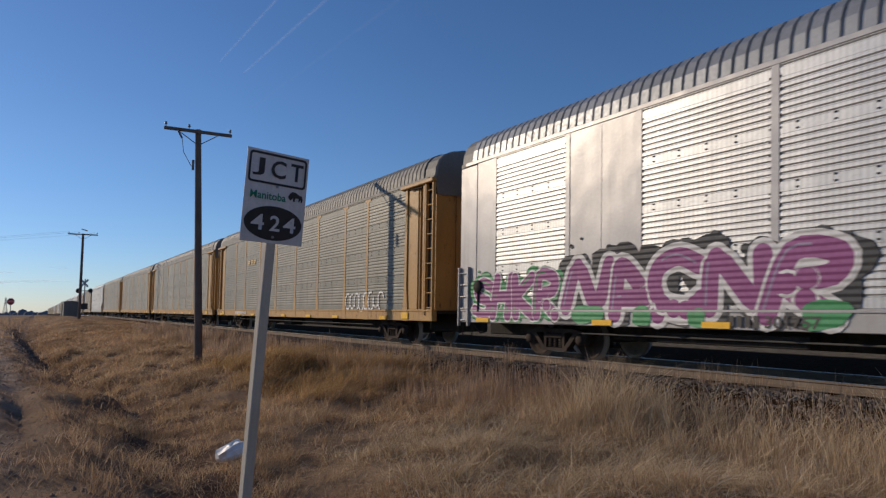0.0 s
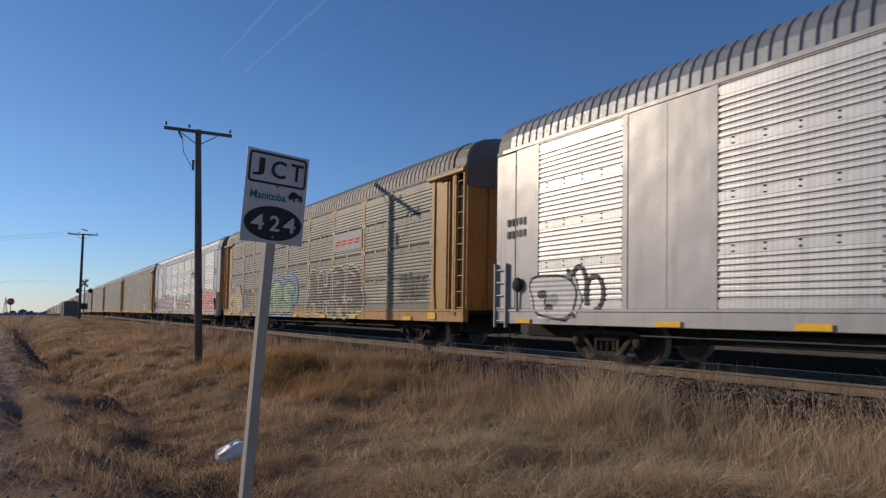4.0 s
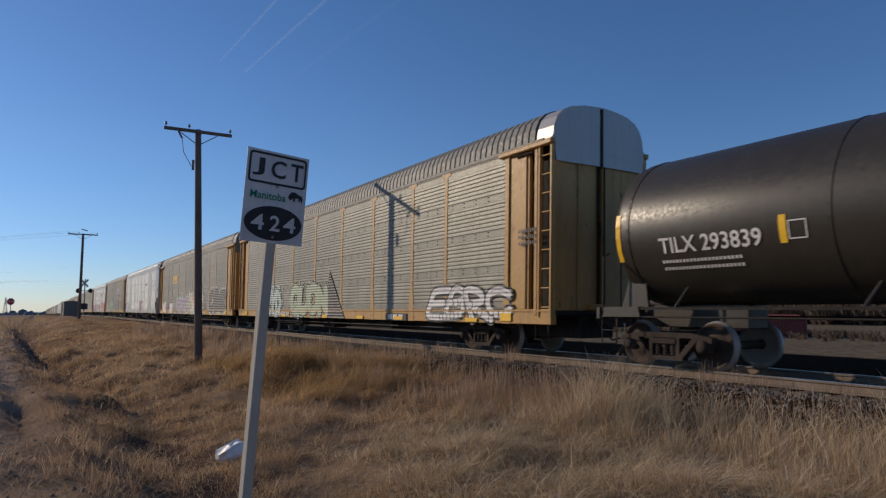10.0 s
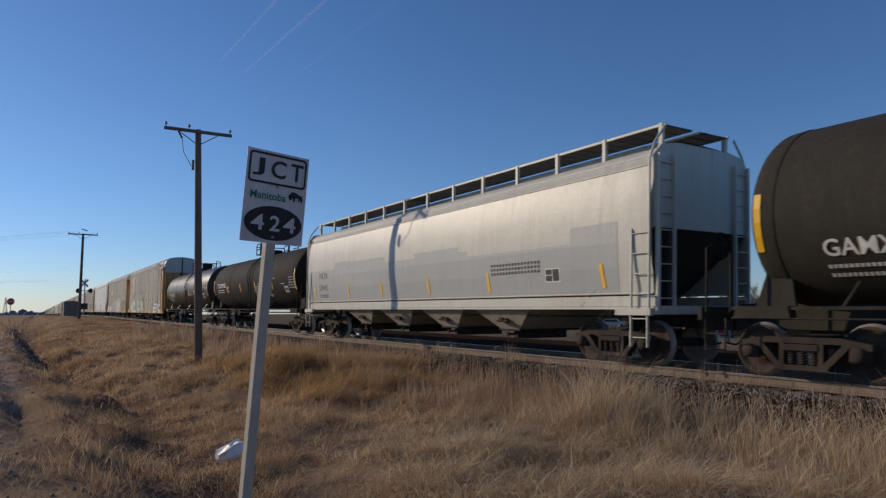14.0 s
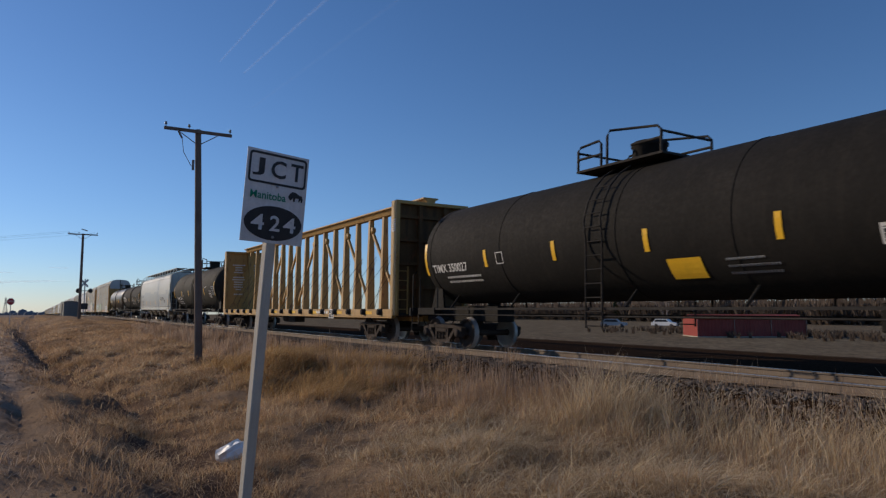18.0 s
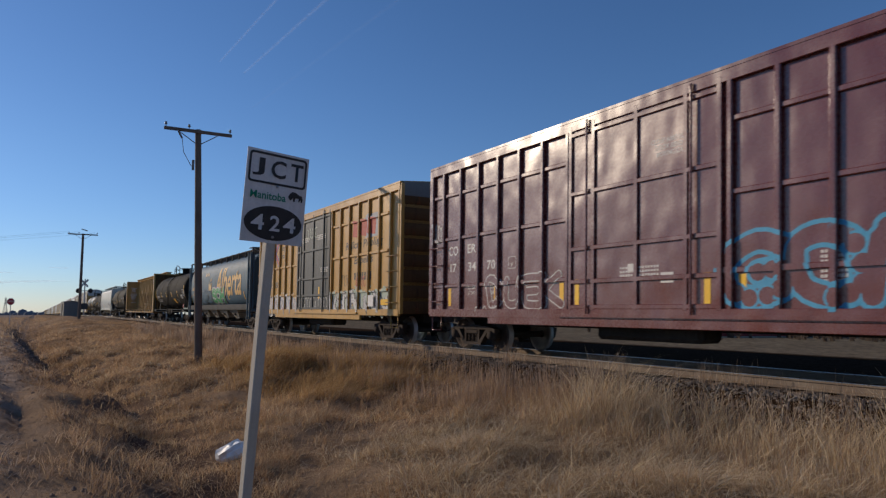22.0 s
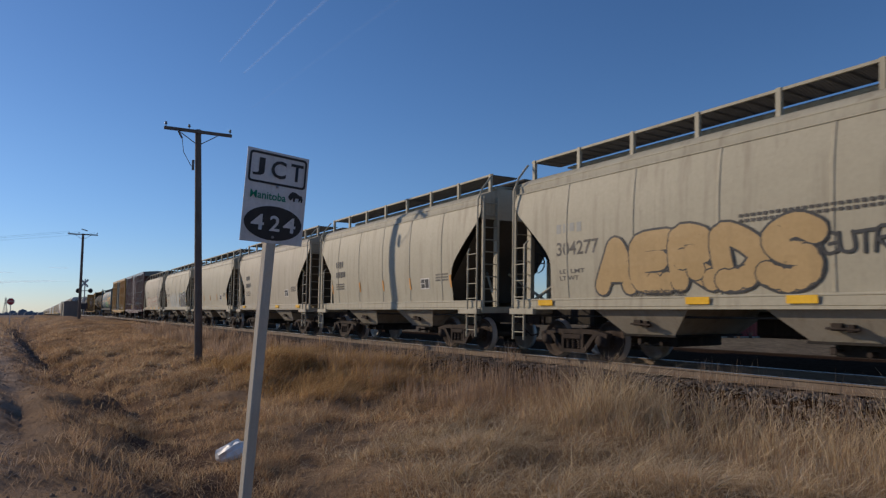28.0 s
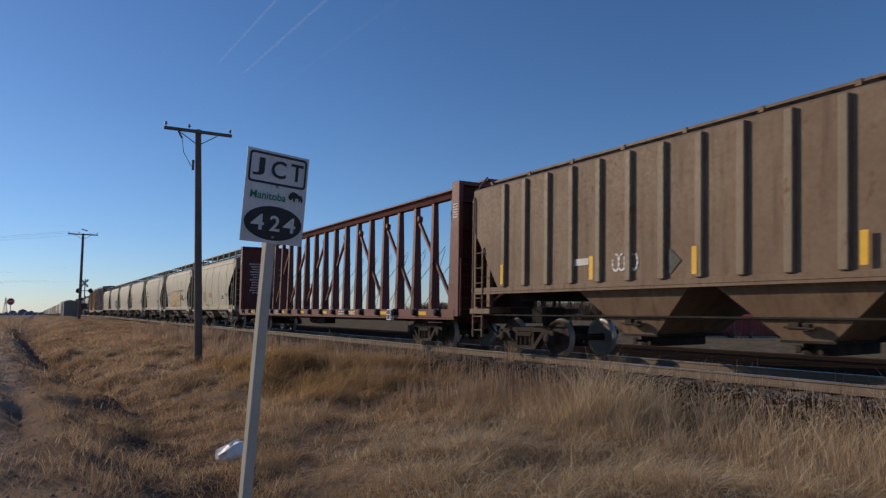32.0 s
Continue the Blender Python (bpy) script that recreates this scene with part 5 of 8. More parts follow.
        part("outlet", Mesh().box(x - v - 0.06, x + v + 0.06, -1.06, 1.06, 0.60, 0.645, c=0.008).box(x - v * 0.7, x + v * 0.7, -0.7, 0.7, 0.40, 0.6, c=0.02), M_UNDER, car)
        part("gate_shaft", Mesh().tube([(x - v * 0.5, -0.92, 0.5), (x - v * 0.5, 0.92, 0.5)], 0.03).box(x - v * 0.5 - 0.05, x - v * 0.5 + 0.05, -0.97, -0.93, 0.44, 0.56, c=0.01).tube([(x + v * 0.3, -0.9, 0.46), (x + v * 0.3, -0.6, 0.46)], 0.045, 8), M_TRUCK, car)
        part("gate_bracket", Mesh().box(x - 0.2, x - 0.02, -1.27, -1.17, 0.82, 0.94, c=0.01).box(x + 0.05, x + 0.16, -1.28, -1.17, 0.80, 0.92, c=0.01).tube([(x - 0.26, -1.27, 0.86), (x + 0.24, -1.27, 0.84)], 0.022), M_TRUCK, car)
    part("train_line", Mesh().tube([(-e, -1.2, 1.0), (e, -1.2, 1.0)], 0.025).box(-0.5, 0.5, 0.3, 0.9, 0.6, 1.1, c=0.06), M_UNDER, car)
    running_gear(car, bogie or half - 2.42, half, True)
    if style == "round":
        return car
    if not titled:
        marks(car, -e + 1.75, 3.0, 0.75, 0.26, 4, -1.53, seed, panel_marks)
        marks(car, -e + 1.75, 2.6, 0.95, 0.26, 6, -1.53, seed + 1, panel_marks)
        marks(car, -e + 1.75, 2.15, 0.8, 0.06, 12, -1.53, seed + 2, panel_marks, 3)
    marks(car, e - 2.25, 2.2, 0.7, 0.055, 11, -1.5215, seed + 3, panel_marks, 3)
    plate = part("data_plate", Mesh().box(e - 3.15, e - 2.63, -1.527, -1.5215, 1.77, 2.10), M_LETTER, car, "black and white data plate")
    for xa, za, zb_ in ((e - 3.12, 1.80, 1.93), (e - 3.12, 1.95, 2.07), (e - 2.88, 1.80, 2.07)):
        part("plate_field", Mesh().box(xa, xa + 0.21, -1.5295, -1.527, za, zb_), M_BLACK, plate)
    return car


# ---- boxcars ----
RIBS = {}


def drape(ob, car, base=-1.573):
    """Paint sprayed on a ribbed side: it lies on the sheet, and on the faces of ribs and rails."""
    xs, zs, faces = RIBS[car.name]
    bm = bmesh.new()
    bm.from_mesh(ob.data)
    lo, hi = min(v.co.x for v in bm.verts), max(v.co.x for v in bm.verts)
    for x in xs:
        for d in (-0.055, 0.055):
            if lo < x + d < hi:
                bmesh.ops.bisect_plane(bm, geom=bm.verts[:] + bm.edges[:] + bm.faces[:], plane_co=(x + d, 0, 0), plane_no=(1, 0, 0))
    for z in zs:
        for d in (-0.05, 0.05):
            bmesh.ops.bisect_plane(bm, geom=bm.verts[:] + bm.edges[:] + bm.faces[:], plane_co=(0, 0, z + d), plane_no=(0, 0, 1))
    bmesh.ops.split_edges(bm, edges=bm.edges[:])
    for f in bm.faces:
        c = f.calc_center_median()
        y = faces[0]
        if any(abs(c.z - z) < 0.05 for z in zs):
            y = faces[1]
        if any(abs(c.x - x) < 0.055 for x in xs):
            y = faces[2]
        for v in f.verts:
            v.co.y += y - base
    bm.to_mesh(ob.data)
    bm.free()
    return ob


def boxcar(centre, label, skin, doorskin, seed, door=(-1.9, 1.95), posts=(8, 9), half=8.9):
    car = thing("boxcar", label, "railway wagon", "boxcars in the train", pose(centre, 0, 0))
    e, z0, z1 = 7.95, 1.0, 5.37
    rng = random.Random(seed)
    part("underframe", Mesh().box(-e, e, -0.35, 0.35, 0.7, 1.05).box(-half + 0.5, half - 0.5, -0.28, 0.28, 0.76, 1.02).box(-1.5, 1.2, -1.1, -0.4, 0.5, 0.95, c=0.08), M_UNDER, car)
    part("body", Mesh().box(-e, e, -1.47, 1.47, z0, z1 - 0.04), skin, car)
    part("roof", Mesh().prism([(-1.57, z1 - 0.04), (-1.57, z1 + 0.02), (0, z1 + 0.14), (1.57, z1 + 0.02), (1.57, z1 - 0.04)], -e - 0.03, e + 0.03, axis="x"), [skin], car)
    for i in range(12):
        x = -e + 0.6 + i * 1.34
        part("roof_seam", Mesh().prism([(-1.45, z1 + 0.03), (-1.45, z1 + 0.05), (0, z1 + 0.17), (1.45, z1 + 0.05), (1.45, z1 + 0.03), (0, z1 + 0.14)], x - 0.03, x + 0.03, axis="x"), M_GALVR, car)
    for y in (-1, 1):
        a, b = sorted((y * 1.47, y * 1.56))
        part("top_chord", Mesh().box(-e, e, a, b, z1 - 0.26, z1 - 0.01, c=0.01), skin, car)
        part("side_sill", Mesh().box(-e, e, a, b, z0 - 0.06, z0 + 0.16, c=0.01).box(-e + 3.0, e - 3.0, a, b, z0 - 0.22, z0 - 0.05, c=0.01), skin, car)
        xs = [-e + 0.08] + [-7.24 + 0.88 * i for i in range(6)] + [door[0] - 0.07] + [door[1] + 0.14 + 0.86 * i for i in range(7)] + [e - 0.08]
        RIBS[car.name] = (xs, (1.82, 3.17, 4.45), (-1.4725, -1.5225, -1.5625))
        for x in xs:
            part("rib", Mesh().box(x - 0.055, x + 0.055, a, b, z0, z1 - 0.1, c=0.02), skin, car)
        c0, c1 = sorted((y * 1.47, y * 1.52))
        for z in (1.82, 3.17, 4.45):
            for xa, xb in ((-e, door[0]), (door[1] + 0.1, e - 0.9)):
                part("girt", Mesh().box(xa, xb, c0, c1, z - 0.05, z + 0.05, c=0.015), skin, car)
        d = part("door", Mesh().box(door[0], door[1], min(y * 1.47, y * 1.52), max(y * 1.47, y * 1.52), z0 + 0.12, z1 - 0.14), doorskin, car)
        dd0, dd1 = sorted((y * 1.52, y * 1.565))
        for x in (door[0] + 0.05, door[0] + 0.75, (door[0] + door[1]) / 2, door[1] - 0.75, door[1] - 0.05):
            part("door_post", Mesh().box(x - 0.05, x + 0.05, dd0, dd1, z0 + 0.12, z1 - 0.14, c=0.01), doorskin, d)
        for z in (z0 + 0.2, 1.75, 2.47, 3.7, z1 - 0.35):
            part("door_rail", Mesh().box(door[0], door[1], dd0, dd1, z - 0.045, z + 0.045, c=0.01), doorskin, d)
        for x in (door[0] + 0.6, door[1] - 0.6):
            part("lock_rod", Mesh().tube([(x, y * 1.6, z0 + 0.05), (x, y * 1.6, z1 - 0.1)], 0.025), doorskin, d)
        part("door_track", Mesh().box(door[0] - 0.3, e - 3.2, min(y * 1.5, y * 1.62), max(y * 1.5, y * 1.62), z0 - 0.02, z0 + 0.05), skin, car)
        for s in (-1, 1):
            grab = Mesh()
            for k in range(4):
                z = 1.38 + 0.52 * k
                grab.tube([(-0.36, -y * 0.06, z), (-0.36, 0, z), (0.34, 0, z), (0.34, -y * 0.06, z)], 0.016, 6)
            part("grab_iron", grab, skin, car, m=pose(s * (e - 0.42), y * 1.61, 0))
    for s in (-1, 1):
        pr = []
        z = z0
        while z < z1 - 0.3:
            pr += [(0.0, z), (0.03, z + 0.07), (0.045, z + 0.16), (0.045, z + 0.24), (0.03, z + 0.33), (0.0, z + 0.42)]
            z += 0.52
        ms = Mesh().sheet([[(s * (e + d), -1.45, q), (s * (e + d), 1.45, q)] for d, q in pr])
        part("end", ms, M_SOOT_SHADE if skin is M_BOXY else M_SOOT_SHADE_R, car, "grimy corrugated end, darkened for shade")
        for y in (-1, 1):
            part("end_post", Mesh().box(s * e - 0.09, s * e + 0.09, y * 1.48 - 0.06, y * 1.48 + 0.06, z0, z1 - 0.05, c=0.01), skin, car)
        part("end_cap", Mesh().prism([(-1.5, z1 - 0.45), (1.5, z1 - 0.45), (1.5, z1), (0, z1 + 0.12), (-1.5, z1)], s * (e + 0.02) - 0.03, s * (e + 0.02) + 0.03, axis="x"), M_GALVR, car)
        part("step", Mesh().tube([(s * (e - 0.1), -1.5, 1.0), (s * (e - 0.1), -1.5, 0.55), (s * (e - 0.6), -1.5, 0.55), (s * (e - 0.6), -1.5, 1.0)], 0.018), skin, car)
    running_gear(car, 6.35, half, True)
    return car


# ---- centre-beam flat cars ----
def centrebeam(centre, label, skin, seed, half=12.15):
    car = thing("centrebeam_flat", label, "railway wagon", "centre-beam flat cars in the train", pose(centre, 0, 0))
    e = 11.6
    rng = random.Random(seed)
    part("deck", Mesh().box(-e, e, -1.35, 1.35, 1.02, 1.14).box(-half + 0.5, half - 0.5, -0.3, 0.3, 0.74, 1.04), skin, car)
    for y in (-1, 1):
        a, b = sorted((y * 1.36, y * 1.46))
        part("side_sill", Mesh().box(-e, e, a, b, 0.90, 1.16, c=0.012).box(-e, e, min(y * 1.3, y * 1.47), max(y * 1.3, y * 1.47), 0.86, 0.90), skin, car)
        for i in range(17):
            x = -e + 0.9 + i * (2 * e - 1.8) / 16
            part("winch", Mesh().lathe([(y * 1.40, 0.10), (y * 1.56, 0.10), (y * 1.56, 0.0)], 10, "y", (x, 0, 1.06)).box(x - 0.16, x + 0.16, min(y * 1.44, y * 1.5), max(y * 1.44, y * 1.5), 0.96, 1.18, c=0.02), M_UNDER, car)
        for i in range(8):
            x = -e + 2.2 + i * 2.7
            part("reflector", Mesh().box(x, x + 0.55, min(y * 1.461, y * 1.466), max(y * 1.461, y * 1.466), 0.98, 1.09), M_REFL, car, "yellow reflective strip")
    part("top_chord", Mesh().box(-e, e, -0.30, 0.30, 4.99, 5.05, c=0.01).prism([(-0.12, 4.80), (0.12, 4.80), (0.22, 5.0), (-0.22, 5.0)], -e, e, axis="x"), skin, car)
    n = 18
    xs = [-0.1 + 1.255 * (i - (n - 1) / 2) for i in range(n)]
    for x in xs:
        p = Mesh().add([(x - 0.10, -0.17, 1.14), (x + 0.10, -0.17, 1.14), (x + 0.10, 0.17, 1.14), (x - 0.10, 0.17, 1.14), (x - 0.07, -0.09, 4.9), (x + 0.07, -0.09, 4.9), (x + 0.07, 0.09, 4.9), (x - 0.07, 0.09, 4.9)],
                       [(0, 1, 5, 4), (1, 2, 6, 5), (2, 3, 7, 6), (3, 0, 4, 7), (0, 3, 2, 1), (4, 5, 6, 7)])
        part("post", p, skin, car)
    mid = n // 2
    for i in range(0, n - 1):
        if i % 2 == (0 if i < mid else 1):
            continue
        up = i < mid
        x0, x1 = xs[i], xs[min(n - 1, i + 2)] if False else xs[i + 1]
        a, b = ((x0, 1.3), (xs[min(n - 1, i + 2)], 4.5)) if up else ((xs[max(0, i - 0)], 4.5), (xs[min(n - 1, i + 2)], 1.3))
        part("brace", Mesh().prism([(a[0] - 0.06, a[1]), (a[0] + 0.06, a[1]), (b[0] + 0.06, b[1]), (b[0] - 0.06, b[1])], -0.05, 0.05), skin, car)
        part("gusset", Mesh().lathe([(-0.065, 0.0), (-0.065, 0.14), (0.065, 0.14), (0.065, 0.0)], 16, "y", (a[0] + 0.17 if not up else b[0] - 0.17, 0, 4.36)), skin, car)
    for s, x in ((-1, xs[0]), (1, xs[-1])):
        part("brace", Mesh().prism([(s * (e - 0.1) - 0.06, 4.75), (s * (e - 0.1) + 0.06, 4.75), (x + s * 0.08 + 0.06, 1.3), (x + s * 0.08 - 0.06, 1.3)], -0.05, 0.05), skin, car)
    cb = Mesh()
    for i in range(0, n - 1):
        for y in (-0.5,):
            cb.tube([(xs[i], y * 0.7, 3.1), (xs[i] + 0.55, y * 2.2, 1.9), (xs[i] + 0.9, y * 2.85, 1.2)], 0.009, 4)
            cb.tube([(xs[i + 1], y * 0.7, 3.2), (xs[i + 1] - 0.5, y * 2.0, 2.1), (xs[i + 1] - 0.85, y * 2.85, 1.2)], 0.009, 4)
    part("tie_down_cable", cb, M_WIRE, car, "slack black tie-down cables")
    for s in (-1, 1):
        x = s * e
        b = part("bulkhead", Mesh().box(min(x, x - s * 0.06), max(x, x - s * 0.06), -1.42, 1.42, 1.1, 4.72), skin, car)
        for y in (-1.38, 1.38):
            part("bulkhead_post", Mesh().box(x - 0.2, x + 0.2, y - 0.07, y + 0.07, 0.95, 4.78, c=0.015), skin, b)
        soot_and_shade = M_SOOT_SHADE if skin is M_BEAMY else M_SOOT_SHADE_R
        part("bulkhead_back", Mesh().box(min(x, x + s * 0.02), max(x, x + s * 0.02), -1.31, 1.31, 0.9, 4.72), soot_and_shade, b, "sooty outer face, darkened for shade")
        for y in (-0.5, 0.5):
            part("bulkhead_stiffener", Mesh().box(min(x, x + s * 0.2), max(x, x + s * 0.2), y - 0.06, y + 0.06, 1.1, 4.7), soot_and_shade, b)
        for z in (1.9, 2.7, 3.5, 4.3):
            part("bulkhead_rail", Mesh().box(min(x, x + s * 0.15), max(x, x + s * 0.15), -1.31, 1.31, z - 0.05, z + 0.05), soot_and_shade, b)
        part("bulkhead_cap", Mesh().box(x - 0.2, x + 0.2, -1.45, 1.45, 4.72, 4.84, c=0.015), skin, b)
        marks(car, x - 0.12, 4.2, 0.26, 0.05, 4, -1.452, seed, M_LETTER, 6)
        if s < 0:
            mk = Mesh()
            for y0, rows, w in ((-1.05, 13, 7), (0.12, 17, 7)):
                for r in range(rows):
                    if rng.random() < 0.85:
                        k = rng.randint(3, w)
                        for j in range(k):
                            yy = y0 + 0.45 + (j - k / 2) * 0.115
                            mk.box(x + 0.0605, x + 0.0635, yy, yy + 0.09, 3.95 - r * 0.155, 4.02 - r * 0.155)
            part("marking", mk, M_LETTER, b, "white painted loading instructions")
        link("ladder", shared(("cl", skin.name), lambda: ladder_mesh(0.4, 1.0, 2.6, 5, 0.015, 0.03).data("ladder", [skin])), car, pose(x + s * 0.22, -1.2, 0, 0, 0, 90))
        part("end_platform", Mesh().box(min(x, s * (half - 0.35)), max(x, s * (half - 0.35)), -1.3, 1.3, 0.95, 1.04), M_UNDER, car)
    part("air_tank", Mesh().lathe([(-1.6, 0.0), (-1.6, 0.18), (-0.6, 0.2), (-0.6, 0.0)], 14, "x", (0, -0.7, 0.72)).box(-0.4, 0.6, -1.0, -0.5, 0.55, 0.85, c=0.03).tube([(-7, -1.1, 0.82), (7, -1.1, 0.82)], 0.02), M_UNDER, car)
    running_gear(car, 9.3, half, True)
    return car


# ---- the train ----
GREY_A = "yellow-framed car carrier with weathered galvanised ribbed panels"
TRAIN = []
P = 28.65
c_silver = carrier("silver", -234.5 + 13.6, "bright aluminium car carrier with white sheets and sprayed graffiti")
c_a2 = carrier("yellow", -205.9 + 13.6, "yellow-framed car carrier with seamed grey panels and graffiti", seams=(1.0, 2.0, 3.0))
c_a3 = carrier("silver", -177.25 + 13.6, "aluminium car carrier with dull ribbed panels and white sheets")
c_a4 = carrier("yellow", -148.6 + 13.6, "yellow-framed grey car carrier with a gold emblem and graffiti")
c_a5 = carrier("yellow", -119.9 + 13.6, "yellow-framed grey car carrier with a shield emblem", cap=M_WSHEET)
c_a0 = carrier("yellow", -234.5 - P + 13.6, GREY_A)
TRAIN += [c_silver, c_a2, c_a3, c_a4, c_a5, c_a0]
for i in range(2, 26):
    x = -234.5 - P * i + 13.6
    TRAIN.append(copy_thing(c_a3 if i in (5, 8, 9, 12, 14, 17) else c_a0, pose(x, 0, 0)))
tk = [
    tank_car(-82.65, 9.23, 8.55, 7.25, 1.53, "olive-black tank car with white marks and a railed platform", M_TANKG, 11, 0.6, square=(3.51, 4.2), low=0.1, number="TILX 293839", tz=(-0.56, -0.26)),
    tank_car(-64.3, 9.27, 8.5, 7.2, 1.53, "black tank car with white marks and faint scrawls", M_TANK, 12, 0.5, dome=False, low=0.13, number="TILX 290165", tz=(-0.22, 0.08)),
    tank_car(-26.05, 9.05, 7.85, 6.87, 1.53, "olive-black tank car with orange reflective strips", M_TANKO, 13, 0.4, low=0.12, number="GAMX  3101", tz=(-0.79, -0.53)),
    tank_car(16.6, 8.75, 7.65, 6.83, 1.5, "black tank car with a tall dome and yellow notice", M_TANK, 14, 0.0, notice=True, number="TIMX 350027", tz=(-0.60, -0.36)),
]
for k, (xa, xb) in enumerate(((1.3, 2.6), (3.2, 4.2))):
    ob = scrawl(tk[1], 160 + k, xa, xb, 1.75, 2.45, M_LETTER, y=-1.5, n=6, w=0.03)
    for v in ob.data.vertices:
        v.co.y = -math.sqrt(1.544 ** 2 - (v.co.z - 2.73) ** 2)
h1 = hopper(-45.05, 9.95, "long white covered hopper with a roof walkway", M_HOPW, 21, "full", 4, e=9.48, bogie=8.0, titled=True, seams=False)
g1 = hopper(35.05, 9.4, "blue government grain hopper with gold lettering", M_BLUE, 22, "round", 4, eave=4.0, e=8.5, bogie=7.05, rise=0.25)
b1 = boxcar(53.05, "yellow ribbed boxcar with a black plug door", M_BOXY, M_DOORB, 31)
b2 = boxcar(70.97, "oxide-red ribbed boxcar with cyan graffiti", M_BOXR, M_BOXR, 32)
hs = [hopper(86.2 + 13.1 * i, 6.55, lab, m, 40 + i, titled=i in (0, 1, 2, 5, 6), plain=i in (2, 3)) for i, (lab, m) in enumerate((
    ("beige covered hopper with red and orange graffiti", M_HOPB), ("grey-beige covered hopper with faded graffiti", M_HOPG),
    ("pale grey covered hopper with orange strips", M_HOPG), ("beige covered hopper with yellow reflective strips", M_HOPB),
    ("grey covered hopper with dust streaks", M_HOPG), ("beige covered hopper with orange bubble graffiti", M_HOPG),
    ("beige covered hopper with dark oil stains", M_HOPG)))]
cb1 = centrebeam(-4.43, "empty yellow centre-beam flat car with bulkheads", M_BEAMY, 51)
cb2 = centrebeam(183.4, "empty rusty red centre-beam flat car with bulkheads", M_BEAMR, 52)
h9 = hopper(204.9, 9.3, "rust-stained tan ribbed covered hopper", M_HOPR, 61, "ribbed", 3, eave=4.36, e=8.84, bogie=7.15, rise=0.13, titled=True)
TRAIN += tk + [h1, g1, b1, b2] + hs + [cb1, cb2, h9]


# ---- liveries and graffiti ----
def emblem(car, x0, x1, z0, z1, mats, y=-1.59, n=4, slant=0.1, ground=None, under=False):
    """A maker's mark drawn as plain slanted bars on its ground."""
    ms = Mesh()
    if ground:
        ms.box(x0 - 0.15, x1 + 0.15, y + 0.002, y + 0.006, z0 - 0.2, z1 + 0.25, 1)
    w = (x1 - x0) / n
    for i in range(n):
        a = x0 + i * w
        ms.prism([(a, z0), (a + w * 0.72, z0), (a + w * 0.72 + slant, z1), (a + slant, z1)], y - 0.003, y, 0)
    if under:
        ms.box(x0, x1, y - 0.003, y, z0 - 0.16, z0 - 0.07, 0)
    part("emblem", ms, mats, car, "plain bars of a railway emblem")


G = graffiti
piece(c_silver, 101, "SHKR", -12.85, -9.5, 0.86, 2.1, [S_GREEN, S_WHITE, S_PINK, S_GREEN], w=0.36, edge=0.04, cloud=0.16, label="purple and white graffiti with green splashes")
piece(c_silver, 104, "NACNR", -9.2, -3.3, 0.84, 2.5, [S_DARK, S_WHITE, S_PINK, S_LILAC], w=0.34, edge=0.10, cloud=0.28, wild=0.2, label="purple and white graffiti on a black cloud")
for k, (xa, xb, za, zb_) in enumerate(((-9.0, -8.1, 0.84, 1.25), (-7.3, -6.8, 0.84, 1.2), (-6.0, -5.6, 0.84, 1.15), (-3.9, -3.2, 0.84, 1.3))):
    pb = blob(random.Random(700 + k), (xa + xb) / 2, (za + zb_) / 2, (xb - xa) / 2, (zb_ - za) / 2, 18, 3.0, 0.15)
    part("graffiti", Mesh().add([(a, -1.5975, b) for a, b in pb], [tuple(range(len(pb)))]), S_GREEN, c_silver, "green spray patch")
piece(c_silver, 102, "VIMS", -1.7, 4.2, 0.84, 2.15, [S_GREEN, S_WHITE, S_VIMS, S_WHITE], w=0.36, edge=0.08, cloud=0.30, wild=0.16, label="maroon and white graffiti on a green cloud")
piece(c_silver, 103, "PINES", 5.75, 12.5, 0.80, 2.55, [S_DARK, S_WHITE, S_PINES, S_SALMON], w=0.46, edge=0.07, rim=0.035, label="rose and salmon graffiti edged in white")
pd = blob(random.Random(31), 7.75, 2.62, 0.17, 0.2, 16, 2.2, 0.1)
part("graffiti", Mesh().add([(a, -1.5905, b) for a, b in pd], [tuple(range(len(pd)))]), S_ROSE, c_silver, "rose dot over a letter")
S_VERM = spray("spray_vermilion", (0.46, 0.085, 0.035))
emblem(c_silver, 4.45, 6.8, 3.74, 4.02, [S_VERM], n=4, slant=0.16), part("emblem", Mesh().box(4.4, 6.75, -1.593, -1.59, 3.58, 3.66), S_DARK, c_silver, "dark painted bar")
marks(c_silver, -5.15, 1.04, 0.6, 0.2, 4, -1.6, 5, M_DARKLETTER), text_at("301757", -4.5, -3.6, 0.84, 1.04, -1.6015, M_DARKLETTER, c_silver, "dark painted number")
marks(c_silver, 12.0, 3.9, 0.6, 0.06, 10, -1.565, 6, M_DARKLETTER, 5)
G(c_a2, 104, -11.8, -9.3, 0.84, 2.2, 2, [S_BLUE, S_BLUE, S_GOLD, S_DARK])
piece(c_a2, 105, "KRS", -5.0, -0.7, 0.84, 2.5, [S_BLUE, S_DARK, S_JADE, S_MINT], w=0.42, edge=0.12, cloud=0.42, wild=0.16, label="green and black graffiti on a blue cloud")
piece(c_a2, 106, "AHRB", 1.2, 6.9, 0.84, 2.85, [S_GREEN, S_MINT, S_BARK, S_GREY], w=0.46, edge=0.10, wild=0.14, label="black graffiti with mint outlines")
scrawl(c_a2, 107, 9.9, 11.5, 1.3, 2.4, S_DARK, n=9)
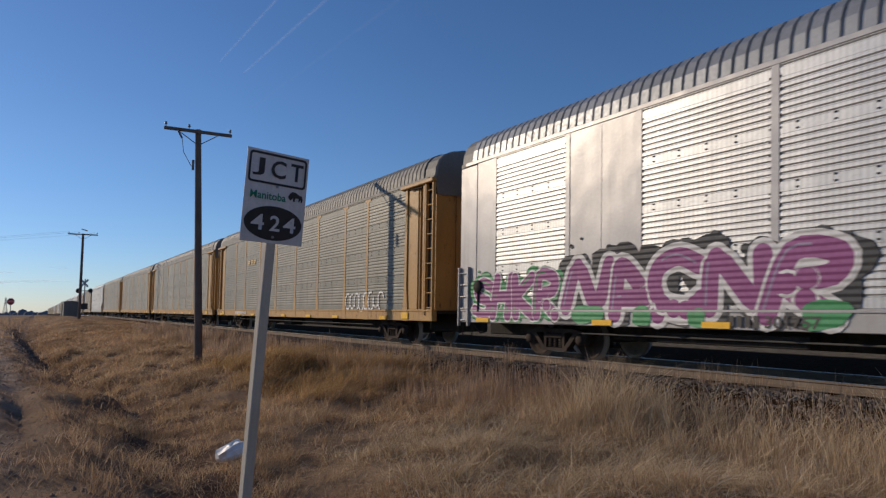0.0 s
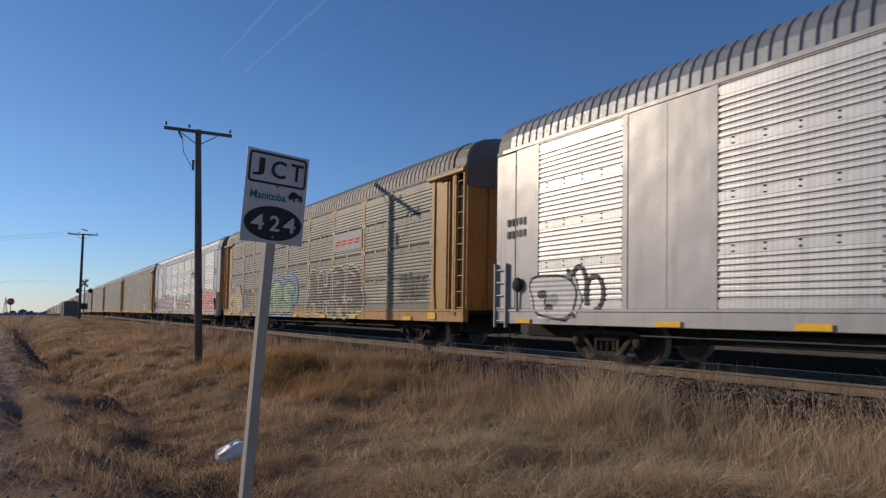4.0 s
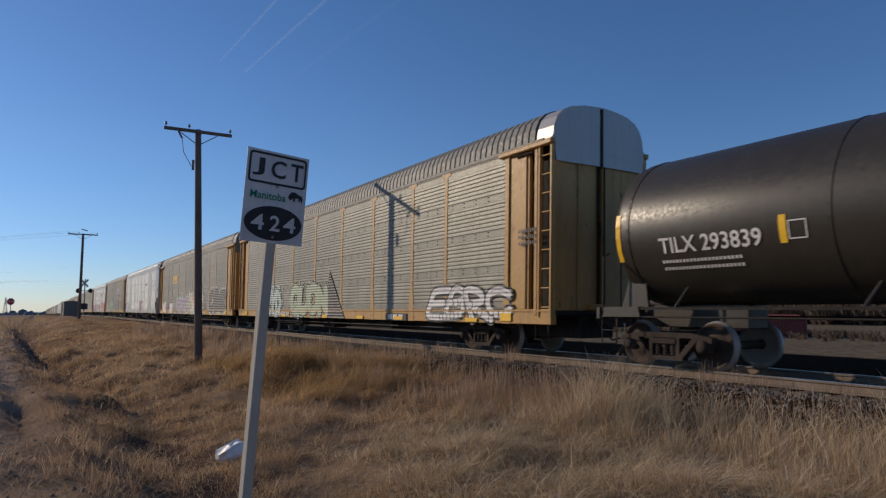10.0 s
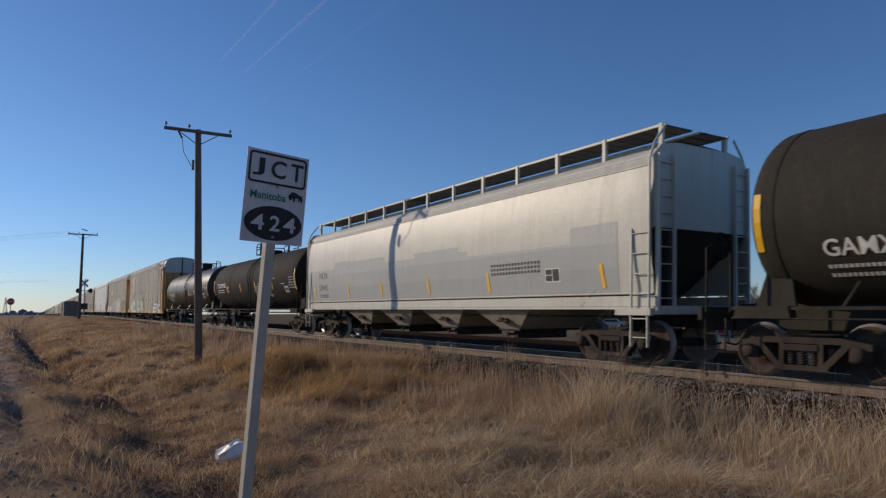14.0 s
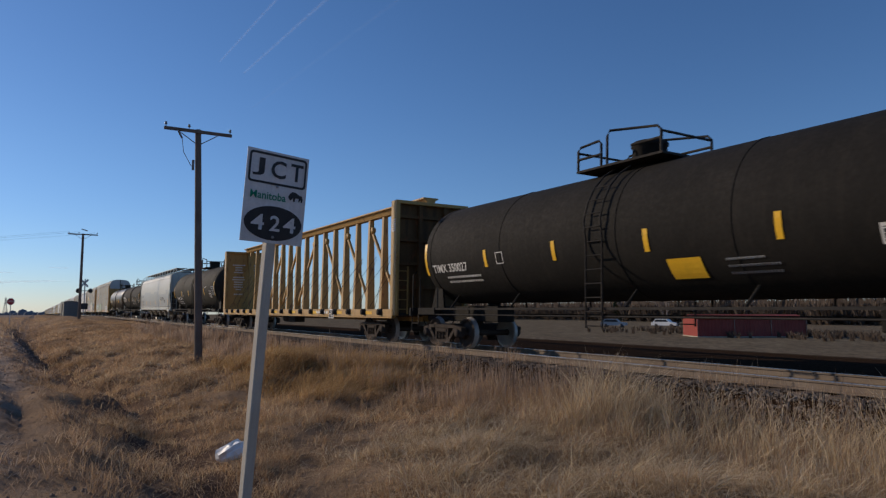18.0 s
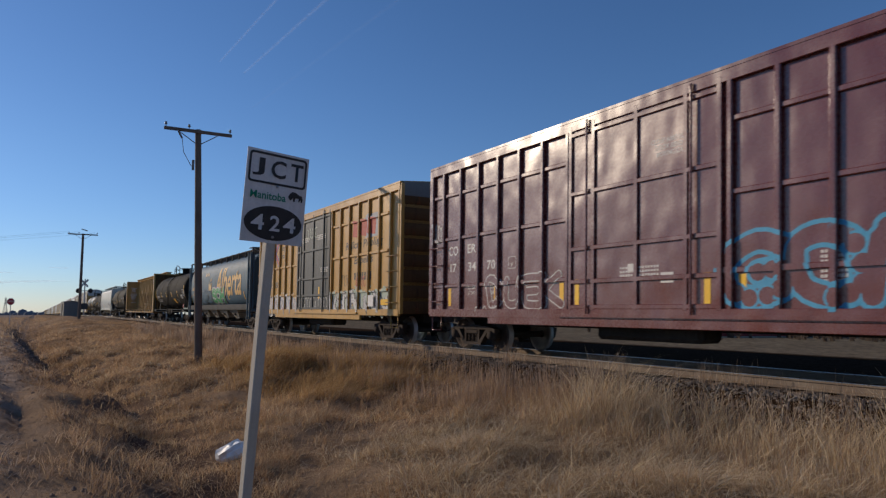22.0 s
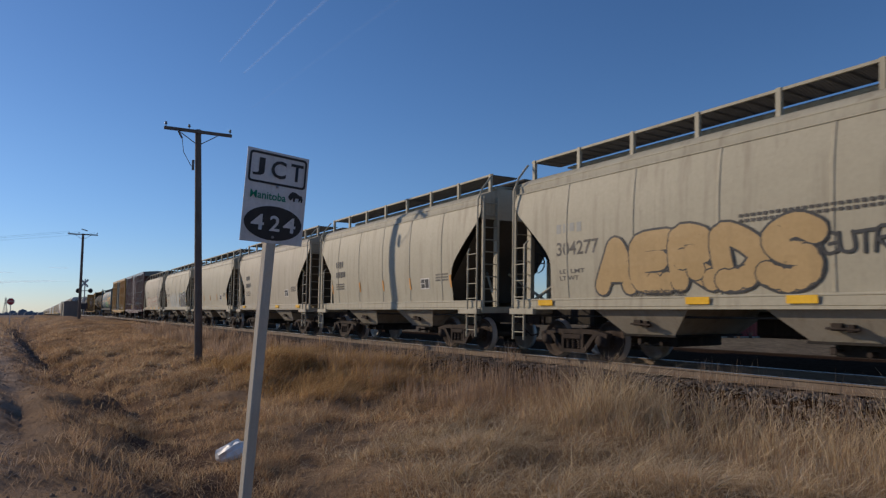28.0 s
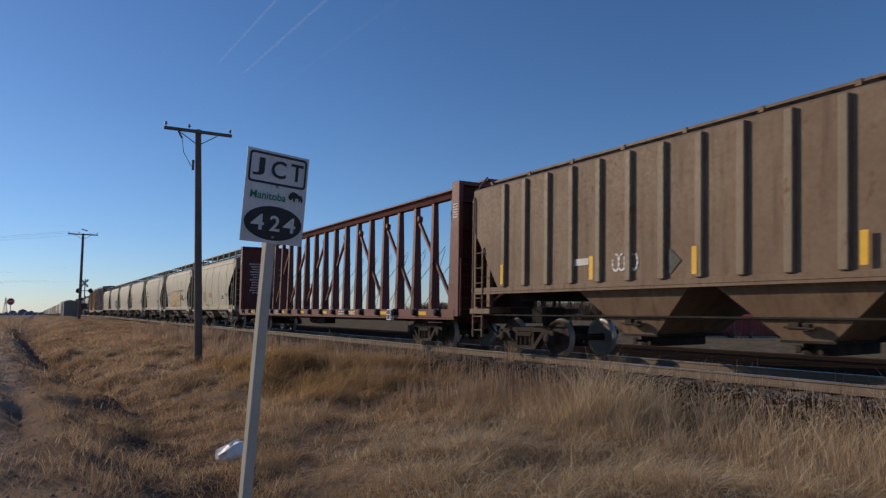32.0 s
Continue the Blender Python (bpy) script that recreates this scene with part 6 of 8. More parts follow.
emblem(c_a2, 4.35, 6.7, 3.6, 3.85, [S_VERM, F_GREY], n=4, slant=0.16, ground=True)
part("number_panel", Mesh().box(-8.37, -5.98, -1.606, -1.602, 0.79, 1.01), M_BLACK, c_a2, "black number panel")
text_at("TTGX", -8.3, -7.55, 0.82, 0.98, -1.6075, M_LETTER, c_a2, "white painted letters"), text_at("160162", -7.0, -6.04, 0.82, 0.98, -1.6075, M_LETTER, c_a2, "white painted number")
cart = Mesh()
for k, (cx, cz, rx, rz) in enumerate(((-10.35, 1.55, 0.85, 1.0), (-10.9, 1.2, 0.5, 0.45), (-10.2, 2.25, 0.4, 0.35))):
    pb = blob(random.Random(900 + k), cx, cz, rx, rz)
    pb = [(a, max(b, 0.86)) for a, b in pb]
    cart.add([(a, -1.592 - 0.0006 * k, b) for a, b in pb], [tuple(range(len(pb)))], 0)
    stroke(cart, pb + pb[:1], 0.04, -1.5945 - 0.0006 * k, 1)
part("graffiti", cart, [surface("spray_tan", (0.36, 0.27, 0.16), dirtiness=0.2, rough=0.6), S_DARK], c_a2, "tan painted blob outlined in black")
scrawl(c_a2, 150, -8.8, -7.4, 1.25, 2.2, S_DARK, n=5, w=0.03)
scrawl(c_a3, 108, -11.7, -9.8, 0.9, 2.1, S_DARK, n=4, w=0.09)
G(c_a3, 109, -12.0, -10.6, 0.9, 1.9, 1, [S_WHITE, S_DARK, S_WHITE, S_GREY])
scrawl(c_a3, 110, 0.3, 3.2, 0.9, 2.2, S_PINK, n=12, w=0.09)
emblem(c_a3, 4.4, 6.8, 3.75, 3.9, [S_RED], n=1, slant=0.2)
marks(c_a3, 9.2, 3.7, 2.2, 0.32, 9, -1.585, 9, M_STEEL)
marks(c_a3, -13.1, 3.4, 0.8, 0.2, 5, -1.572, 10, M_DARKLETTER, 2), marks(c_a3, 12.9, 3.2, 0.4, 0.25, 2, -1.572, 12, M_DARKLETTER)
piece(c_a4, 111, "WE", -11.95, -10.2, 0.80, 1.95, [S_WHITE, S_DARK, S_WHITE, S_WHITE], w=0.55, edge=0.045, label="white graffiti outlined in black")
scrawl(c_a4, 151, -10.1, -9.6, 1.35, 1.85, S_WHITE, n=2, w=0.06)
G(c_a4, 112, -8.2, -6.7, 0.78, 1.85, 1, [S_PINK, S_DARK, S_WHITE, S_WHITE], label="white painted blob outlined in black")
scrawl(c_a4, 152, -9.3, -8.4, 1.2, 1.6, S_PINK, n=4, w=0.08), scrawl(c_a4, 153, -6.4, -5.7, 1.1, 1.8, S_WHITE, n=5, w=0.035)
piece(c_a4, 113, "NOTC", -4.6, 0.2, 0.84, 2.2, [S_AQUA, S_GREY, S_LILAC, S_GREY], w=0.46, edge=0.06, cloud=0.2, wild=0.14, label="blue-lilac graffiti on a pale green cloud")
piece(c_a4, 114, "YASEP", 0.45, 5.3, 0.8, 2.6, [S_AQUA, S_MINTD, S_SAND, S_WHITE], w=0.46, edge=0.075, cloud=0.3, wild=0.12, label="cream graffiti edged in green on a pale green cloud")
piece(c_a4, 115, "CBE", 7.2, 11.7, 0.82, 2.6, [S_DARK, S_WHITE, S_DARK, S_DARK], w=0.62, edge=0.05, shine=False, label="black graffiti outlined in white")
for word, xa, xb, za in (("AVGL", 5.35, 6.15, 1.75), ("ABNO", 5.35, 6.2, 1.42), ("HSUR", 5.3, 6.25, 1.1)):
    piece(c_a4, 600, word, xa, xb, za, za + 0.28, [S_WHITE, S_WHITE, S_WHITE, S_WHITE], w=0.14, edge=0.006, shine=False, label="small white hand-sprayed tag")
emblem(c_a4, -6.9, -4.6, 3.55, 4.05, [M_REFL], n=3, slant=0.05, under=True)
marks(c_a4, 5.23, 1.0, 0.96, 0.17, 3, -1.606, 13, M_LETTER), part("number_panel", Mesh().box(-6.75, -4.5, -1.606, -1.602, 0.79, 1.01), M_BLACK, c_a4, "black number panel"), text_at("TTGX", -6.65, -5.95, 0.82, 0.98, -1.6075, M_LETTER, c_a4, "white painted letters"), marks(c_a4, -5.5, 0.98, 0.95, 0.16, 6, -1.6075, 14, M_LETTER)
piece(c_a5, 117, "RERYD", -9.8, -6.0, 0.8, 2.2, [S_AQUA, S_DARK, S_AQUA, S_WHITE], w=0.42, edge=0.06, cloud=0.16, label="pale aqua graffiti outlined in dark grey")
piece(c_a5, 118, "QUON", -4.5, 0.0, 0.82, 2.3, [S_MINT, S_DARK, S_MINT, S_MINT], w=0.48, edge=0.07, cloud=0.12, shine=False, label="pale green bubble graffiti with a dark wedge")
part("graffiti", Mesh().add([(0.1, -1.6, 0.82), (1.8, -1.6, 0.82), (0.15, -1.6, 2.75)], [(0, 1, 2)]), S_DARK, c_a5, "dark painted wedge")
piece(c_a5, 119, "EBRC", 8.1, 12.1, 0.8, 2.1, [S_PINK, S_DARK, S_WHITE, S_LILAC], w=0.24, edge=0.07, wild=0.3, label="white graffiti outlined in grey and lilac")
part("emblem_panel", Mesh().box(5.3, 6.75, -1.606, -1.602, 0.80, 1.03), M_BLACK, c_a5, "dark plate")
emblem(c_a5, 5.45, 6.6, 0.84, 0.99, [M_LETTER], y=-1.6065, n=3, slant=0.0)
marks(c_a5, -7.0, 1.05, 2.4, 0.2, 10, -1.606, 15, M_LETTER), marks(c_a5, 12.4, 3.1, 0.7, 0.1, 8, -1.59, 16, M_DARKLETTER, 3)
up = part("emblem_panel", Mesh().box(-9.12, -7.22, -1.588, -1.575, 3.15, 5.05, c=0.003), M_YEL, c_a5, "plain yellow panel")
sh = [(-0.62, 0.95), (-0.3, 1.08), (0, 1.0), (0.3, 1.08), (0.62, 0.95), (0.6, 0.2), (0.66, -0.1), (0.6, -0.5), (0.3, -0.82), (0, -1.0), (-0.3, -0.82), (-0.6, -0.5), (-0.66, -0.1), (-0.6, 0.2)]
part("shield", Mesh().add([(-8.17 + a * 1.08, -1.591, 4.15 + b * 0.82) for a, b in sh], [tuple(range(14))]), M_WHITE, up, "white shield")
part("shield_top", Mesh().add([(-8.17 + a, -1.594, 4.15 + b * 0.8) for a, b in [(-0.62, 0.95), (-0.3, 1.06), (0, 1.0), (0.3, 1.06), (0.62, 0.95), (0.6, 0.2), (-0.6, 0.2)]], [tuple(range(7))]), S_BLUE, up, "blue shield head")
for i in range(6):
    part("stripe", Mesh().box(-8.76 + i * 0.212, -8.65 + i * 0.212, -1.596, -1.593, 4.15 - (0.46, 0.60, 0.72, 0.72, 0.60, 0.46)[i], 4.28), S_RED, up, "red shield stripe")
part("marking", bars(-8.6, 4.84, 0.86, 0.17, 5, -1.597, random.Random(1)), M_WHITE, up), part("marking", bars(-8.65, 4.6, 0.98, 0.17, 7, -1.597, random.Random(2)), M_WHITE, up)
scrawl(c_a0, 120, 7.2, 10.4, 1.1, 1.8, S_WHITE, n=8, w=0.08)
emblem(c_a0, -6.6, -5.0, 3.6, 3.9, [S_GOLD], n=3)
marks(c_a0, -9.0, 1.05, 2.4, 0.18, 10, -1.606, 17, M_LETTER)


def on_barrel(ob, k=1.56, h=1.62, zc=2.83):
    """Bends flat lettering round the barrel of the grain hopper."""
    for v in ob.data.vertices:
        w = ob.matrix_basis @ v.co
        s = max(-0.98, min(0.98, (w.z - zc) / h))
        w.y = -k * (1 - abs(s) ** 3) ** (1 / 3) - 0.006
        v.co = ob.matrix_basis.inverted() @ w
    return ob


def subdivided(ob, cuts=3):
    bm = bmesh.new()
    bm.from_mesh(ob.data)
    bmesh.ops.triangulate(bm, faces=bm.faces[:])
    for i in range(cuts):
        bmesh.ops.subdivide_edges(bm, edges=[e for e in bm.edges if e.calc_length() > 0.16], cuts=1)
        bmesh.ops.triangulate(bm, faces=bm.faces[:])
    bm.to_mesh(ob.data)
    bm.free()
    return ob


big = text_at("Alberta", 0.35, 6.62, 2.0, 3.8, -1.5, M_GOLD, g1, "large gold lettering", 0.25)
on_barrel(subdivided(big))
on_barrel(subdivided(lettering("Airdrie", 0.42, M_GOLD, g1, side_on(-2.5, 0, 3.55), depth=0.0), 2))
for text, xa, xb, za, zb_ in (("ALNX", -7.36, -6.3, 2.55, 2.84), ("396335", -6.17, -4.58, 2.55, 2.84)):
    on_barrel(subdivided(text_at(text, xa, xb, za, zb_, -1.5, M_GOLD, g1, "gold painted marks"), 1))
for r, (x, z, w, h, n) in enumerate(((-7.1, 2.35, 2.0, 0.055, 22), (-7.1, 2.22, 1.8, 0.055, 20))):
    on_barrel(part("marking", bars(x, z, w, h, n, -1.5, random.Random(60 + r)), M_GOLD, g1, "gold painted marks"))
on_barrel(scrawl(g1, 170, -7.05, -5.4, 3.1, 3.5, M_GOLD, n=8, w=0.05)), on_barrel(scrawl(g1, 171, -6.8, -4.5, 3.45, 3.8, M_GOLD, n=10, w=0.04))
flower = part("emblem", Mesh().add([(-1.9, -1.5, 2.3), (-1.1, -1.5, 2.3), (-1.1, -1.5, 3.0), (-1.5, -1.5, 2.75), (-1.9, -1.5, 3.05)], [(0, 1, 2, 3, 4)]).add([(-1.6, -1.5, 3.05), (-1.4, -1.5, 3.0), (-1.45, -1.5, 3.2)], [(0, 1, 2)]).add([(-1.3, -1.5, 3.1), (-1.12, -1.5, 3.05), (-1.15, -1.5, 3.3)], [(0, 1, 2)]), M_GOLD, g1, "gold crown-like emblem")
on_barrel(subdivided(flower, 2))
for obs in (piece(g1, 121, "SEMON", -4.8, -1.0, 1.5, 2.5, [F_GREY, F_GREY, M_BLUE, M_BLUE], w=0.5, edge=0.025, shine=False, label="pale outlined hollow graffiti"),
            piece(g1, 122, "SCH", -0.9, 2.4, 1.5, 2.6, [S_LILAC, F_WHITE, spray("flat_spray_green", (0.05, 0.30, 0.10), 0.0), F_WHITE], w=0.42, edge=0.08, cloud=0.16, label="green and white graffiti")):
    for ob in obs:
        subdivided(ob, 2)
        for v in ob.data.vertices:
            v.co.y = -1.56 * (1 - min(0.96, abs(v.co.z - 2.83) / 1.62) ** 3) ** (1 / 3) + 5 * (v.co.y + 1.585) - 0.012
for x in (-7.9, -4.2, -1.2, 3.2, 6.9):
    on_barrel(part("reflector", Mesh().sheet([[(x, -1.5, z), (x + 0.1, -1.5, z)] for z in (1.75, 1.9, 2.05, 2.2)]), M_REFL, g1, "yellow reflective strip"))

# yellow boxcar: crossed bars, slogan, marks
def on_side(car, *rows):
    for text, x0, x1, z0, z1, mat, slant in rows:
        drape(text_at(text, x0, x1, z0, z1, -1.573, mat, car, "painted lettering", slant), car)


for w, m, d in ((0.30, F_BLUE, 0.0), (0.16, F_RED, -0.002)):
    for up_ in (1, -1):
        ms = Mesh()
        stroke(ms, [(-6.17, 3.94 + 0.62 * up_), (-5.69, 3.94 + 0.16 * up_), (-5.49, 3.94), (-5.29, 3.94 - 0.16 * up_), (-4.81, 3.94 - 0.62 * up_)], w, -1.573 + d - 0.0005 * up_, 0)
        drape(part("emblem", ms, m, b1, "red bars edged in blue, crossed"), b1)
on_side(b1, ("FB", -7.0, -6.46, 2.68, 2.97, M_DARKLETTER, 0.2), ("OX", -6.15, -5.65, 2.70, 2.97, M_DARKLETTER, 0.2), ("50", -6.97, -6.46, 2.18, 2.49, M_DARKLETTER, 0.2), ("45", -6.15, -5.67, 2.19, 2.50, M_DARKLETTER, 0.2), ("88", -5.32, -4.76, 2.21, 2.50, M_DARKLETTER, 0.2),
        ("next", -7.06, -6.54, 3.90, 4.12, M_DARKLETTER, 0.2), ("load", -7.03, -6.46, 3.62, 3.88, M_DARKLETTER, 0.2), ("any", -4.43, -3.95, 3.92, 4.18, M_DARKLETTER, 0.2), ("road", -4.45, -3.85, 3.62, 3.88, M_DARKLETTER, 0.2),
        ("Railcar Pooling", 3.40, 6.56, 3.34, 3.72, M_DARKLETTER, 0.2), ("Experts", 4.22, 5.83, 2.76, 3.13, M_DARKLETTER, 0.2))
drape(part("marking", bars(4.22, 2.52, 1.55, 0.32, 7, -1.5715, random.Random(72)), M_DARKLETTER, b1, "dark painted marks"), b1)
drape(part("emblem_panel", Mesh().sheet([[(5.15, -1.573, 3.75), (6.3, -1.573, 3.75)], [(5.15, -1.573, 4.6), (6.3, -1.573, 4.6)]]), F_GREY, b1, "pale painted patch"), b1)
ms = Mesh()
for x in (4.05, 4.78, 5.52):
    stroke(ms, [(x + 0.2, 3.86), (x + 0.24, 4.15), (x + 0.28, 4.46)], 0.5, -1.574, 0)
drape(part("emblem", ms, F_RED, b1, "plain red bars of an emblem"), b1)
drape(G(b1, 123, -7.3, -2.1, 0.86, 1.85, 8, [F_WHITE, F_GREY, F_WHITE, F_RED], y=-1.573, spike=0.1, label="whitewashed patch with tangled tags"), b1)
drape(G(b1, 124, 2.1, 7.0, 0.95, 1.9, 8, [F_MINT, F_DARK, F_WHITE, F_GREY], y=-1.573, spike=0.1, label="pale tangled graffiti outlined in black"), b1)
drape(scrawl(b1, 140, 3.0, 3.8, 2.0, 2.5, F_DARK, y=-1.573, n=5, w=0.02), b1), drape(scrawl(b1, 141, 4.4, 5.2, 1.95, 2.4, F_RED, y=-1.573, n=6, w=0.03), b1)
scrawl(b1, 125, -1.6, 1.7, 1.15, 1.7, F_WHITE, y=-1.5225, n=10, w=0.03), scrawl(b1, 126, -0.9, 0.4, 4.2, 4.7, F_MINT, y=-1.5225, n=5, w=0.03)
for x, z, w in ((-1.5, 4.3, 0.9), (0.4, 4.3, 1.0), (0.9, 2.9, 0.8), (-1.7, 2.6, 0.3)):
    marks(b1, x, z, w, 0.05, 12, -1.5215, 77, M_LETTER, 3)
reflector(b1, 0.75, 1.6, 0.13, 0.5, -1.5225)
for x in (-2.4, 4.09):
    drape(part("reflector", Mesh().sheet([[(x - 0.06, -1.576, 1.28), (x + 0.06, -1.576, 1.28)], [(x - 0.06, -1.576, 1.75), (x + 0.06, -1.576, 1.75)]]), M_REFL, b1, "yellow reflective strip"), b1)
part("notice", Mesh().box(6.6, 7.15, -1.5295, -1.5265, 1.3, 1.5), M_REFL, b1, "yellow notice plate"), part("data_plate", Mesh().box(5.65, 6.1, -1.5675, -1.5645, 1.26, 1.66), M_LETTER, b1, "white data plate")
# red boxcar
on_side(b2, ("CO", -7.02, -6.54, 2.68, 2.95, M_LETTER, 0), ("ER", -6.06, -5.65, 2.70, 2.95, M_LETTER, 0), ("17", -6.93, -6.62, 2.21, 2.45, M_LETTER, 0), ("34", -6.02, -5.64, 2.20, 2.45, M_LETTER, 0), ("70", -5.13, -4.76, 2.20, 2.45, M_LETTER, 0),
        ("LD LMT", -6.02, -5.58, 1.70, 1.79, M_LETTER, 0), ("LT WT", -6.02, -5.66, 1.55, 1.64, M_LETTER, 0), ("213300", -5.22, -4.77, 1.70, 1.79, M_LETTER, 0), ("2700", -5.06, -4.77, 1.55, 1.64, M_LETTER, 0), ("F", -4.08, -4.0, 2.22, 2.32, M_LETTER, 0))
fr = Mesh()
for p, q in (((-4.19, 2.18), (-3.9, 2.18)), ((-3.9, 2.18), (-3.9, 2.47)), ((-3.9, 2.47), (-4.19, 2.47)), ((-4.19, 2.47), (-4.19, 2.18))):
    stroke(fr, [p, q], 0.014, -1.4725, 0)
part("marking", fr, M_LETTER, b2, "thin white square outline")
for text, z in (("CLOSE AND LOCK", 4.33), ("DOOR BEFORE", 4.20), ("MOVING CAR", 4.07)):
    text_at(text, 0.86 - 0.034 * len(text), 0.86 + 0.034 * len(text), z, z + 0.1, -1.5225, M_LETTER, b2, "white painted warning")
marks(b2, 3.6, 2.05, 0.6, 0.05, 10, -1.4715, 75, M_LETTER, 9), marks(b2, 5.3, 2.1, 0.6, 0.05, 10, -1.4715, 78, M_LETTER, 6), marks(b2, -0.4, 2.0, 1.0, 0.05, 14, -1.5215, 79, M_LETTER, 3)
part("placard", Mesh().box(0.62, 0.92, -1.526, -1.5225, 1.65, 1.85).box(-0.2, 0.0, -1.526, -1.5225, 1.9, 2.06), M_LETTER, b2, "white door placards")
for ob in piece(b2, 127, "DUEK", -5.1, -2.2, 1.17, 2.05, [F_WHITE, F_WHITE, M_BOXR, M_BOXR], y=-1.573, w=0.3, edge=0.03, shine=False, label="white outlined hollow graffiti"):
    drape(ob, b2)
drape(scrawl(b2, 142, -5.65, -5.16, 1.03, 1.25, F_WHITE, y=-1.573, n=4, w=0.03), b2), drape(scrawl(b2, 143, -7.9, -7.35, 3.05, 3.7, F_WHITE, y=-1.573, n=6, w=0.03), b2)
for ob in piece(b2, 128, "GONZ", 1.9, 6.6, 1.17, 2.5, [F_CYAN, F_CYAN, M_BOXR, M_BOXR], y=-1.573, w=0.36, edge=0.075, shine=False, label="cyan outlined hollow graffiti"):
    drape(ob, b2)
drape(scrawl(b2, 144, 6.2, 7.4, 2.35, 3.3, F_CYAN, y=-1.573, n=7, w=0.04), b2)
for x in (-6.95, -4.72, -2.2, 2.3, 4.75, 7.0):
    drape(part("reflector", Mesh().sheet([[(x - 0.07, -1.576, 1.25), (x + 0.07, -1.576, 1.25)], [(x - 0.07, -1.576, 1.75), (x + 0.07, -1.576, 1.75)]]), M_REFL, b2, "yellow reflective strip"), b2)
for x in (-1.65, 1.65):
    reflector(b2, x, 1.25, 0.13, 0.55, -1.5225)
H2, H3, H4, H5, H6, H7, H8 = hs
for h, c, head, num, small in ((H2, (-3.53, -2.66, 2.78, 3.03), "CEFX", (-3.53, -2.25, 2.28, 2.54, "81912"), ()), (H3, (-4.08, -3.31, 2.78, 3.07), "CITX", (-4.07, -2.82, 2.30, 2.57, "800308"), (("LD LMT 232380", -4.01, -3.13, 1.88), ("LT WT   53700", -4.0, -3.10, 1.70))),
                              (H4, (-4.35, -3.68, 2.64, 2.92), "TILX", (-4.3, -3.37, 2.16, 2.44, "32909"), (("LD LMT 234300", -4.29, -3.43, 1.90), ("LT WT   53000", -4.29, -3.43, 1.74))), (H8, (-4.2, -3.34, 2.85, 3.13), "CEFX", (-4.2, -2.91, 2.36, 2.67, "304252"), (("LD LMT 228000", -4.14, -3.24, 1.95), ("LT WT   58000", -4.14, -3.24, 1.80))),
                              (H7, (-4.18, -3.31, 2.84, 3.07), "", (-4.18, -2.87, 2.35, 2.66, "304277"), (("LD LMT", -4.1, -3.3, 1.95), ("LT WT", -4.1, -3.5, 1.80)))):
    if head:
        text_at(head, *c, -1.5225, M_DARKLETTER, h, "dark painted lettering")
    else:
        marks(h, c[0], c[3], c[1] - c[0], 0.23, 4, -1.521, 30, S_FADE)
    text_at(num[4], *num[:4], -1.5225, M_DARKLETTER, h, "dark painted number")
    for text, x0, x1, z in small:
        text_at(text, x0, x1, z, z + 0.095, -1.5225, M_DARKLETTER, h, "small painted writing")
text_at("P", -3.98, -3.80, 2.54, 2.80, -1.5225, F_BLUE, H2, "blue painted letter")
for h in (H7, H8):
    text_at("ARI THROUGH SILL", -1.93, -0.73, 1.40, 1.52, -1.5525, M_DARKLETTER, h, "writing on the sill")
    marks(h, -0.95, 2.28, 0.95, 0.034, 18, -1.521, 33, F_ROSE, 6, "red printed lines")
text_at("NOKL", -8.79, -8.35, 0.94, 1.10, -1.4625, M_LETTER, cb2, "white painted letters"), text_at("734", -7.75, -7.4, 0.94, 1.10, -1.4625, M_LETTER, cb2, "white painted number"), text_at("053", -6.6, -6.25, 0.94, 1.10, -1.4625, M_LETTER, cb2, "white painted number")
text_at("LD LMT 223800", -5.0, -3.9, 1.03, 1.11, -1.4625, M_LETTER, cb2, "small white writing"), text_at("LT WT   62200", -5.0, -3.9, 0.92, 1.0, -1.4625, M_LETTER, cb2, "small white writing")
text_at("JACK", -9.85, -9.59, 1.01, 1.08, -1.4625, M_LETTER, cb2, "white painted letters")
F_PALE, F_ORANGE, F_AQUA = spray("flat_spray_pale_beige", (0.46, 0.41, 0.32), 0.0), spray("flat_spray_orange", (0.44, 0.30, 0.13), 0.0), faded("flat_spray_aqua", (0.31, 0.33, 0.31), (0.40, 0.40, 0.35), 1.5, 0.0)
piece(H2, 130, "SMTZ", -3.2, 3.4, 1.28, 2.5, [F_ROSE, F_ROSE, F_PALE, F_PALE], y=-1.535, w=0.4, edge=0.035, wild=0.2, label="pale graffiti outlined in red")
piece(H2, 131, "BSCZ", 0.6, 4.6, 2.3, 3.15, [F_DARK, F_DARK, M_HOPB, M_HOPB], y=-1.53, w=0.5, edge=0.018, shine=False, label="dark outlined hollow graffiti")
scrawl(H2, 132, -5.0, -3.9, 2.5, 3.2, S_GREY, y=-1.53, n=4)
piece(H3, 133, "BZ", 2.2, 4.3, 1.25, 2.6, [F_ORANGE, F_MINT, F_DARK, F_GREY], y=-1.535, w=0.62, edge=0.07, cloud=0.1, label="black graffiti edged in yellow-green")
piece(H3, 134, "BEBLE", -2.5, 1.7, 1.3, 2.5, [F_AQUA, M_HOPG, F_AQUA, F_AQUA], y=-1.535, w=0.46, edge=0.04, cloud=0.10, label="faded pale blue-grey graffiti")
piece(H7, 135, "AERDS", -2.9, 1.7, 1.40, 2.7, [F_ORANGE, F_DARK, F_ORANGE, F_ORANGE], y=-1.535, w=0.48, edge=0.045, shine=False, label="orange bubble graffiti outlined in black")
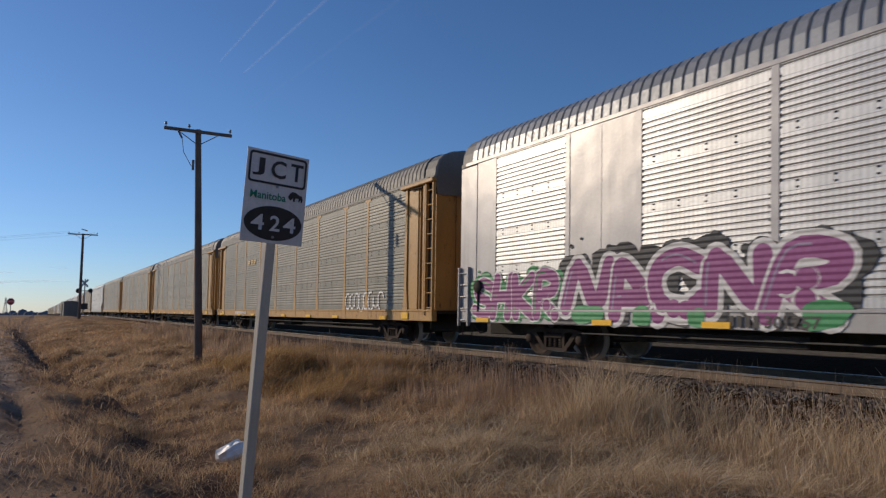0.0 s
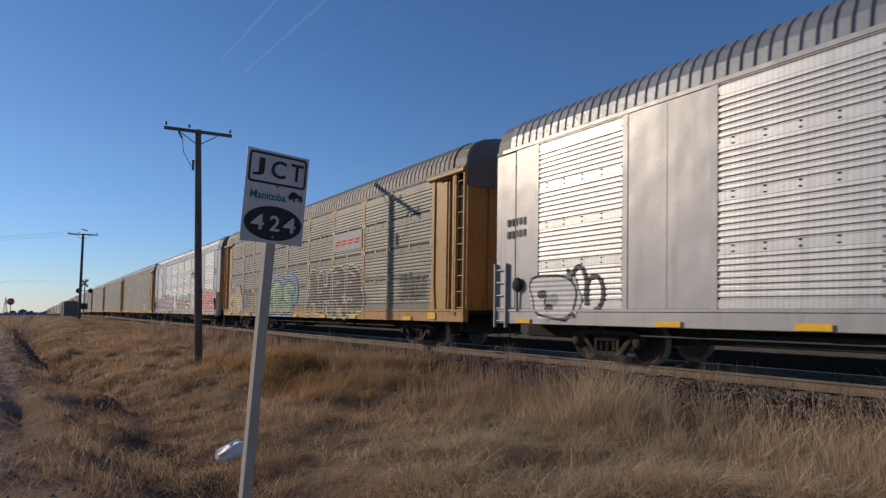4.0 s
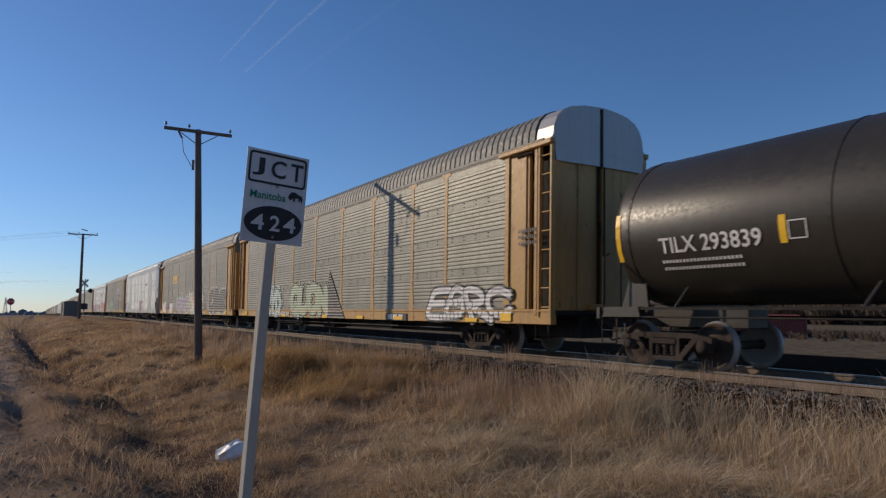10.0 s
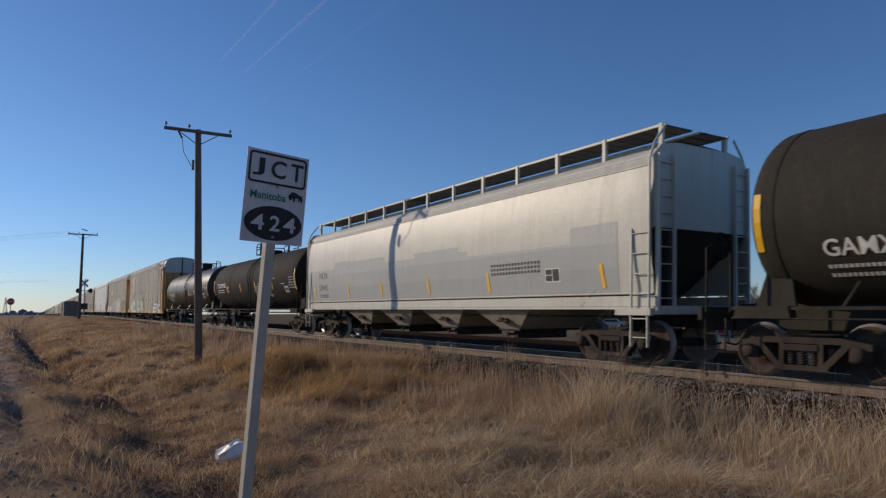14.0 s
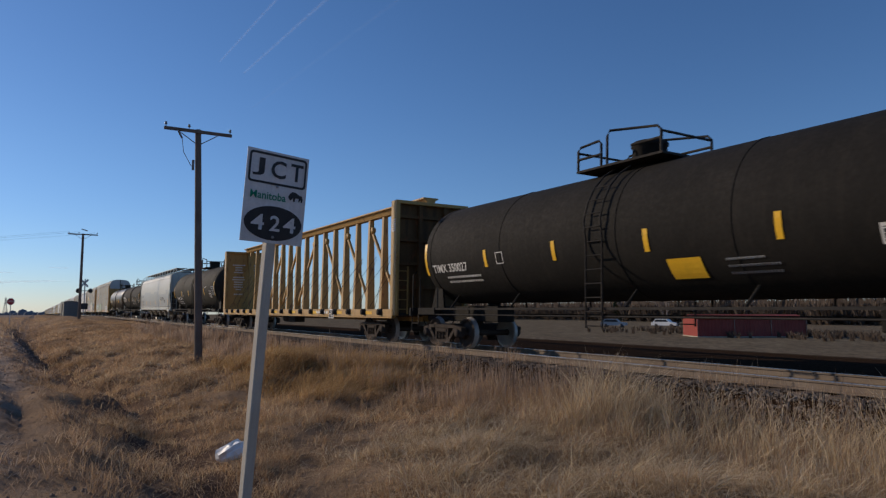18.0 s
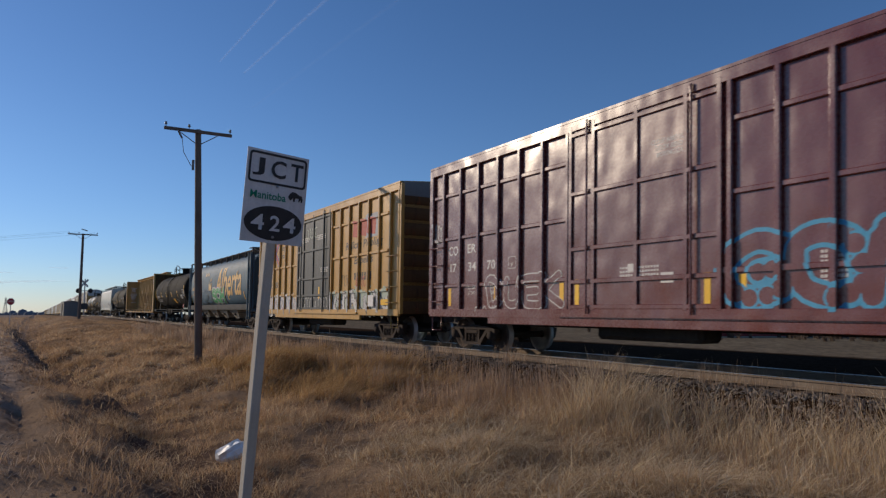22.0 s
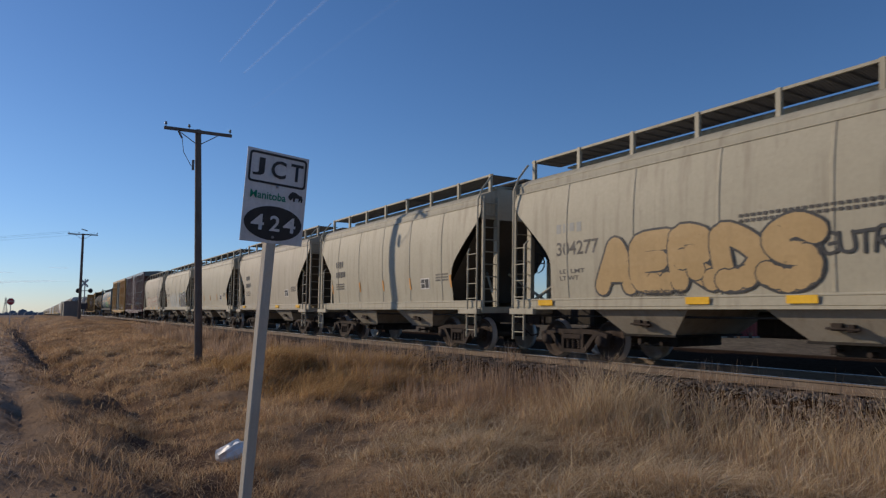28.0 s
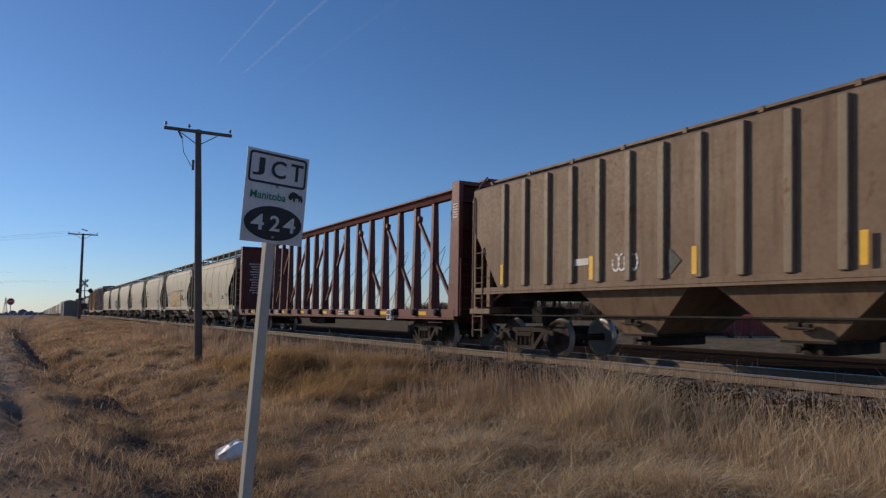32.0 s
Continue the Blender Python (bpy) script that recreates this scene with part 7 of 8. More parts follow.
piece(H7, 136, "GUTR", 1.75, 2.75, 1.95, 2.33, [F_DARK, F_DARK, F_DARK, F_DARK], y=-1.53, w=0.14, edge=0.012, shine=False, label="small black hand-sprayed tag")
scrawl(H8, 137, -2.6, -1.9, 1.7, 2.4, S_DARK, y=-1.53, n=3), marks(H7, 0.4, 2.75, 2.8, 0.06, 26, -1.53, 81, M_DARKLETTER, 2)
for h, xs, flat in ((H2, (-3.7, -0.85, 1.3, 4.2), True), (H5, (-4.5, -1.5, 1.5, 4.5), True), (H7, (-4.6, -0.45, 1.45, 4.6), True), (H8, (-4.5, -1.4, 1.6, 4.5), True), (H3, (-4.3, -1.7, 0.26, 1.97, 4.58), False), (H4, (-4.43, -1.92, 0.0, 1.93, 4.44), False), (H6, (-4.4, -1.8, 0.1, 2.0, 4.4), False)):
    for x in xs:
        reflector(h, x, 1.24 if flat else 1.78, 0.5 if flat else 0.09, 0.13 if flat else 0.36, -1.58 if flat else -1.53, None if flat else M_REFO, 0.0 if flat else -0.05)
for x in (-8.45, -5.0, -2.2, 1.0, 4.1, 8.2):
    reflector(h1, x, 1.6, 0.1, 0.5, -1.53, lean=-0.08)
for x in (-7.45, -4.3, -1.72, 1.12, 4.1, 7.2):
    reflector(h9, x, 1.78, 0.11, 0.5, -1.605)
scrawl(h9, 138, -3.75, -3.1, 1.85, 2.35, S_WHITE, y=-1.53, n=4), part("placard", Mesh().add([(-2.3 + 0.24 * a, -1.535, 2.05 + 0.24 * b) for a, b in ((1, 0), (0, 1), (-1, 0), (0, -1))], [(0, 1, 2, 3)]), M_DARKLETTER, h9, "dark diamond placard"), part("notice", Mesh().box(-5.0, -4.45, -1.535, -1.53, 2.1, 2.25), M_LETTER, h9)
for x0, x1, z1 in ((-9.2, -6.4, 2.75), (-6.4, -5.1, 3.0), (-5.1, -2.0, 2.95), (-2.0, 0.1, 2.75), (0.1, 2.6, 2.9), (2.6, 3.1, 2.75), (3.1, 7.2, 2.6), (7.2, 8.6, 2.95)):
    part("paint_patch", Mesh().box(x0, x1, -1.5235, -1.521, 1.48, z1), M_PATCH, h1, "grey repainted patch")
text_at("WLPX", -8.05, -7.11, 2.40, 2.65, -1.5245, M_DARKLETTER, h1, "dark painted letters"), text_at("59042", -8.05, -7.11, 1.92, 2.16, -1.5245, M_DARKLETTER, h1, "dark painted number"), marks(h1, -8.0, 1.76, 0.95, 0.05, 16, -1.5235, 91, M_DARKLETTER, 2)
marks(h1, 4.2, 2.3, 2.0, 0.07, 16, -1.53, 90, M_DARKLETTER, 3)
marks(cb1, 4.6, 1.1, 1.4, 0.12, 5, -1.466, 82, M_LETTER), data_plate(cb1, 6.05)
marks(cb2, 3.2, 1.1, 1.6, 0.06, 16, -1.47, 84, M_LETTER, 2), data_plate(cb2, 7.4)


for h in hs + [h1]:
    for ob in h.children_recursive:
        if ob.name.split(".")[0] in ("graffiti", "letter", "lettering", "marking", "reflector", "data_plate", "plate_field", "paint_patch"):
            bent_to_side(ob)

# ---- ground ----
PROFILE_Y = [-4000, -60, -14, -11.6, -11.1, -10.2, -9.5, -8.6, -6.6, -4.5, -3.2, -2.6, -2.2, -1.75, -1.4, 1.4, 2.2, 6.0, 11.0, 14.0, 24.0, 4000]
PROFILE_Z = [-0.9, -0.8, -0.58, -0.55, -0.58, -0.92, -1.12, -1.05, -0.85, -0.72, -0.62, -0.52, -0.38, -0.21, -0.2, -0.2, -0.32, -0.36, -0.38, -0.65, -2.0, -2.0]


def bumps(x, y):
    return (np.sin(1.7 * x + 0.6 * y) * np.sin(1.3 * y - 0.4 * x + 1.0) * 0.05 + np.sin(3.9 * x - 1.1 * y + 2) * np.sin(3.1 * y + 0.8 * x) * 0.03 + np.sin(0.61 * x + 1.9) * np.sin(0.83 * y + 0.3 * x) * 0.07)


def fall(x):
    """How far the land and the line drop away beyond the level crossing."""
    d = -np.asarray(x, float) - 145
    return 0.00325 * (d + np.sqrt(d * d + 1600))


def ditch_line(x):
    return np.interp(x, [-62, -44, -30, -22.8, -17, -11.5, -9], [-12.8, -12.0, -11.1, -10.5, -9.6, -10.05, -10.35])


def gz(x, y):
    """Height of the ground."""
    x, y = np.asarray(x, float), np.asarray(y, float)
    bend = np.interp(x, [-62, -40, -20, -14], [-3.0, -2.0, -0.9, 0.0])
    z = np.interp(y - bend * np.interp(y, [-16, -11, -8, -4.5], [0.3, 1.0, 1.0, 0.0]), PROFILE_Y, PROFILE_Z)
    rough = np.interp(y, [-14, -11.5, -10.5, -3.2, -2.5, 14, 30], [0.35, 0.8, 1.5, 1, 0.0, 0.0, 0.6]) * np.interp(np.abs(x), [80, 200], [1, 0.4])
    z = z + bumps(x, y) * rough
    side = (y < -2.4)
    lift = np.interp(x, [-140, -104, -90, -76, -52], [0.45, 0.85, 1.15, 0.85, 0.0]) * np.interp(y, [-30, -13, -9, -5, -2.5], [0.0, 0.05, 1.0, 1.0, 0.35])
    z = z + np.where(side, lift, 0)
    mound = 0.38 * np.exp(-(((x + 19.5) / 3.6) ** 2 + ((y + 5.2) / 1.5) ** 2)) * np.where(x > -18, np.exp(-((x + 18) / 1.1) ** 2), 1)
    hollow = -0.10 * np.exp(-(((x + 11.0) / 2.6) ** 2 + ((y + 10.75) / 0.4) ** 2)) - 0.09 * np.exp(-(((x + 8.6) / 1.6) ** 2 + ((y + 10.6) / 0.35) ** 2)) - 0.10 * np.exp(-(((x + 15) / 5.0) ** 2 + ((y + 11.75) / 0.22) ** 2))
    off = y - ditch_line(x) - 0.14 * np.sin(1.3 * x) - 0.08 * np.sin(3.1 * x + 1)
    furrow = -0.42 * np.exp(-(off / np.where(off < 0, 0.26, 0.8)) ** 2) * np.interp(x, [-66, -56, -19, -15, -8], [0, 1, 1, 0.55, 0.3])
    furrow = furrow + 0.04 * np.exp(-((off + 0.62) / 0.3) ** 2) * np.interp(x, [-60, -50, -16, -12], [0, 1, 1, 0])
    furrow = furrow - 0.22 * np.exp(-((x + 26.4) / 5.0) ** 2 - ((y + 6.2) / 2.2) ** 2)
    rut = y + 12.35 - 0.07 * (x + 22)
    furrow = furrow - 0.10 * np.exp(-(rut / np.where(rut < 0, 0.14, 0.4)) ** 2) * np.interp(x, [-40, -26, -12, -8], [0, 1, 1, 0])
    tufts = 0.05 * np.maximum(0, np.sin(2.3 * x + 1.4 * np.sin(1.1 * y)) * np.sin(2.7 * y + 0.9 * np.sin(1.7 * x))) * np.interp(y, [-13, -11, -3.4, -2.8], [0.6, 1, 1, 0]) * (np.abs(x) < 70)
    lumps = 0.028 * np.sin(5.3 * x + 1.6 * np.sin(2.7 * y)) * np.sin(6.1 * y + 1.3 * np.sin(2.2 * x)) * np.interp(y, [-16, -13.5, -10.3, -9.3], [0.3, 1, 1, 0.3]) * (np.abs(x) < 60)
    return z + mound + hollow + furrow + tufts + lumps - fall(x)


def ground_mesh():
    xs = np.unique(np.concatenate([-np.geomspace(60, 4000, 40), np.arange(-60, -26, 0.3), np.arange(-26, 4, 0.17), np.arange(4, 14, 0.4), np.geomspace(14, 3500, 30)]))
    ys = np.unique(np.concatenate([-np.geomspace(14, 4000, 30), np.arange(-14, -1.2, 0.16), np.arange(-1.2, 4, 0.6), np.geomspace(4, 4000, 40)]))
    X, Y = np.meshgrid(xs, ys)
    Z = gz(X, Y)
    v = np.stack([X, Y, Z], -1).reshape(-1, 3)
    w, h = len(xs), len(ys)
    i = (np.arange(h - 1)[:, None] * w + np.arange(w - 1)[None]).ravel()
    f = np.stack([i, i + 1, i + w + 1, i + w], -1)
    me = bpy.data.meshes.new("ground")
    me.from_pydata(v.tolist(), [], f.tolist())
    me.polygons.foreach_set("use_smooth", [True] * len(me.polygons))
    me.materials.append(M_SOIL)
    return me


ground = tagged(new("ground", ground_mesh()), "dry prairie ground with a ditch and a dirt road edge", "ground", kind="structure")

# ---- track ----
track = thing("track", "single railway track on grey ballast", "railway track", kind="structure")
RAILP = [(-0.07, -0.17), (0.07, -0.17), (0.07, -0.155), (0.012, -0.13), (0.009, -0.045), (0.035, -0.035), (0.036, -0.008), (-0.036, -0.008), (-0.035, -0.035), (-0.009, -0.045), (-0.012, -0.13), (-0.07, -0.155)]
STATIONS = [400, 60, 0, -40, -70] + [-90 - 25 * i for i in range(58)]
for y in (-0.7535, 0.7535):
    for name, prof, mat in (("rail", RAILP, M_RAIL), ("rail_head", [(-0.034, -0.0075), (0.034, -0.0075), (0.028, 0.0), (-0.028, 0.0)], M_RAILHEAD)):
        part(name, Mesh().sheet([[(x, y + a, b - float(fall(x))) for a, b in prof + prof[:1]] for x in STATIONS]), mat, track)
D_TIE = Mesh().box(-0.115, 0.115, -1.3, 1.3, -0.34, -0.165, c=0.012).data("tie", [M_TIE])
for i in range(150):
    link("tie", D_TIE, track, pose(-68 + i * 0.53, random.uniform(-0.04, 0.04), random.uniform(-0.008, 0.006) - float(fall(-68 + i * 0.53)), 0, 0, random.uniform(-0.8, 0.8)))
far_ties = Mesh()
for i in range(1100):
    x = -68.53 - i * 0.53
    far_ties.box(x - 0.115, x + 0.115, -1.3, 1.3, -0.3 - float(fall(x)), -0.165 - float(fall(x)))
tagged(part("far_tie", far_ties, M_TIE, track), kind="stuff")


def stones(n, seed):
    """Angular ballast stones scattered over the shoulder and between the ties."""
    rs = np.random.RandomState(seed)
    t = (1 + 5 ** 0.5) / 2
    ico = np.array([(-1, t, 0), (1, t, 0), (-1, -t, 0), (1, -t, 0), (0, -1, t), (0, 1, t), (0, -1, -t), (0, 1, -t), (t, 0, -1), (t, 0, 1), (-t, 0, -1), (-t, 0, 1)]) / 1.9
    tri = np.array([(0, 11, 5), (0, 5, 1), (0, 1, 7), (0, 7, 10), (0, 10, 11), (1, 5, 9), (5, 11, 4), (11, 10, 2), (10, 7, 6), (7, 1, 8), (3, 9, 4), (3, 4, 2), (3, 2, 6), (3, 6, 8), (3, 8, 9), (4, 9, 5), (2, 4, 11), (6, 2, 10), (8, 6, 7), (9, 8, 1)])
    x = 9 - 62 * rs.rand(n) ** 1.5
    y = np.where(rs.rand(n) < 0.85, -2.75 + 1.75 * rs.rand(n), -0.7 + 1.4 * rs.rand(n))
    s = 0.012 + 0.02 * rs.rand(n)
    v = ico[None] * s[:, None, None] * (0.65 + 0.7 * rs.rand(n, 12, 1)) * (0.7 + 0.6 * rs.rand(n, 1, 3))
    v[..., 0] += x[:, None]
    v[..., 1] += y[:, None]
    v[..., 2] += (gz(x, y) + 0.3 * s)[:, None]
    f = (tri[None] + 12 * np.arange(n)[:, None, None]).reshape(-1, 3)
    me = bpy.data.meshes.new("ballast")
    me.from_pydata(v.reshape(-1, 3).tolist(), [], f.tolist())
    me.materials.append(M_STONE)
    return me


tagged(new("ballast", stones(26000, 4)), "grey-brown crushed stone ballast beside the rails", "ballast", kind="stuff")


# ---- grass ----
def cover(x, y):
    """Tussocks and gaps, from -1 to 1."""
    a = np.sin(4.3 * x + 1.9 * np.sin(2.3 * y + 0.7 * x)) * np.sin(4.9 * y + 1.7 * np.sin(2.9 * x))
    b = np.sin(1.9 * x + 1.2 * np.sin(1.4 * y)) * np.sin(2.1 * y + 1.5 * np.sin(1.1 * x) + 1)
    c = np.sin(8.7 * x + 2 * np.sin(5 * y)) * np.sin(9.3 * y + 2 * np.sin(4.1 * x))
    return 0.55 * a + 0.35 * b + 0.3 * c


def blades(name, n, seed, xr, yr, height, width, lean, mat, bias=1.6, curl=0.5, clump=0.0, keep=None, wind=0.4):
    """Dry blades, each a tapered strip of three pieces bent over; denser towards xr[1]."""
    rs = np.random.RandomState(seed)
    x = xr[1] + (xr[0] - xr[1]) * rs.rand(n) ** bias
    y = yr[0] + (yr[1] - yr[0]) * rs.rand(n)
    if clump:
        c = rs.randint(0, max(1, n // 26), n)
        cx, cy = xr[1] + (xr[0] - xr[1]) * rs.rand(n // 26 + 1) ** bias, yr[0] + (yr[1] - yr[0]) * rs.rand(n // 26 + 1)
        x, y = cx[c] + rs.randn(n) * clump, cy[c] + rs.randn(n) * clump
        ci = c
    if keep is not None:
        m = keep(x, y, rs)
        x, y = x[m], y[m]
        if clump:
            ci = ci[m]
    tuft = cover(x, y)
    m = rs.rand(len(x)) < np.clip(0.55 + 1.1 * tuft, 0.12, 1)
    x, y, tuft = x[m], y[m], tuft[m]
    if clump:
        ci = ci[m]
    n = len(x)
    far = np.hypot(x, y + 11.6)
    h = height * (0.45 + 0.8 * rs.rand(n)) * (0.75 + 0.5 * (0.5 + 0.5 * np.sin(0.9 * x + 0.5 * np.sin(1.3 * y)) * np.sin(0.8 * y + 1.0)))
    h = h * np.clip(0.85 + 0.55 * tuft, 0.4, 1.5)
    w = width * (0.6 + 0.8 * rs.rand(n)) * np.clip(far / 9, 1, 4.5)
    a = rs.rand(n) * 2 * math.pi
    if clump:
        a = np.where(rs.rand(n) < 0.6, np.arctan2(y - cy[ci], x - cx[ci]) + 0.5 * rs.randn(n), a)
    else:
        a = np.where(rs.rand(n) < 0.65, 2.2 * np.sin(0.7 * x + 0.9 * np.sin(0.8 * y)) + 1.7 * np.sin(0.9 * y + 0.4 * x) + 0.45 * rs.randn(n), a)
    dx, dy = np.cos(a) + wind, np.sin(a) + 0.5 * wind
    l = lean * (0.3 + 1.1 * rs.rand(n))
    px, py = -np.sin(a + rs.randn(n)), np.cos(a + rs.randn(n))
    q = np.hypot(px, py)
    px, py = px / q, py / q
    z0 = gz(x, y) - 0.03
    pts = []
    for s, ww in ((0.0, 1.0), (0.45, 0.8), (0.8, 0.5), (1.0, 0.0)):
        b = l * s ** (1 + curl)
        up = h * s * np.sqrt(np.clip(1 - (1.25 if lean > 1.2 else 0.75) * (l * s ** 0.7) ** 2 / (1 + l * l), 0.03, 1))
        ox, oy, oz = x + dx * b * h, y + dy * b * h, z0 + up
        if ww:
            pts += [np.stack([ox - px * w * ww / 2, oy - py * w * ww / 2, oz], -1), np.stack([ox + px * w * ww / 2, oy + py * w * ww / 2, oz], -1)]
        else:
            pts += [np.stack([ox, oy, oz], -1)]
    v = np.stack(pts, 1).reshape(-1, 3)
    o = 7 * np.arange(n)
    me = bpy.data.meshes.new(name)
    quads = np.concatenate([np.stack([o, o + 1, o + 3, o + 2], -1), np.stack([o + 2, o + 3, o + 5, o + 4], -1)])
    tris = np.stack([o + 4, o + 5, o + 6], -1)
    nq, nt = len(quads), len(tris)
    me.vertices.add(len(v))
    me.vertices.foreach_set("co", v.ravel())
    me.loops.add(4 * nq + 3 * nt)
    me.loops.foreach_set("vertex_index", np.concatenate([quads.ravel(), tris.ravel()]))
    me.polygons.add(nq + nt)
    me.polygons.foreach_set("loop_start", np.concatenate([4 * np.arange(nq), 4 * nq + 3 * np.arange(nt)]))
    me.update(calc_edges=True)
    me.materials.append(mat)
    return new(name, me)


def off_road(x, y, rs):
    """Grass keeps off the road and thins out on the muddy ditch bank."""
    off = y - ditch_line(x) - 0.14 * np.sin(1.3 * x) - 0.08 * np.sin(3.1 * x + 1)
    mud = (x < -14.5) & (x > -60) & (off > -0.75) & (off < 0.55) & (rs.rand(len(x)) < 0.93)
    rut = y + 12.35 - 0.07 * (x + 22)
    mud = mud | ((x < -9) & (x > -34) & (np.abs(rut) < 0.4) & (rs.rand(len(x)) < 0.8))
    dip = (np.abs(y + 10.75) < 0.45) & (np.abs(x + 10.4) < 2.6) & (rs.rand(len(x)) < 0.15)
    return ~mud & ~dip & (y > -11.7 + 0.4 * np.sin(0.7 * x) + 0.7 * rs.rand(len(x)))


def on_verge(x, y, rs):
    """The verge is bare along the ruts and in the ditch."""
    off = y - ditch_line(x)
    rut = y + 12.35 - 0.07 * (x + 22)
    bare = ((x < -14.5) & (off > -0.8) & (off < 0.6)) | ((x < -9) & (x > -36) & (np.abs(rut) < 0.4)) | (y < -13.2)
    return ~(bare & (rs.rand(len(x)) < 0.9))


tagged(blades("dry_grass", 190000, 5, (-75, 5), (-11.8, -2.6), 0.19, 0.006, 0.8, M_GRASS, 1.25, keep=off_road), "dry brown prairie grass covering the slope", "grass", kind="stuff")
tagged(blades("tufted_grass", 130000, 9, (-60, 4), (-11.4, -2.8), 0.30, 0.006, 0.85, M_GRASS, 1.25, 0.7, clump=0.2, keep=off_road, wind=0.5), "tufts of reddish-brown grass bent by the wind", "grass", kind="stuff")
tagged(blades("flattened_grass", 90000, 6, (-40, 4), (-10.6, -3.0), 0.28, 0.008, 1.5, M_STRAW, 1.4, 0.8, clump=0.3, keep=off_road), "pale flattened grass lying in mats", "grass", kind="stuff")
tagged(blades("lying_straw", 60000, 14, (-9.5, 2.5), (-7.8, -3.3), 0.40, 0.009, 1.5, M_PALE, 1.0, 0.9, clump=0.24, wind=0.3), "pale straw lying in tangled heaps", "grass", kind="stuff")
tagged(blades("arching_straw", 13000, 10, (-8.5, 2), (-4.6, -2.7), 0.78, 0.007, 0.75, M_PALE, 1.1, 1.1, clump=0.12, wind=0.3), "tall arching pale straw clumps", "grass", kind="stuff")
tagged(blades("hummock_grass", 24000, 12, (-23.5, -13.4), (-6.6, -3.0), 0.5, 0.008, 1.1, M_TAWNY, 1.0, 0.9, clump=0.35, wind=0.9), "tawny windswept grass on a hummock", "grass", kind="stuff")
tagged(blades("tall_weeds", 60000, 7, (-60, 7), (-4.9, -2.2), 0.5, 0.005, 0.14, M_WEED, 1.4, 0.3, wind=0.1), "thin grey-brown weeds standing beside the ballast", "weeds", kind="stuff")
tagged(blades("track_weeds", 2200, 13, (-22, 6), (-2.1, -1.0), 0.42, 0.005, 0.22, M_WEED, 1.2, 0.3, clump=0.10, wind=0.1), "few dry weeds growing in the ballast", "weeds", kind="stuff")
tagged(blades("road_edge_grass", 110000, 8, (-90, -3), (-15.5, -10.9), 0.14, 0.009, 1.1, M_WEED, 1.3, 0.8, clump=0.22, keep=on_verge), "sparse flattened grass on the dirt road edge", "grass", kind="stuff")

tagged(blades("far_grass", 40000, 15, (-190, -48), (-42, -9.5), 0.34, 0.008, 0.7, M_GRASS, 1.2, 0.6, clump=0.5), "brown grass over the far field", "grass", kind="stuff")


def clods(n, seed):
    """Lumps of dark soil along the ditch bank and the road's edge."""
    rs, ms = random.Random(seed), Mesh()
    for i in range(n):
        x = -6 - 44 * rs.random() ** 1.2
        y = (float(ditch_line(x)) + rs.gauss(0, 0.3)) if rs.random() < 0.65 else -11.9 + rs.gauss(0, 0.45)
        r = rs.uniform(0.010, 0.028) * (1.7 if rs.random() < 0.12 and x < -14 else 1)
        z = float(gz(x, y))
        ph = rs.uniform(0, 6)
        rows = []
        for k in range(4):
            t = math.pi * (0.12 + 0.29 * k)
            rows.append([(x + r * 1.3 * math.sin(t) * math.cos(a + ph) * rs.uniform(0.75, 1.25), y + r * math.sin(t) * math.sin(a + ph) * rs.uniform(0.75, 1.25), z + r * 0.25 + r * 0.7 * math.cos(t)) for a in [2 * math.pi * m / 6 for m in range(6)]])
            rows[-1].append(rows[-1][0])
        ms.sheet(rows)
    return ms


tagged(new("soil_clods", clods(1100, 31).data("soil_clods", [surface("clod_soil", (0.23, 0.165, 0.12), (0.33, 0.245, 0.18), dirtiness=0.4, rough=1.0, scale=4, streaks=False)])), "broken dark soil clods along the ditch", "soil", kind="stuff")


# ---- poles, wires ----
def power_pole(x, y, h, lean, label, span=1.62):
    zb = float(gz(x, y))
    ob = thing("utility_pole", label, "utility pole", m=pose(x, y, zb - 0.3))
    tx, ty = lean
    part("pole", Mesh().tube([(0, 0, 0), (tx * 0.5, ty * 0.5, h / 2), (tx, ty, h + 0.3)], 0.155, 14, 0, 0.115), M_POLE, ob)
    d = Vector((0.02, 1, 0)).normalized()
    q = Matrix.Translation((tx, ty, h + 0.3 - 0.10)) @ Matrix.Rotation(math.atan2(d.y, d.x), 4, "Z")
    arm = part("crossarm", Mesh().box(-span * 0.78, span * 0.78, -0.17, -0.07, -0.06, 0.06, c=0.01), M_POLE, ob, m=q)
    for s in (-1, 1):
        part("brace", Mesh().tube([(s * 0.75, -0.12, -0.05), (0, -0.13, -0.55)], 0.018), M_POLE, ob, m=q)
    for u in (-span * 0.74, -span * 0.22, span * 0.74):
        part("insulator", Mesh().lathe([(0.05, 0.015), (0.13, 0.015), (0.14, 0.05), (0.17, 0.055), (0.20, 0.03), (0.22, 0.045), (0.245, 0.03), (0.25, 0.0)], 10, "z", (u, -0.12, 0)), M_INSUL, arm)
    return ob, q


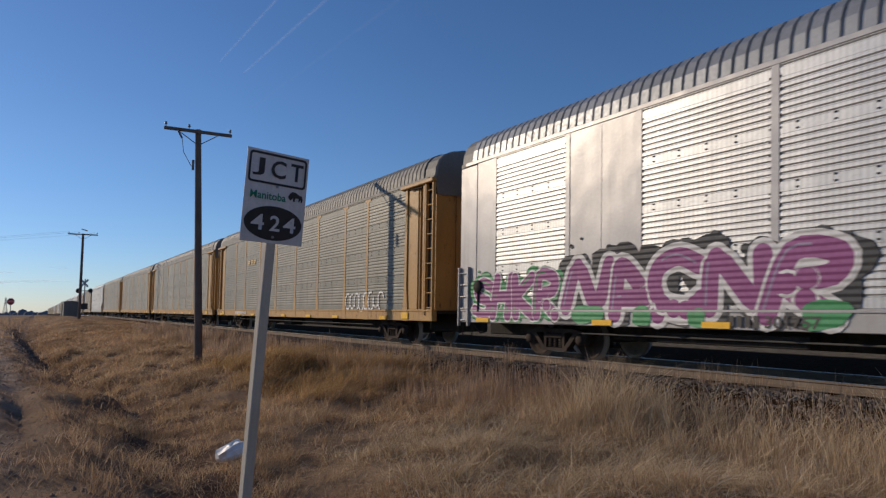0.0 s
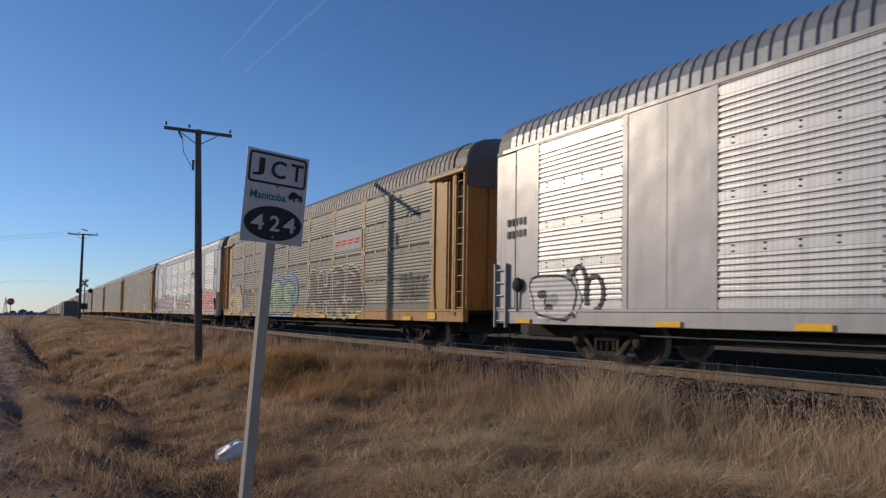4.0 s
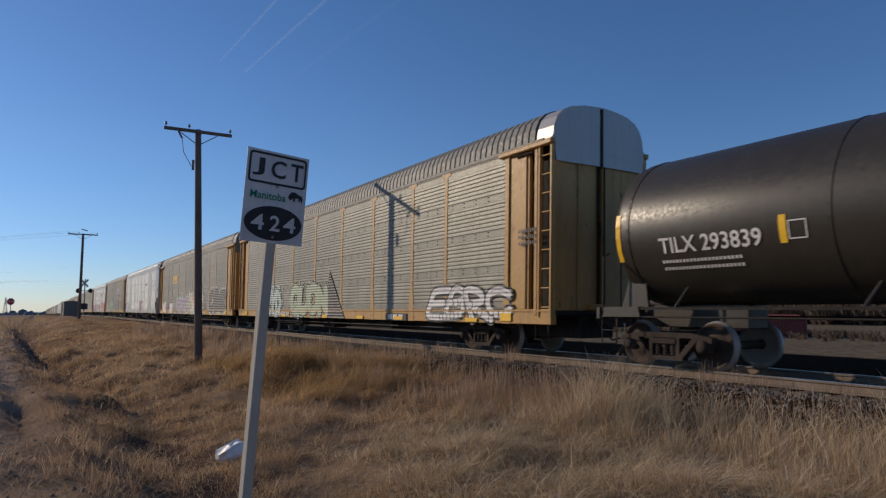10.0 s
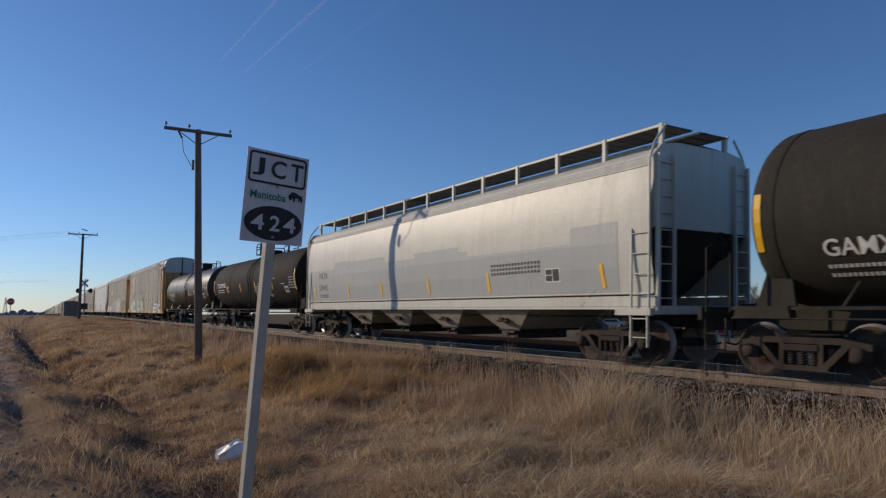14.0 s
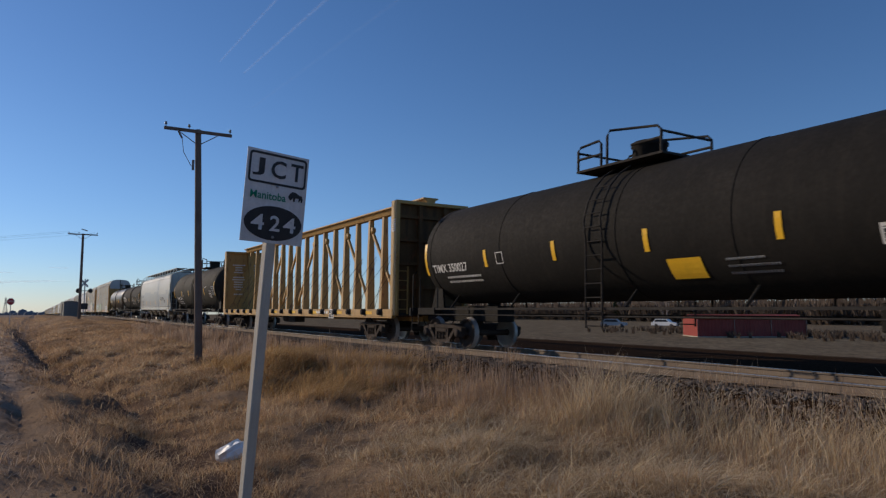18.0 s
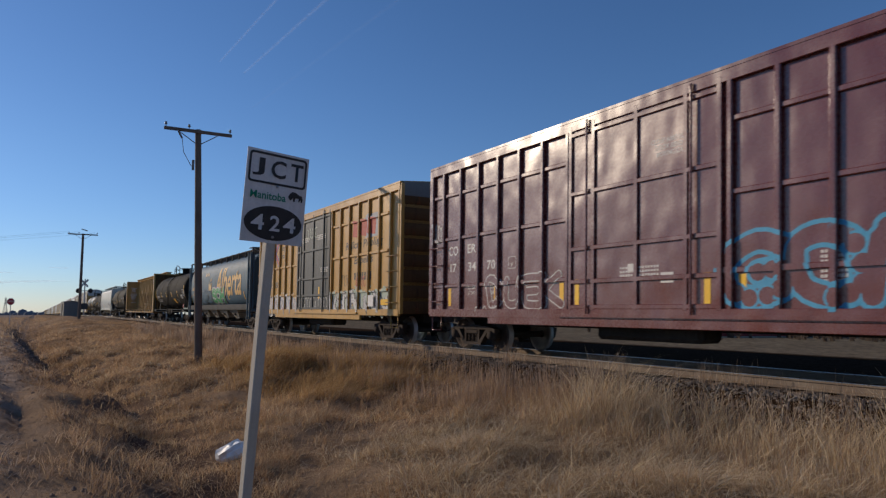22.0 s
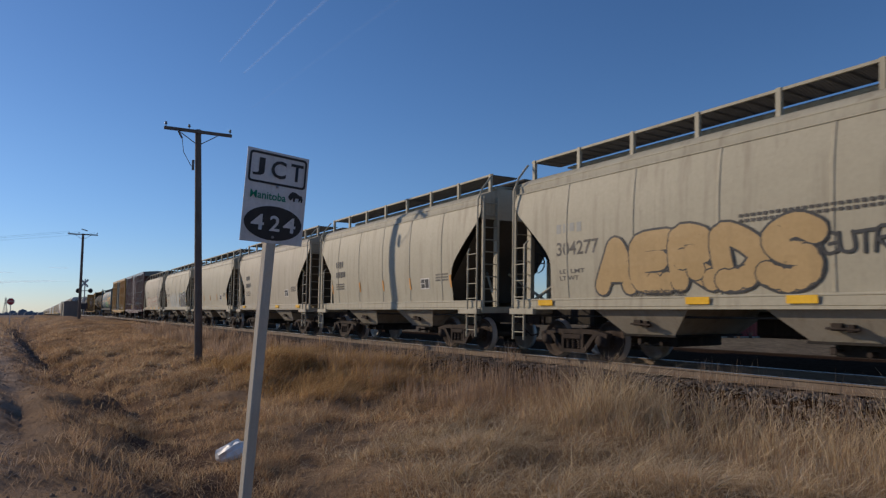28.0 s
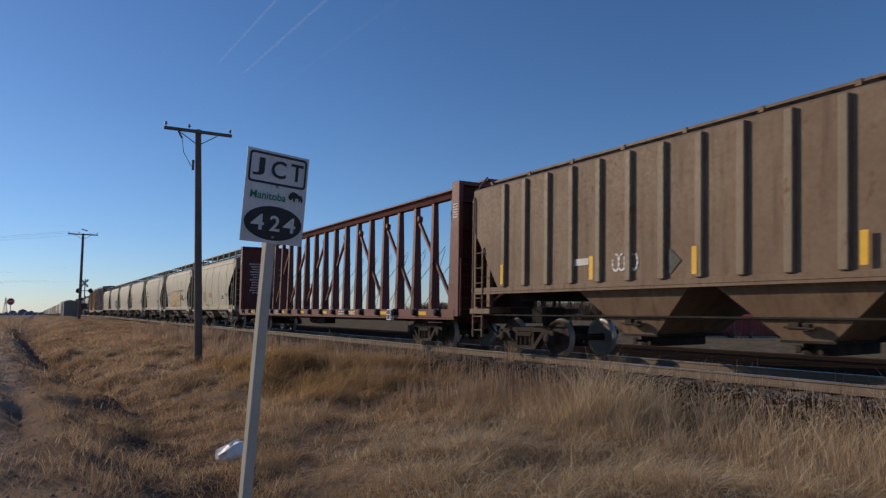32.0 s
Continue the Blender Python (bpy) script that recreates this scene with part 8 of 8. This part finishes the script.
pole1, q1 = power_pole(-26.42, -6.23, 9.12, (-0.20, -0.27), "weathered wooden utility pole with one crossarm and insulators")
part("cutout", Mesh().tube([(-0.75, -0.2, -0.1), (-0.62, -0.22, -0.35)], 0.04).tube([(-0.62, -0.22, -0.3), (-0.55, -0.25, -0.9), (-0.25, -0.2, -1.4)], 0.012).box(-0.22, -0.13, -0.2, -0.1, -1.55, -1.15, c=0.01), M_INSUL, pole1, m=q1)
pole2, q2 = power_pole(-77.96, -7.75, 9.0, (0.0, 0.0), "dark wooden utility pole carrying thin wires across the road", 1.75)
part("crossarm", Mesh().box(-0.8, 0.8, -0.16, -0.08, 0.45, 0.53), M_POLE, pole2, m=q2 @ Matrix.Rotation(radians(70), 4, "Z"))
w = Mesh()
for k, (u, dz) in enumerate(((-1.4, 0.25), (-0.4, 0.25), (1.4, 0.25))):
    a = (pole2.matrix_basis @ q2) @ Vector((u, -0.1, dz))
    b = Vector((-103 - 3 * k, -60, 8.6))
    w.tube([tuple(a.lerp(b, i / 12) - Vector((0, 0, 1.3 * 4 * (i / 12) * (1 - i / 12)))) for i in range(13)], 0.006, 4)
wires = tagged(new("overhead_wire", w.data("overhead_wire", [M_WIRE])), "thin sagging overhead wires", "wire", kind="structure")

# ---- route sign ----
SIGN_FOOT = Vector((-5.847, -9.999, -0.75))
sign = thing("route_sign", "leaning white junction route sign on a pale wooden post", "road sign", m=Matrix.Translation(SIGN_FOOT) @ pose(0, 0, 0, 5.0, 1.55, 103.44))
part("post", Mesh().box(-0.045, 0.045, 0.0, 0.075, -0.3, 2.98, c=0.006), M_POSTWOOD, sign)
SZ = 2.862
plate = part("plate", Mesh().box(-0.305, 0.305, -0.006, -0.002, SZ - 0.40, SZ + 0.40, c=0.001), M_SIGN, sign)
ring = Mesh()


def rounded(w, h, r, n=6):
    return [(sx * (w - r) + r * math.cos(a), sz * (h - r) + r * math.sin(a)) for sx, sz, a0 in ((1, 1, 0), (-1, 1, 90), (-1, -1, 180), (1, -1, 270)) for a in [radians(a0 + 90 * i / n) for i in range(n + 1)]]


oq, iq = rounded(0.285, 0.135, 0.035), rounded(0.265, 0.115, 0.02)
n_ = len(oq)
ring.add([(a, -0.0095, SZ + 0.245 + b) for a, b in oq] + [(a, -0.0095, SZ + 0.245 + b) for a, b in iq], [(i, (i + 1) % n_, n_ + (i + 1) % n_, n_ + i) for i in range(n_)])
part("border", ring, M_BLACK, plate)
def on_plate(text, u0, u1, v0, v1, y, mat):
    """Sign writing between shares of the plate's width and height."""
    text_at(text, (u0 - 0.5) * 0.61, (u1 - 0.5) * 0.61, SZ + 0.4 - 0.8 * v1, SZ + 0.4 - 0.8 * v0, y, mat, plate)


for ch, u0, u1 in (("J", 0.09, 0.28), ("C", 0.385, 0.625), ("T", 0.70, 0.91)):
    on_plate(ch, u0, u1, 0.09, 0.285, -0.0105, M_BLACK)
on_plate("Manitoba", 0.09, 0.66, 0.445, 0.53, -0.0105, M_GREEN)
BISON = [(0.02, 0.42), (0.12, 0.75), (0.30, 0.98), (0.52, 0.93), (0.75, 0.72), (0.93, 0.66), (1.0, 0.35), (0.97, 0.0), (0.88, 0.0), (0.88, 0.3), (0.78, 0.06), (0.70, 0.06), (0.74, 0.36), (0.52, 0.38), (0.46, 0.0), (0.37, 0.0), (0.34, 0.34), (0.2, 0.08), (0.08, 0.22)]
part("emblem", Mesh().add([(0.115 + 0.155 * a, -0.0105, SZ - 0.008 + 0.088 * b) for a, b in BISON], [tuple(range(len(BISON)))]), M_BLACK, plate, "dark animal-shaped emblem")
part("oval", Mesh().add([(0.285 * math.cos(a), -0.009, SZ - 0.225 + 0.150 * math.sin(a)) for a in [2 * math.pi * i / 40 for i in range(40)]], [tuple(range(40))]), M_BLACK, plate)
for ch, u0, u1 in (("4", 0.14, 0.345), ("2", 0.435, 0.60), ("4", 0.655, 0.86)):
    on_plate(ch, u0, u1, 0.695, 0.865, -0.0125, M_SIGN)
for z in (SZ + 0.10, SZ - 0.345):
    part("bolt", Mesh().lathe([(-0.02, 0.0), (-0.02, 0.010), (-0.008, 0.012)], 8, "y", (0, 0, z)), M_STEEL, plate)


def crumpled(seed, rx, ry, rz):
    rng, ms, rows = random.Random(seed), Mesh(), []
    for i in range(9):
        t = math.pi * i / 8
        rows.append([(rx * math.sin(t) * math.cos(a) * rng.uniform(0.75, 1.2), ry * math.sin(t) * math.sin(a) * rng.uniform(0.75, 1.2), rz * (1 - math.cos(t)) / 2 * rng.uniform(0.8, 1.15)) for a in [2 * math.pi * j / 14 for j in range(14)]])
        rows[-1].append(rows[-1][0])
    return ms.sheet(rows)


bag_at = Vector((-9.45, -9.12, 0))
bag = tagged(new("plastic_bag", crumpled(8, 0.30, 0.15, 0.24).data("plastic_bag", [M_BAG])), "crumpled white plastic bag lying in the grass", "litter")
bag.matrix_basis = pose(bag_at.x, bag_at.y, float(gz(bag_at.x, bag_at.y)) + 0.10, 0, -22, 55)


# ---- level crossing, far along the track ----
def stop_sign(x, y):
    z = float(gz(x, y))
    ob = thing("stop_sign", "red octagonal stop sign on a thin steel post", "road sign", m=pose(x, y, z, 0, 0, 75))
    part("post", Mesh().box(-0.03, 0.03, 0.0, 0.05, 0, 2.9), M_STEEL, ob)
    o = [(0.4 * math.cos(radians(22.5 + 45 * i)), 2.55 + 0.4 * math.sin(radians(22.5 + 45 * i))) for i in range(8)]
    part("rim", Mesh().prism(o, -0.012, -0.004), M_WHITE, ob)
    p = part("plate", Mesh().prism([(a * 0.94, 2.55 + (b - 2.55) * 0.94) for a, b in o], -0.016, -0.0125), M_RED, ob)
    lettering("STOP", 0.27, M_WHITE, p, side_on(0, -0.019, 2.55), depth=0.001)


stop_sign(-87.6, -14.0)


def crossing_signal(x, y):
    z = float(gz(x, y))
    ob = thing("crossing_signal", "railway crossing signal mast with crossbuck and lamps", "railway signal", m=pose(x, y, z, 0, 0, 60))
    part("mast", Mesh().tube([(0, 0, 0), (0, 0, 4.3)], 0.07, 10), M_STEEL, ob)
    for r in (45, -45):
        part("crossbuck", Mesh().box(-0.6, 0.6, -0.12, -0.1, -0.11, 0.11), M_STEEL, ob, m=pose(0, 0, 3.8, 0, r, 0))
    part("lamp_arm", Mesh().tube([(-0.75, 0, 2.9), (0.75, 0, 2.9)], 0.04), M_BLACK, ob)
    for u in (-0.72, 0.72):
        part("lamp", Mesh().lathe([(-0.35, 0.16), (-0.12, 0.17), (-0.11, 0.28), (-0.08, 0.28), (-0.08, 0.0)], 16, "y", (u, 0, 2.9)), M_BLACK, ob)
    part("counterweight", Mesh().box(-0.35, 0.35, -0.25, 0.25, 0.7, 1.4, c=0.05), M_BLACK, ob)


crossing_signal(-89.0, -6.75)
hut = thing("signal_hut", "grey metal signal hut with a shallow gable roof", "trackside hut", m=pose(-115.4, -7.2, float(gz(-115.4, -7.2)), 0, 0, 6))
part("wall", Mesh().box(-1.4, 1.4, -1.0, 1.0, 0.0, 2.4, c=0.02), M_GALVR, hut)
part("roof", Mesh().prism([(-1.12, 2.38), (1.12, 2.38), (0, 2.55)], -1.5, 1.5, axis="x"), M_GALVR, hut)
part("door", Mesh().box(-0.5, 0.5, -1.03, -1.0, 0.1, 2.1), M_UNDER, hut)


# ---- beyond the track ----
shed = thing("metal_shed", "low red corrugated metal shed beyond the track", "shed", m=pose(-47.9, 59.6, -2.0, 0, 0, 58))
for s in (-1, 1):
    rows = []
    for i in range(124):
        x = -6.15 + i * 0.1
        rows.append([(x, s * (2.4 + (0.03 if i % 4 < 2 else 0)), 0.0), (x, s * (2.4 + (0.03 if i % 4 < 2 else 0)), 2.1)])
    part("wall", Mesh().sheet(rows), M_SHED, shed)
    part("end_wall", Mesh().prism([(-2.4, 0), (2.4, 0), (2.4, 2.1), (0, 2.5), (-2.4, 2.1)], s * 6.13 - 0.03, s * 6.13 + 0.03, axis="x"), M_SHED, shed)
    part("roof", Mesh().prism([(s * 2.6, 2.06), (s * 2.6, 2.12), (0, 2.56), (0, 2.5)], -6.4, 6.4, axis="x"), M_SHED, shed)
for x in (-6.2, -2.0, 2.2, 6.2):
    part("frame_post", Mesh().box(x - 0.06, x + 0.06, -2.47, -2.43, 0, 2.1), M_BOXR, shed)
part("base", Mesh().box(-6.3, 6.3, -2.5, 2.5, -0.1, 0.07), M_HOPG, shed)


def parked_car(x, y, r, paint, label):
    ob = thing("parked_car", label, "car", "vehicles parked beyond the track", pose(x, y, -2.0, 0, 0, r))
    part("body", Mesh().prism([(-2.2, 0.35), (2.2, 0.35), (2.25, 0.75), (1.3, 0.92), (-2.1, 0.95), (-2.25, 0.7)], -0.88, 0.88).prism([(-1.9, 0.92), (1.1, 0.92), (0.5, 1.45), (-1.5, 1.48)], -0.78, 0.78), paint, ob)
    part("window", Mesh().prism([(-1.7, 0.98), (0.85, 0.98), (0.4, 1.36), (-1.4, 1.38)], -0.79, 0.79), M_GLASS, ob)
    for wx in (-1.35, 1.35):
        for wy in (-0.8, 0.8):
            part("wheel", Mesh().lathe([(-0.1, 0.0), (-0.1, 0.32), (0.1, 0.32), (0.1, 0.0)], 16, "y", (wx, wy, 0.32)), M_BLACK, ob)


parked_car(-78.6, 83.0, 20, M_WHITE, "white car parked on the gravel yard")
parked_car(-71.0, 86.0, 10, M_BLUE, "dark blue car parked on the gravel yard")
parked_car(-84.0, 76.0, 35, M_STEEL, "silver car parked on the gravel yard")


def bare_tree(x, y, h, seed, name="bare_tree"):
    rng = random.Random(seed)
    ob = thing(name, "leafless grey-brown tree beyond the yard", "tree", "leafless trees beyond the track", pose(x, y, float(gz(x, y))))
    trunk, crown = Mesh(), Mesh()

    def grow(ms, p, d, l, r, depth):
        pts = [p]
        for i in range(3):
            d = (d + Vector((rng.uniform(-0.18, 0.18), rng.uniform(-0.18, 0.18), 0.05))).normalized()
            p = p + d * l / 3
            pts.append(p)
        ms.tube([tuple(q) for q in (pts if depth < 4 else (pts[0], pts[3]))], r, 5 if depth < 2 else 3, 0, r * 0.55, False)
        if depth < 5:
            for i in range(rng.randint(3, 5) if depth < 4 else 3):
                t = rng.uniform(0.35, 1.0)
                base = pts[min(3, int(t * 3))]
                side = Vector((rng.uniform(-1, 1), rng.uniform(-1, 1), rng.uniform(0.1, 0.9))).normalized()
                grow(crown, base, (d * 0.7 + side * 0.75).normalized(), l * rng.uniform(0.55, 0.78), max(0.016, r * 0.5), depth + 1)

    grow(trunk, Vector((0, 0, -0.1)), Vector((0, 0, 1)), h * 0.38, h * 0.012, 0)
    part("trunk", trunk, M_BARK, ob)
    part("crown", crown, M_BARK, ob, "bare branching twigs")
    return ob


TALL = ((-86.4, 135.2, 15.5), (-81.7, 135.1, 17.5), (-86.0, 151.1, 19), (-79.1, 147.0, 18), (-79.1, 156.5, 17.5), (-73.4, 156.2, 19),
        (-109.3, 121.0, 11), (-113.5, 124.2, 9.5), (-106.6, 128.0, 10.5), (-83.8, 143.0, 15), (-76.0, 141.5, 16), (-93.5, 132.0, 8), (-98.6, 129.2, 7.5))
rng_t = random.Random(77)
for i in range(13):
    bare_tree(-52 - 9.5 * i + rng_t.uniform(-3, 3), 138 + rng_t.uniform(-14, 25), rng_t.uniform(8.5, 15) * (1.15 if i < 4 else 0.85), 300 + i)
for i, (px_, py_, h) in enumerate(TALL):
    bare_tree(px_, py_, h * 1.6, 330 + i)
for i, (x, y, h) in enumerate(((-132, 128, 8.5), (-136, 131, 7.5), (-152, 150, 8), (-180, 160, 9))):
    ob = thing("spruce", "small dark spruce beyond the yard", "tree", "spruces beyond the track", pose(x, y, float(gz(x, y))))
    part("trunk", Mesh().tube([(0, 0, -0.1), (0, 0, h)], 0.14, 6, 0, 0.02), M_BARK, ob)
    rng = random.Random(500 + i)
    cr = Mesh()
    for j in range(420):
        t = rng.random() ** 0.7
        z, r = 0.6 + t * (h - 0.6), (1 - t) * h * 0.22 * rng.uniform(0.5, 1.1)
        a = rng.uniform(0, 6.283)
        c, s = math.cos(a), math.sin(a)
        cr.add([(c * r * 0.3, s * r * 0.3, z + 0.12), (c * r - s * 0.16, s * r + c * 0.16, z - 0.25), (c * r * 1.15, s * r * 1.15, z - 0.1), (c * r + s * 0.16, s * r - c * 0.16, z - 0.25)], [(0, 1, 2), (0, 2, 3)])
    part("crown", cr, M_NEEDLE, ob)


def scrub(name, n, seed, box, height, mat, base):
    rs, ms = random.Random(seed), Mesh()
    for i in range(n):
        x, y = rs.uniform(box[0], box[1]), rs.uniform(box[2], box[3])
        for j in range(22):
            a, h = rs.uniform(0, 6.28), height * rs.uniform(0.3, 1)
            bx, by, k = x + math.cos(a) * h * rs.uniform(0.1, 0.5), y + math.sin(a) * h * 0.4, 0.011 * height + 0.008
            ms.add([(x + rs.uniform(-0.3, 0.3) - k, y, base - 0.1), (x + k, y, base - 0.1), (bx + k, by, base + h * 0.7), (bx + math.cos(a) * 0.2, by, base + h), (bx - k, by, base + h * 0.65)], [(0, 1, 2, 3, 4)])
    return new(name, ms.data(name, [mat]))


tagged(scrub("scrub", 1500, 21, (-260, -30, 125, 175), 6.8, M_BRUSH, -2.0), "leafless brown scrub along the far field edge", "scrub", kind="stuff")
tagged(scrub("low_scrub", 260, 22, (-70, -20, 55, 75), 0.9, M_BRUSH, -2.0), "low brown brush beside the yard", "scrub", kind="stuff")
far = Mesh()
rng_f = random.Random(5)
for i in range(420):
    a = radians(172 + i * 0.115 - 0.0)
    d = 1700 + rng_f.uniform(-150, 200)
    x, y = d * math.cos(a), d * math.sin(a)
    h, w_ = rng_f.uniform(3, 9) * (1.6 if rng_f.random() < 0.15 else 1), rng_f.uniform(8, 22)
    far.lathe([(-3, w_ * 0.5), (h * 0.4, w_ * 0.5), (h * 0.8, w_ * 0.35), (h, 0.0)], 7, "z", (x, y, float(gz(x, y))))
tagged(new("far_woods", far.data("far_woods", [M_HAZE])), "strip of far woods on the horizon in a haze tint", "trees", kind="stuff")
tower = thing("transmission_tower", "far steel lattice transmission tower", "pylon", m=pose(-1326, -55, float(gz(-1326, -55)), 0, 0, 20))
lat = Mesh()
for sx in (-1, 1):
    for sy in (-1, 1):
        lat.tube([(sx * 3.5, sy * 3.5, 0), (sx * 1.0, sy * 1.0, 20), (sx * 0.4, sy * 0.4, 30)], 0.22, 4)
for i in range(6):
    z, z2 = i * 4.5, i * 4.5 + 4.5
    r, r2 = 3.5 - 0.125 * z if z < 20 else 1.0, 3.5 - 0.125 * z2 if z2 < 20 else 0.9
    for s in (-1, 1):
        lat.tube([(-r, s * r, z), (r2, s * r2, z2)], 0.12, 3).tube([(r, s * r, z), (-r2, s * r2, z2)], 0.12, 3)
        lat.tube([(s * r, -r, z), (s * r2, r2, z2)], 0.12, 3).tube([(s * r, r, z), (s * r2, -r2, z2)], 0.12, 3)
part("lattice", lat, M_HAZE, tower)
for z in (20, 24, 28):
    part("arm", Mesh().tube([(-6, 0, z), (0, 0, z + 1), (6, 0, z)], 0.25, 4), M_HAZE, tower)

# ---- high contrails ----
def ice(name, lo, hi):
    """Thin ice cloud, soft towards its edges and broken along its length."""
    mt, n_, l_, p_ = nodes_of(name)
    co_ = n_.new("ShaderNodeTexCoord").outputs["UV"]
    sep = n_.new("ShaderNodeSeparateXYZ")
    l_.new(co_, sep.inputs[0])
    mm = n_.new("ShaderNodeMath")
    mm.operation = "PINGPONG"
    mm.inputs[1].default_value = 0.5
    l_.new(sep.outputs["Y"], mm.inputs[0])
    ed = ramp(n_, l_, mm.outputs[0], 0.0, 0.5, 0.0, 1.0)
    nz = noise_node(n_, l_, co_, 5.0, 5, (6, 0.8, 1))
    pr = n_.new("ShaderNodeMath")
    pr.operation = "MULTIPLY"
    l_.new(ed, pr.inputs[0]), l_.new(ramp(n_, l_, nz, 0.35, 0.7, lo, hi), pr.inputs[1])
    tr, df, mxs = n_.new("ShaderNodeBsdfTransparent"), n_.new("ShaderNodeBsdfDiffuse"), n_.new("ShaderNodeMixShader")
    df.inputs[0].default_value = (0.95, 0.95, 0.95, 1)
    tl = n_.new("ShaderNodeBsdfTranslucent")
    tl.inputs[0].default_value = (0.95, 0.95, 0.95, 1)
    ads = n_.new("ShaderNodeAddShader")
    l_.new(df.outputs[0], ads.inputs[0]), l_.new(tl.outputs[0], ads.inputs[1])
    l_.new(pr.outputs[0], mxs.inputs[0]), l_.new(tr.outputs[0], mxs.inputs[1]), l_.new(ads.outputs[0], mxs.inputs[2])
    l_.new(mxs.outputs[0], n_["Material Output"].inputs["Surface"])
    return mt


M_ICE, M_ICE_FAINT, M_ICE_LOW = ice("ice_cloud", 0.02, 0.24), ice("ice_cloud_faint", 0.0, 0.06), ice("ice_cloud_low", 0.05, 0.5)


def streak(name, a, b, w0, w1, label, mat):
    """A long flat streak of ice cloud from a to b."""
    a, b = Vector(a), Vector(b)
    side = (b - a).cross(Vector((0, 0, 1))).normalized()
    me = bpy.data.meshes.new(name)
    n = 24
    v, f = [], []
    for i in range(n + 1):
        p, w = a.lerp(b, i / n), w0 + (w1 - w0) * i / n
        v += [tuple(p - side * w / 2), tuple(p + side * w / 2)]
        if i:
            f.append((2 * i - 2, 2 * i - 1, 2 * i + 1, 2 * i))
    me.from_pydata(v, [], f)
    uv = me.uv_layers.new()
    for poly in me.polygons:
        for li in poly.loop_indices:
            vi = me.loops[li].vertex_index
            uv.data[li].uv = ((vi // 2) / n, float(vi % 2))
    me.materials.append(mat)
    ob = tagged(new(name, me), label, "cloud", kind="structure")
    ob.visible_shadow = False
    return ob


def aloft(u, v, height):
    """The point at that height in the direction given by tangents right and up of the aim."""
    fw = (AIM - EYE).normalized()
    r = fw.cross(Vector((0, 0, 1))).normalized()
    d = fw + r * u + r.cross(fw) * v
    return EYE + d * ((height - EYE.z) / d.z)


for i, (p, q, wa, wb) in enumerate((((-0.340, 0.285), (-0.235, 0.40), 14, 17), ((-0.303, 0.268), (-0.155, 0.40), 18, 22), ((-0.29, 0.215), (-0.04, 0.40), 26, 26))):
    streak("contrail", aloft(*p, 1100), aloft(*q, 1100), wa, wb, "thin fading white contrail high in the sky", M_ICE if i < 2 else M_ICE_FAINT)
for i, (p, q, wa) in enumerate((((-0.72, -0.052), (-0.585, -0.048), 300), ((-0.69, -0.036), (-0.66, -0.035), 120), ((-0.60, -0.028), (-0.57, -0.029), 120), ((-0.70, -0.064), (-0.56, -0.060), 250))):
    streak("wisp", aloft(*p, 190), aloft(*q, 190), wa, wa, "faint low wisp of cloud near the horizon", M_ICE_LOW)


# ---- what moves ----
def travelled(t):
    """Metres that the train has gone along the track since 16 s."""
    return 13.435 * (t - 16) - 0.01626 * (t - 16) ** 2


def motions():
    for car in TRAIN:
        x = car.location.x
        walk(car, [(t, pose(x - travelled(t), 0, -float(fall(x - travelled(t))))) for t in range(0, 33, 2)])
    turns = [(k / FPS, math.degrees(-travelled(k / FPS) / 0.432)) for k in range(32 * FPS + 1)]
    for w in WHEELS:
        x = w.location.x
        walk(w, [(t, pose(x, 0, 0.457, 0, a, 0)) for t, a in turns])


motions()
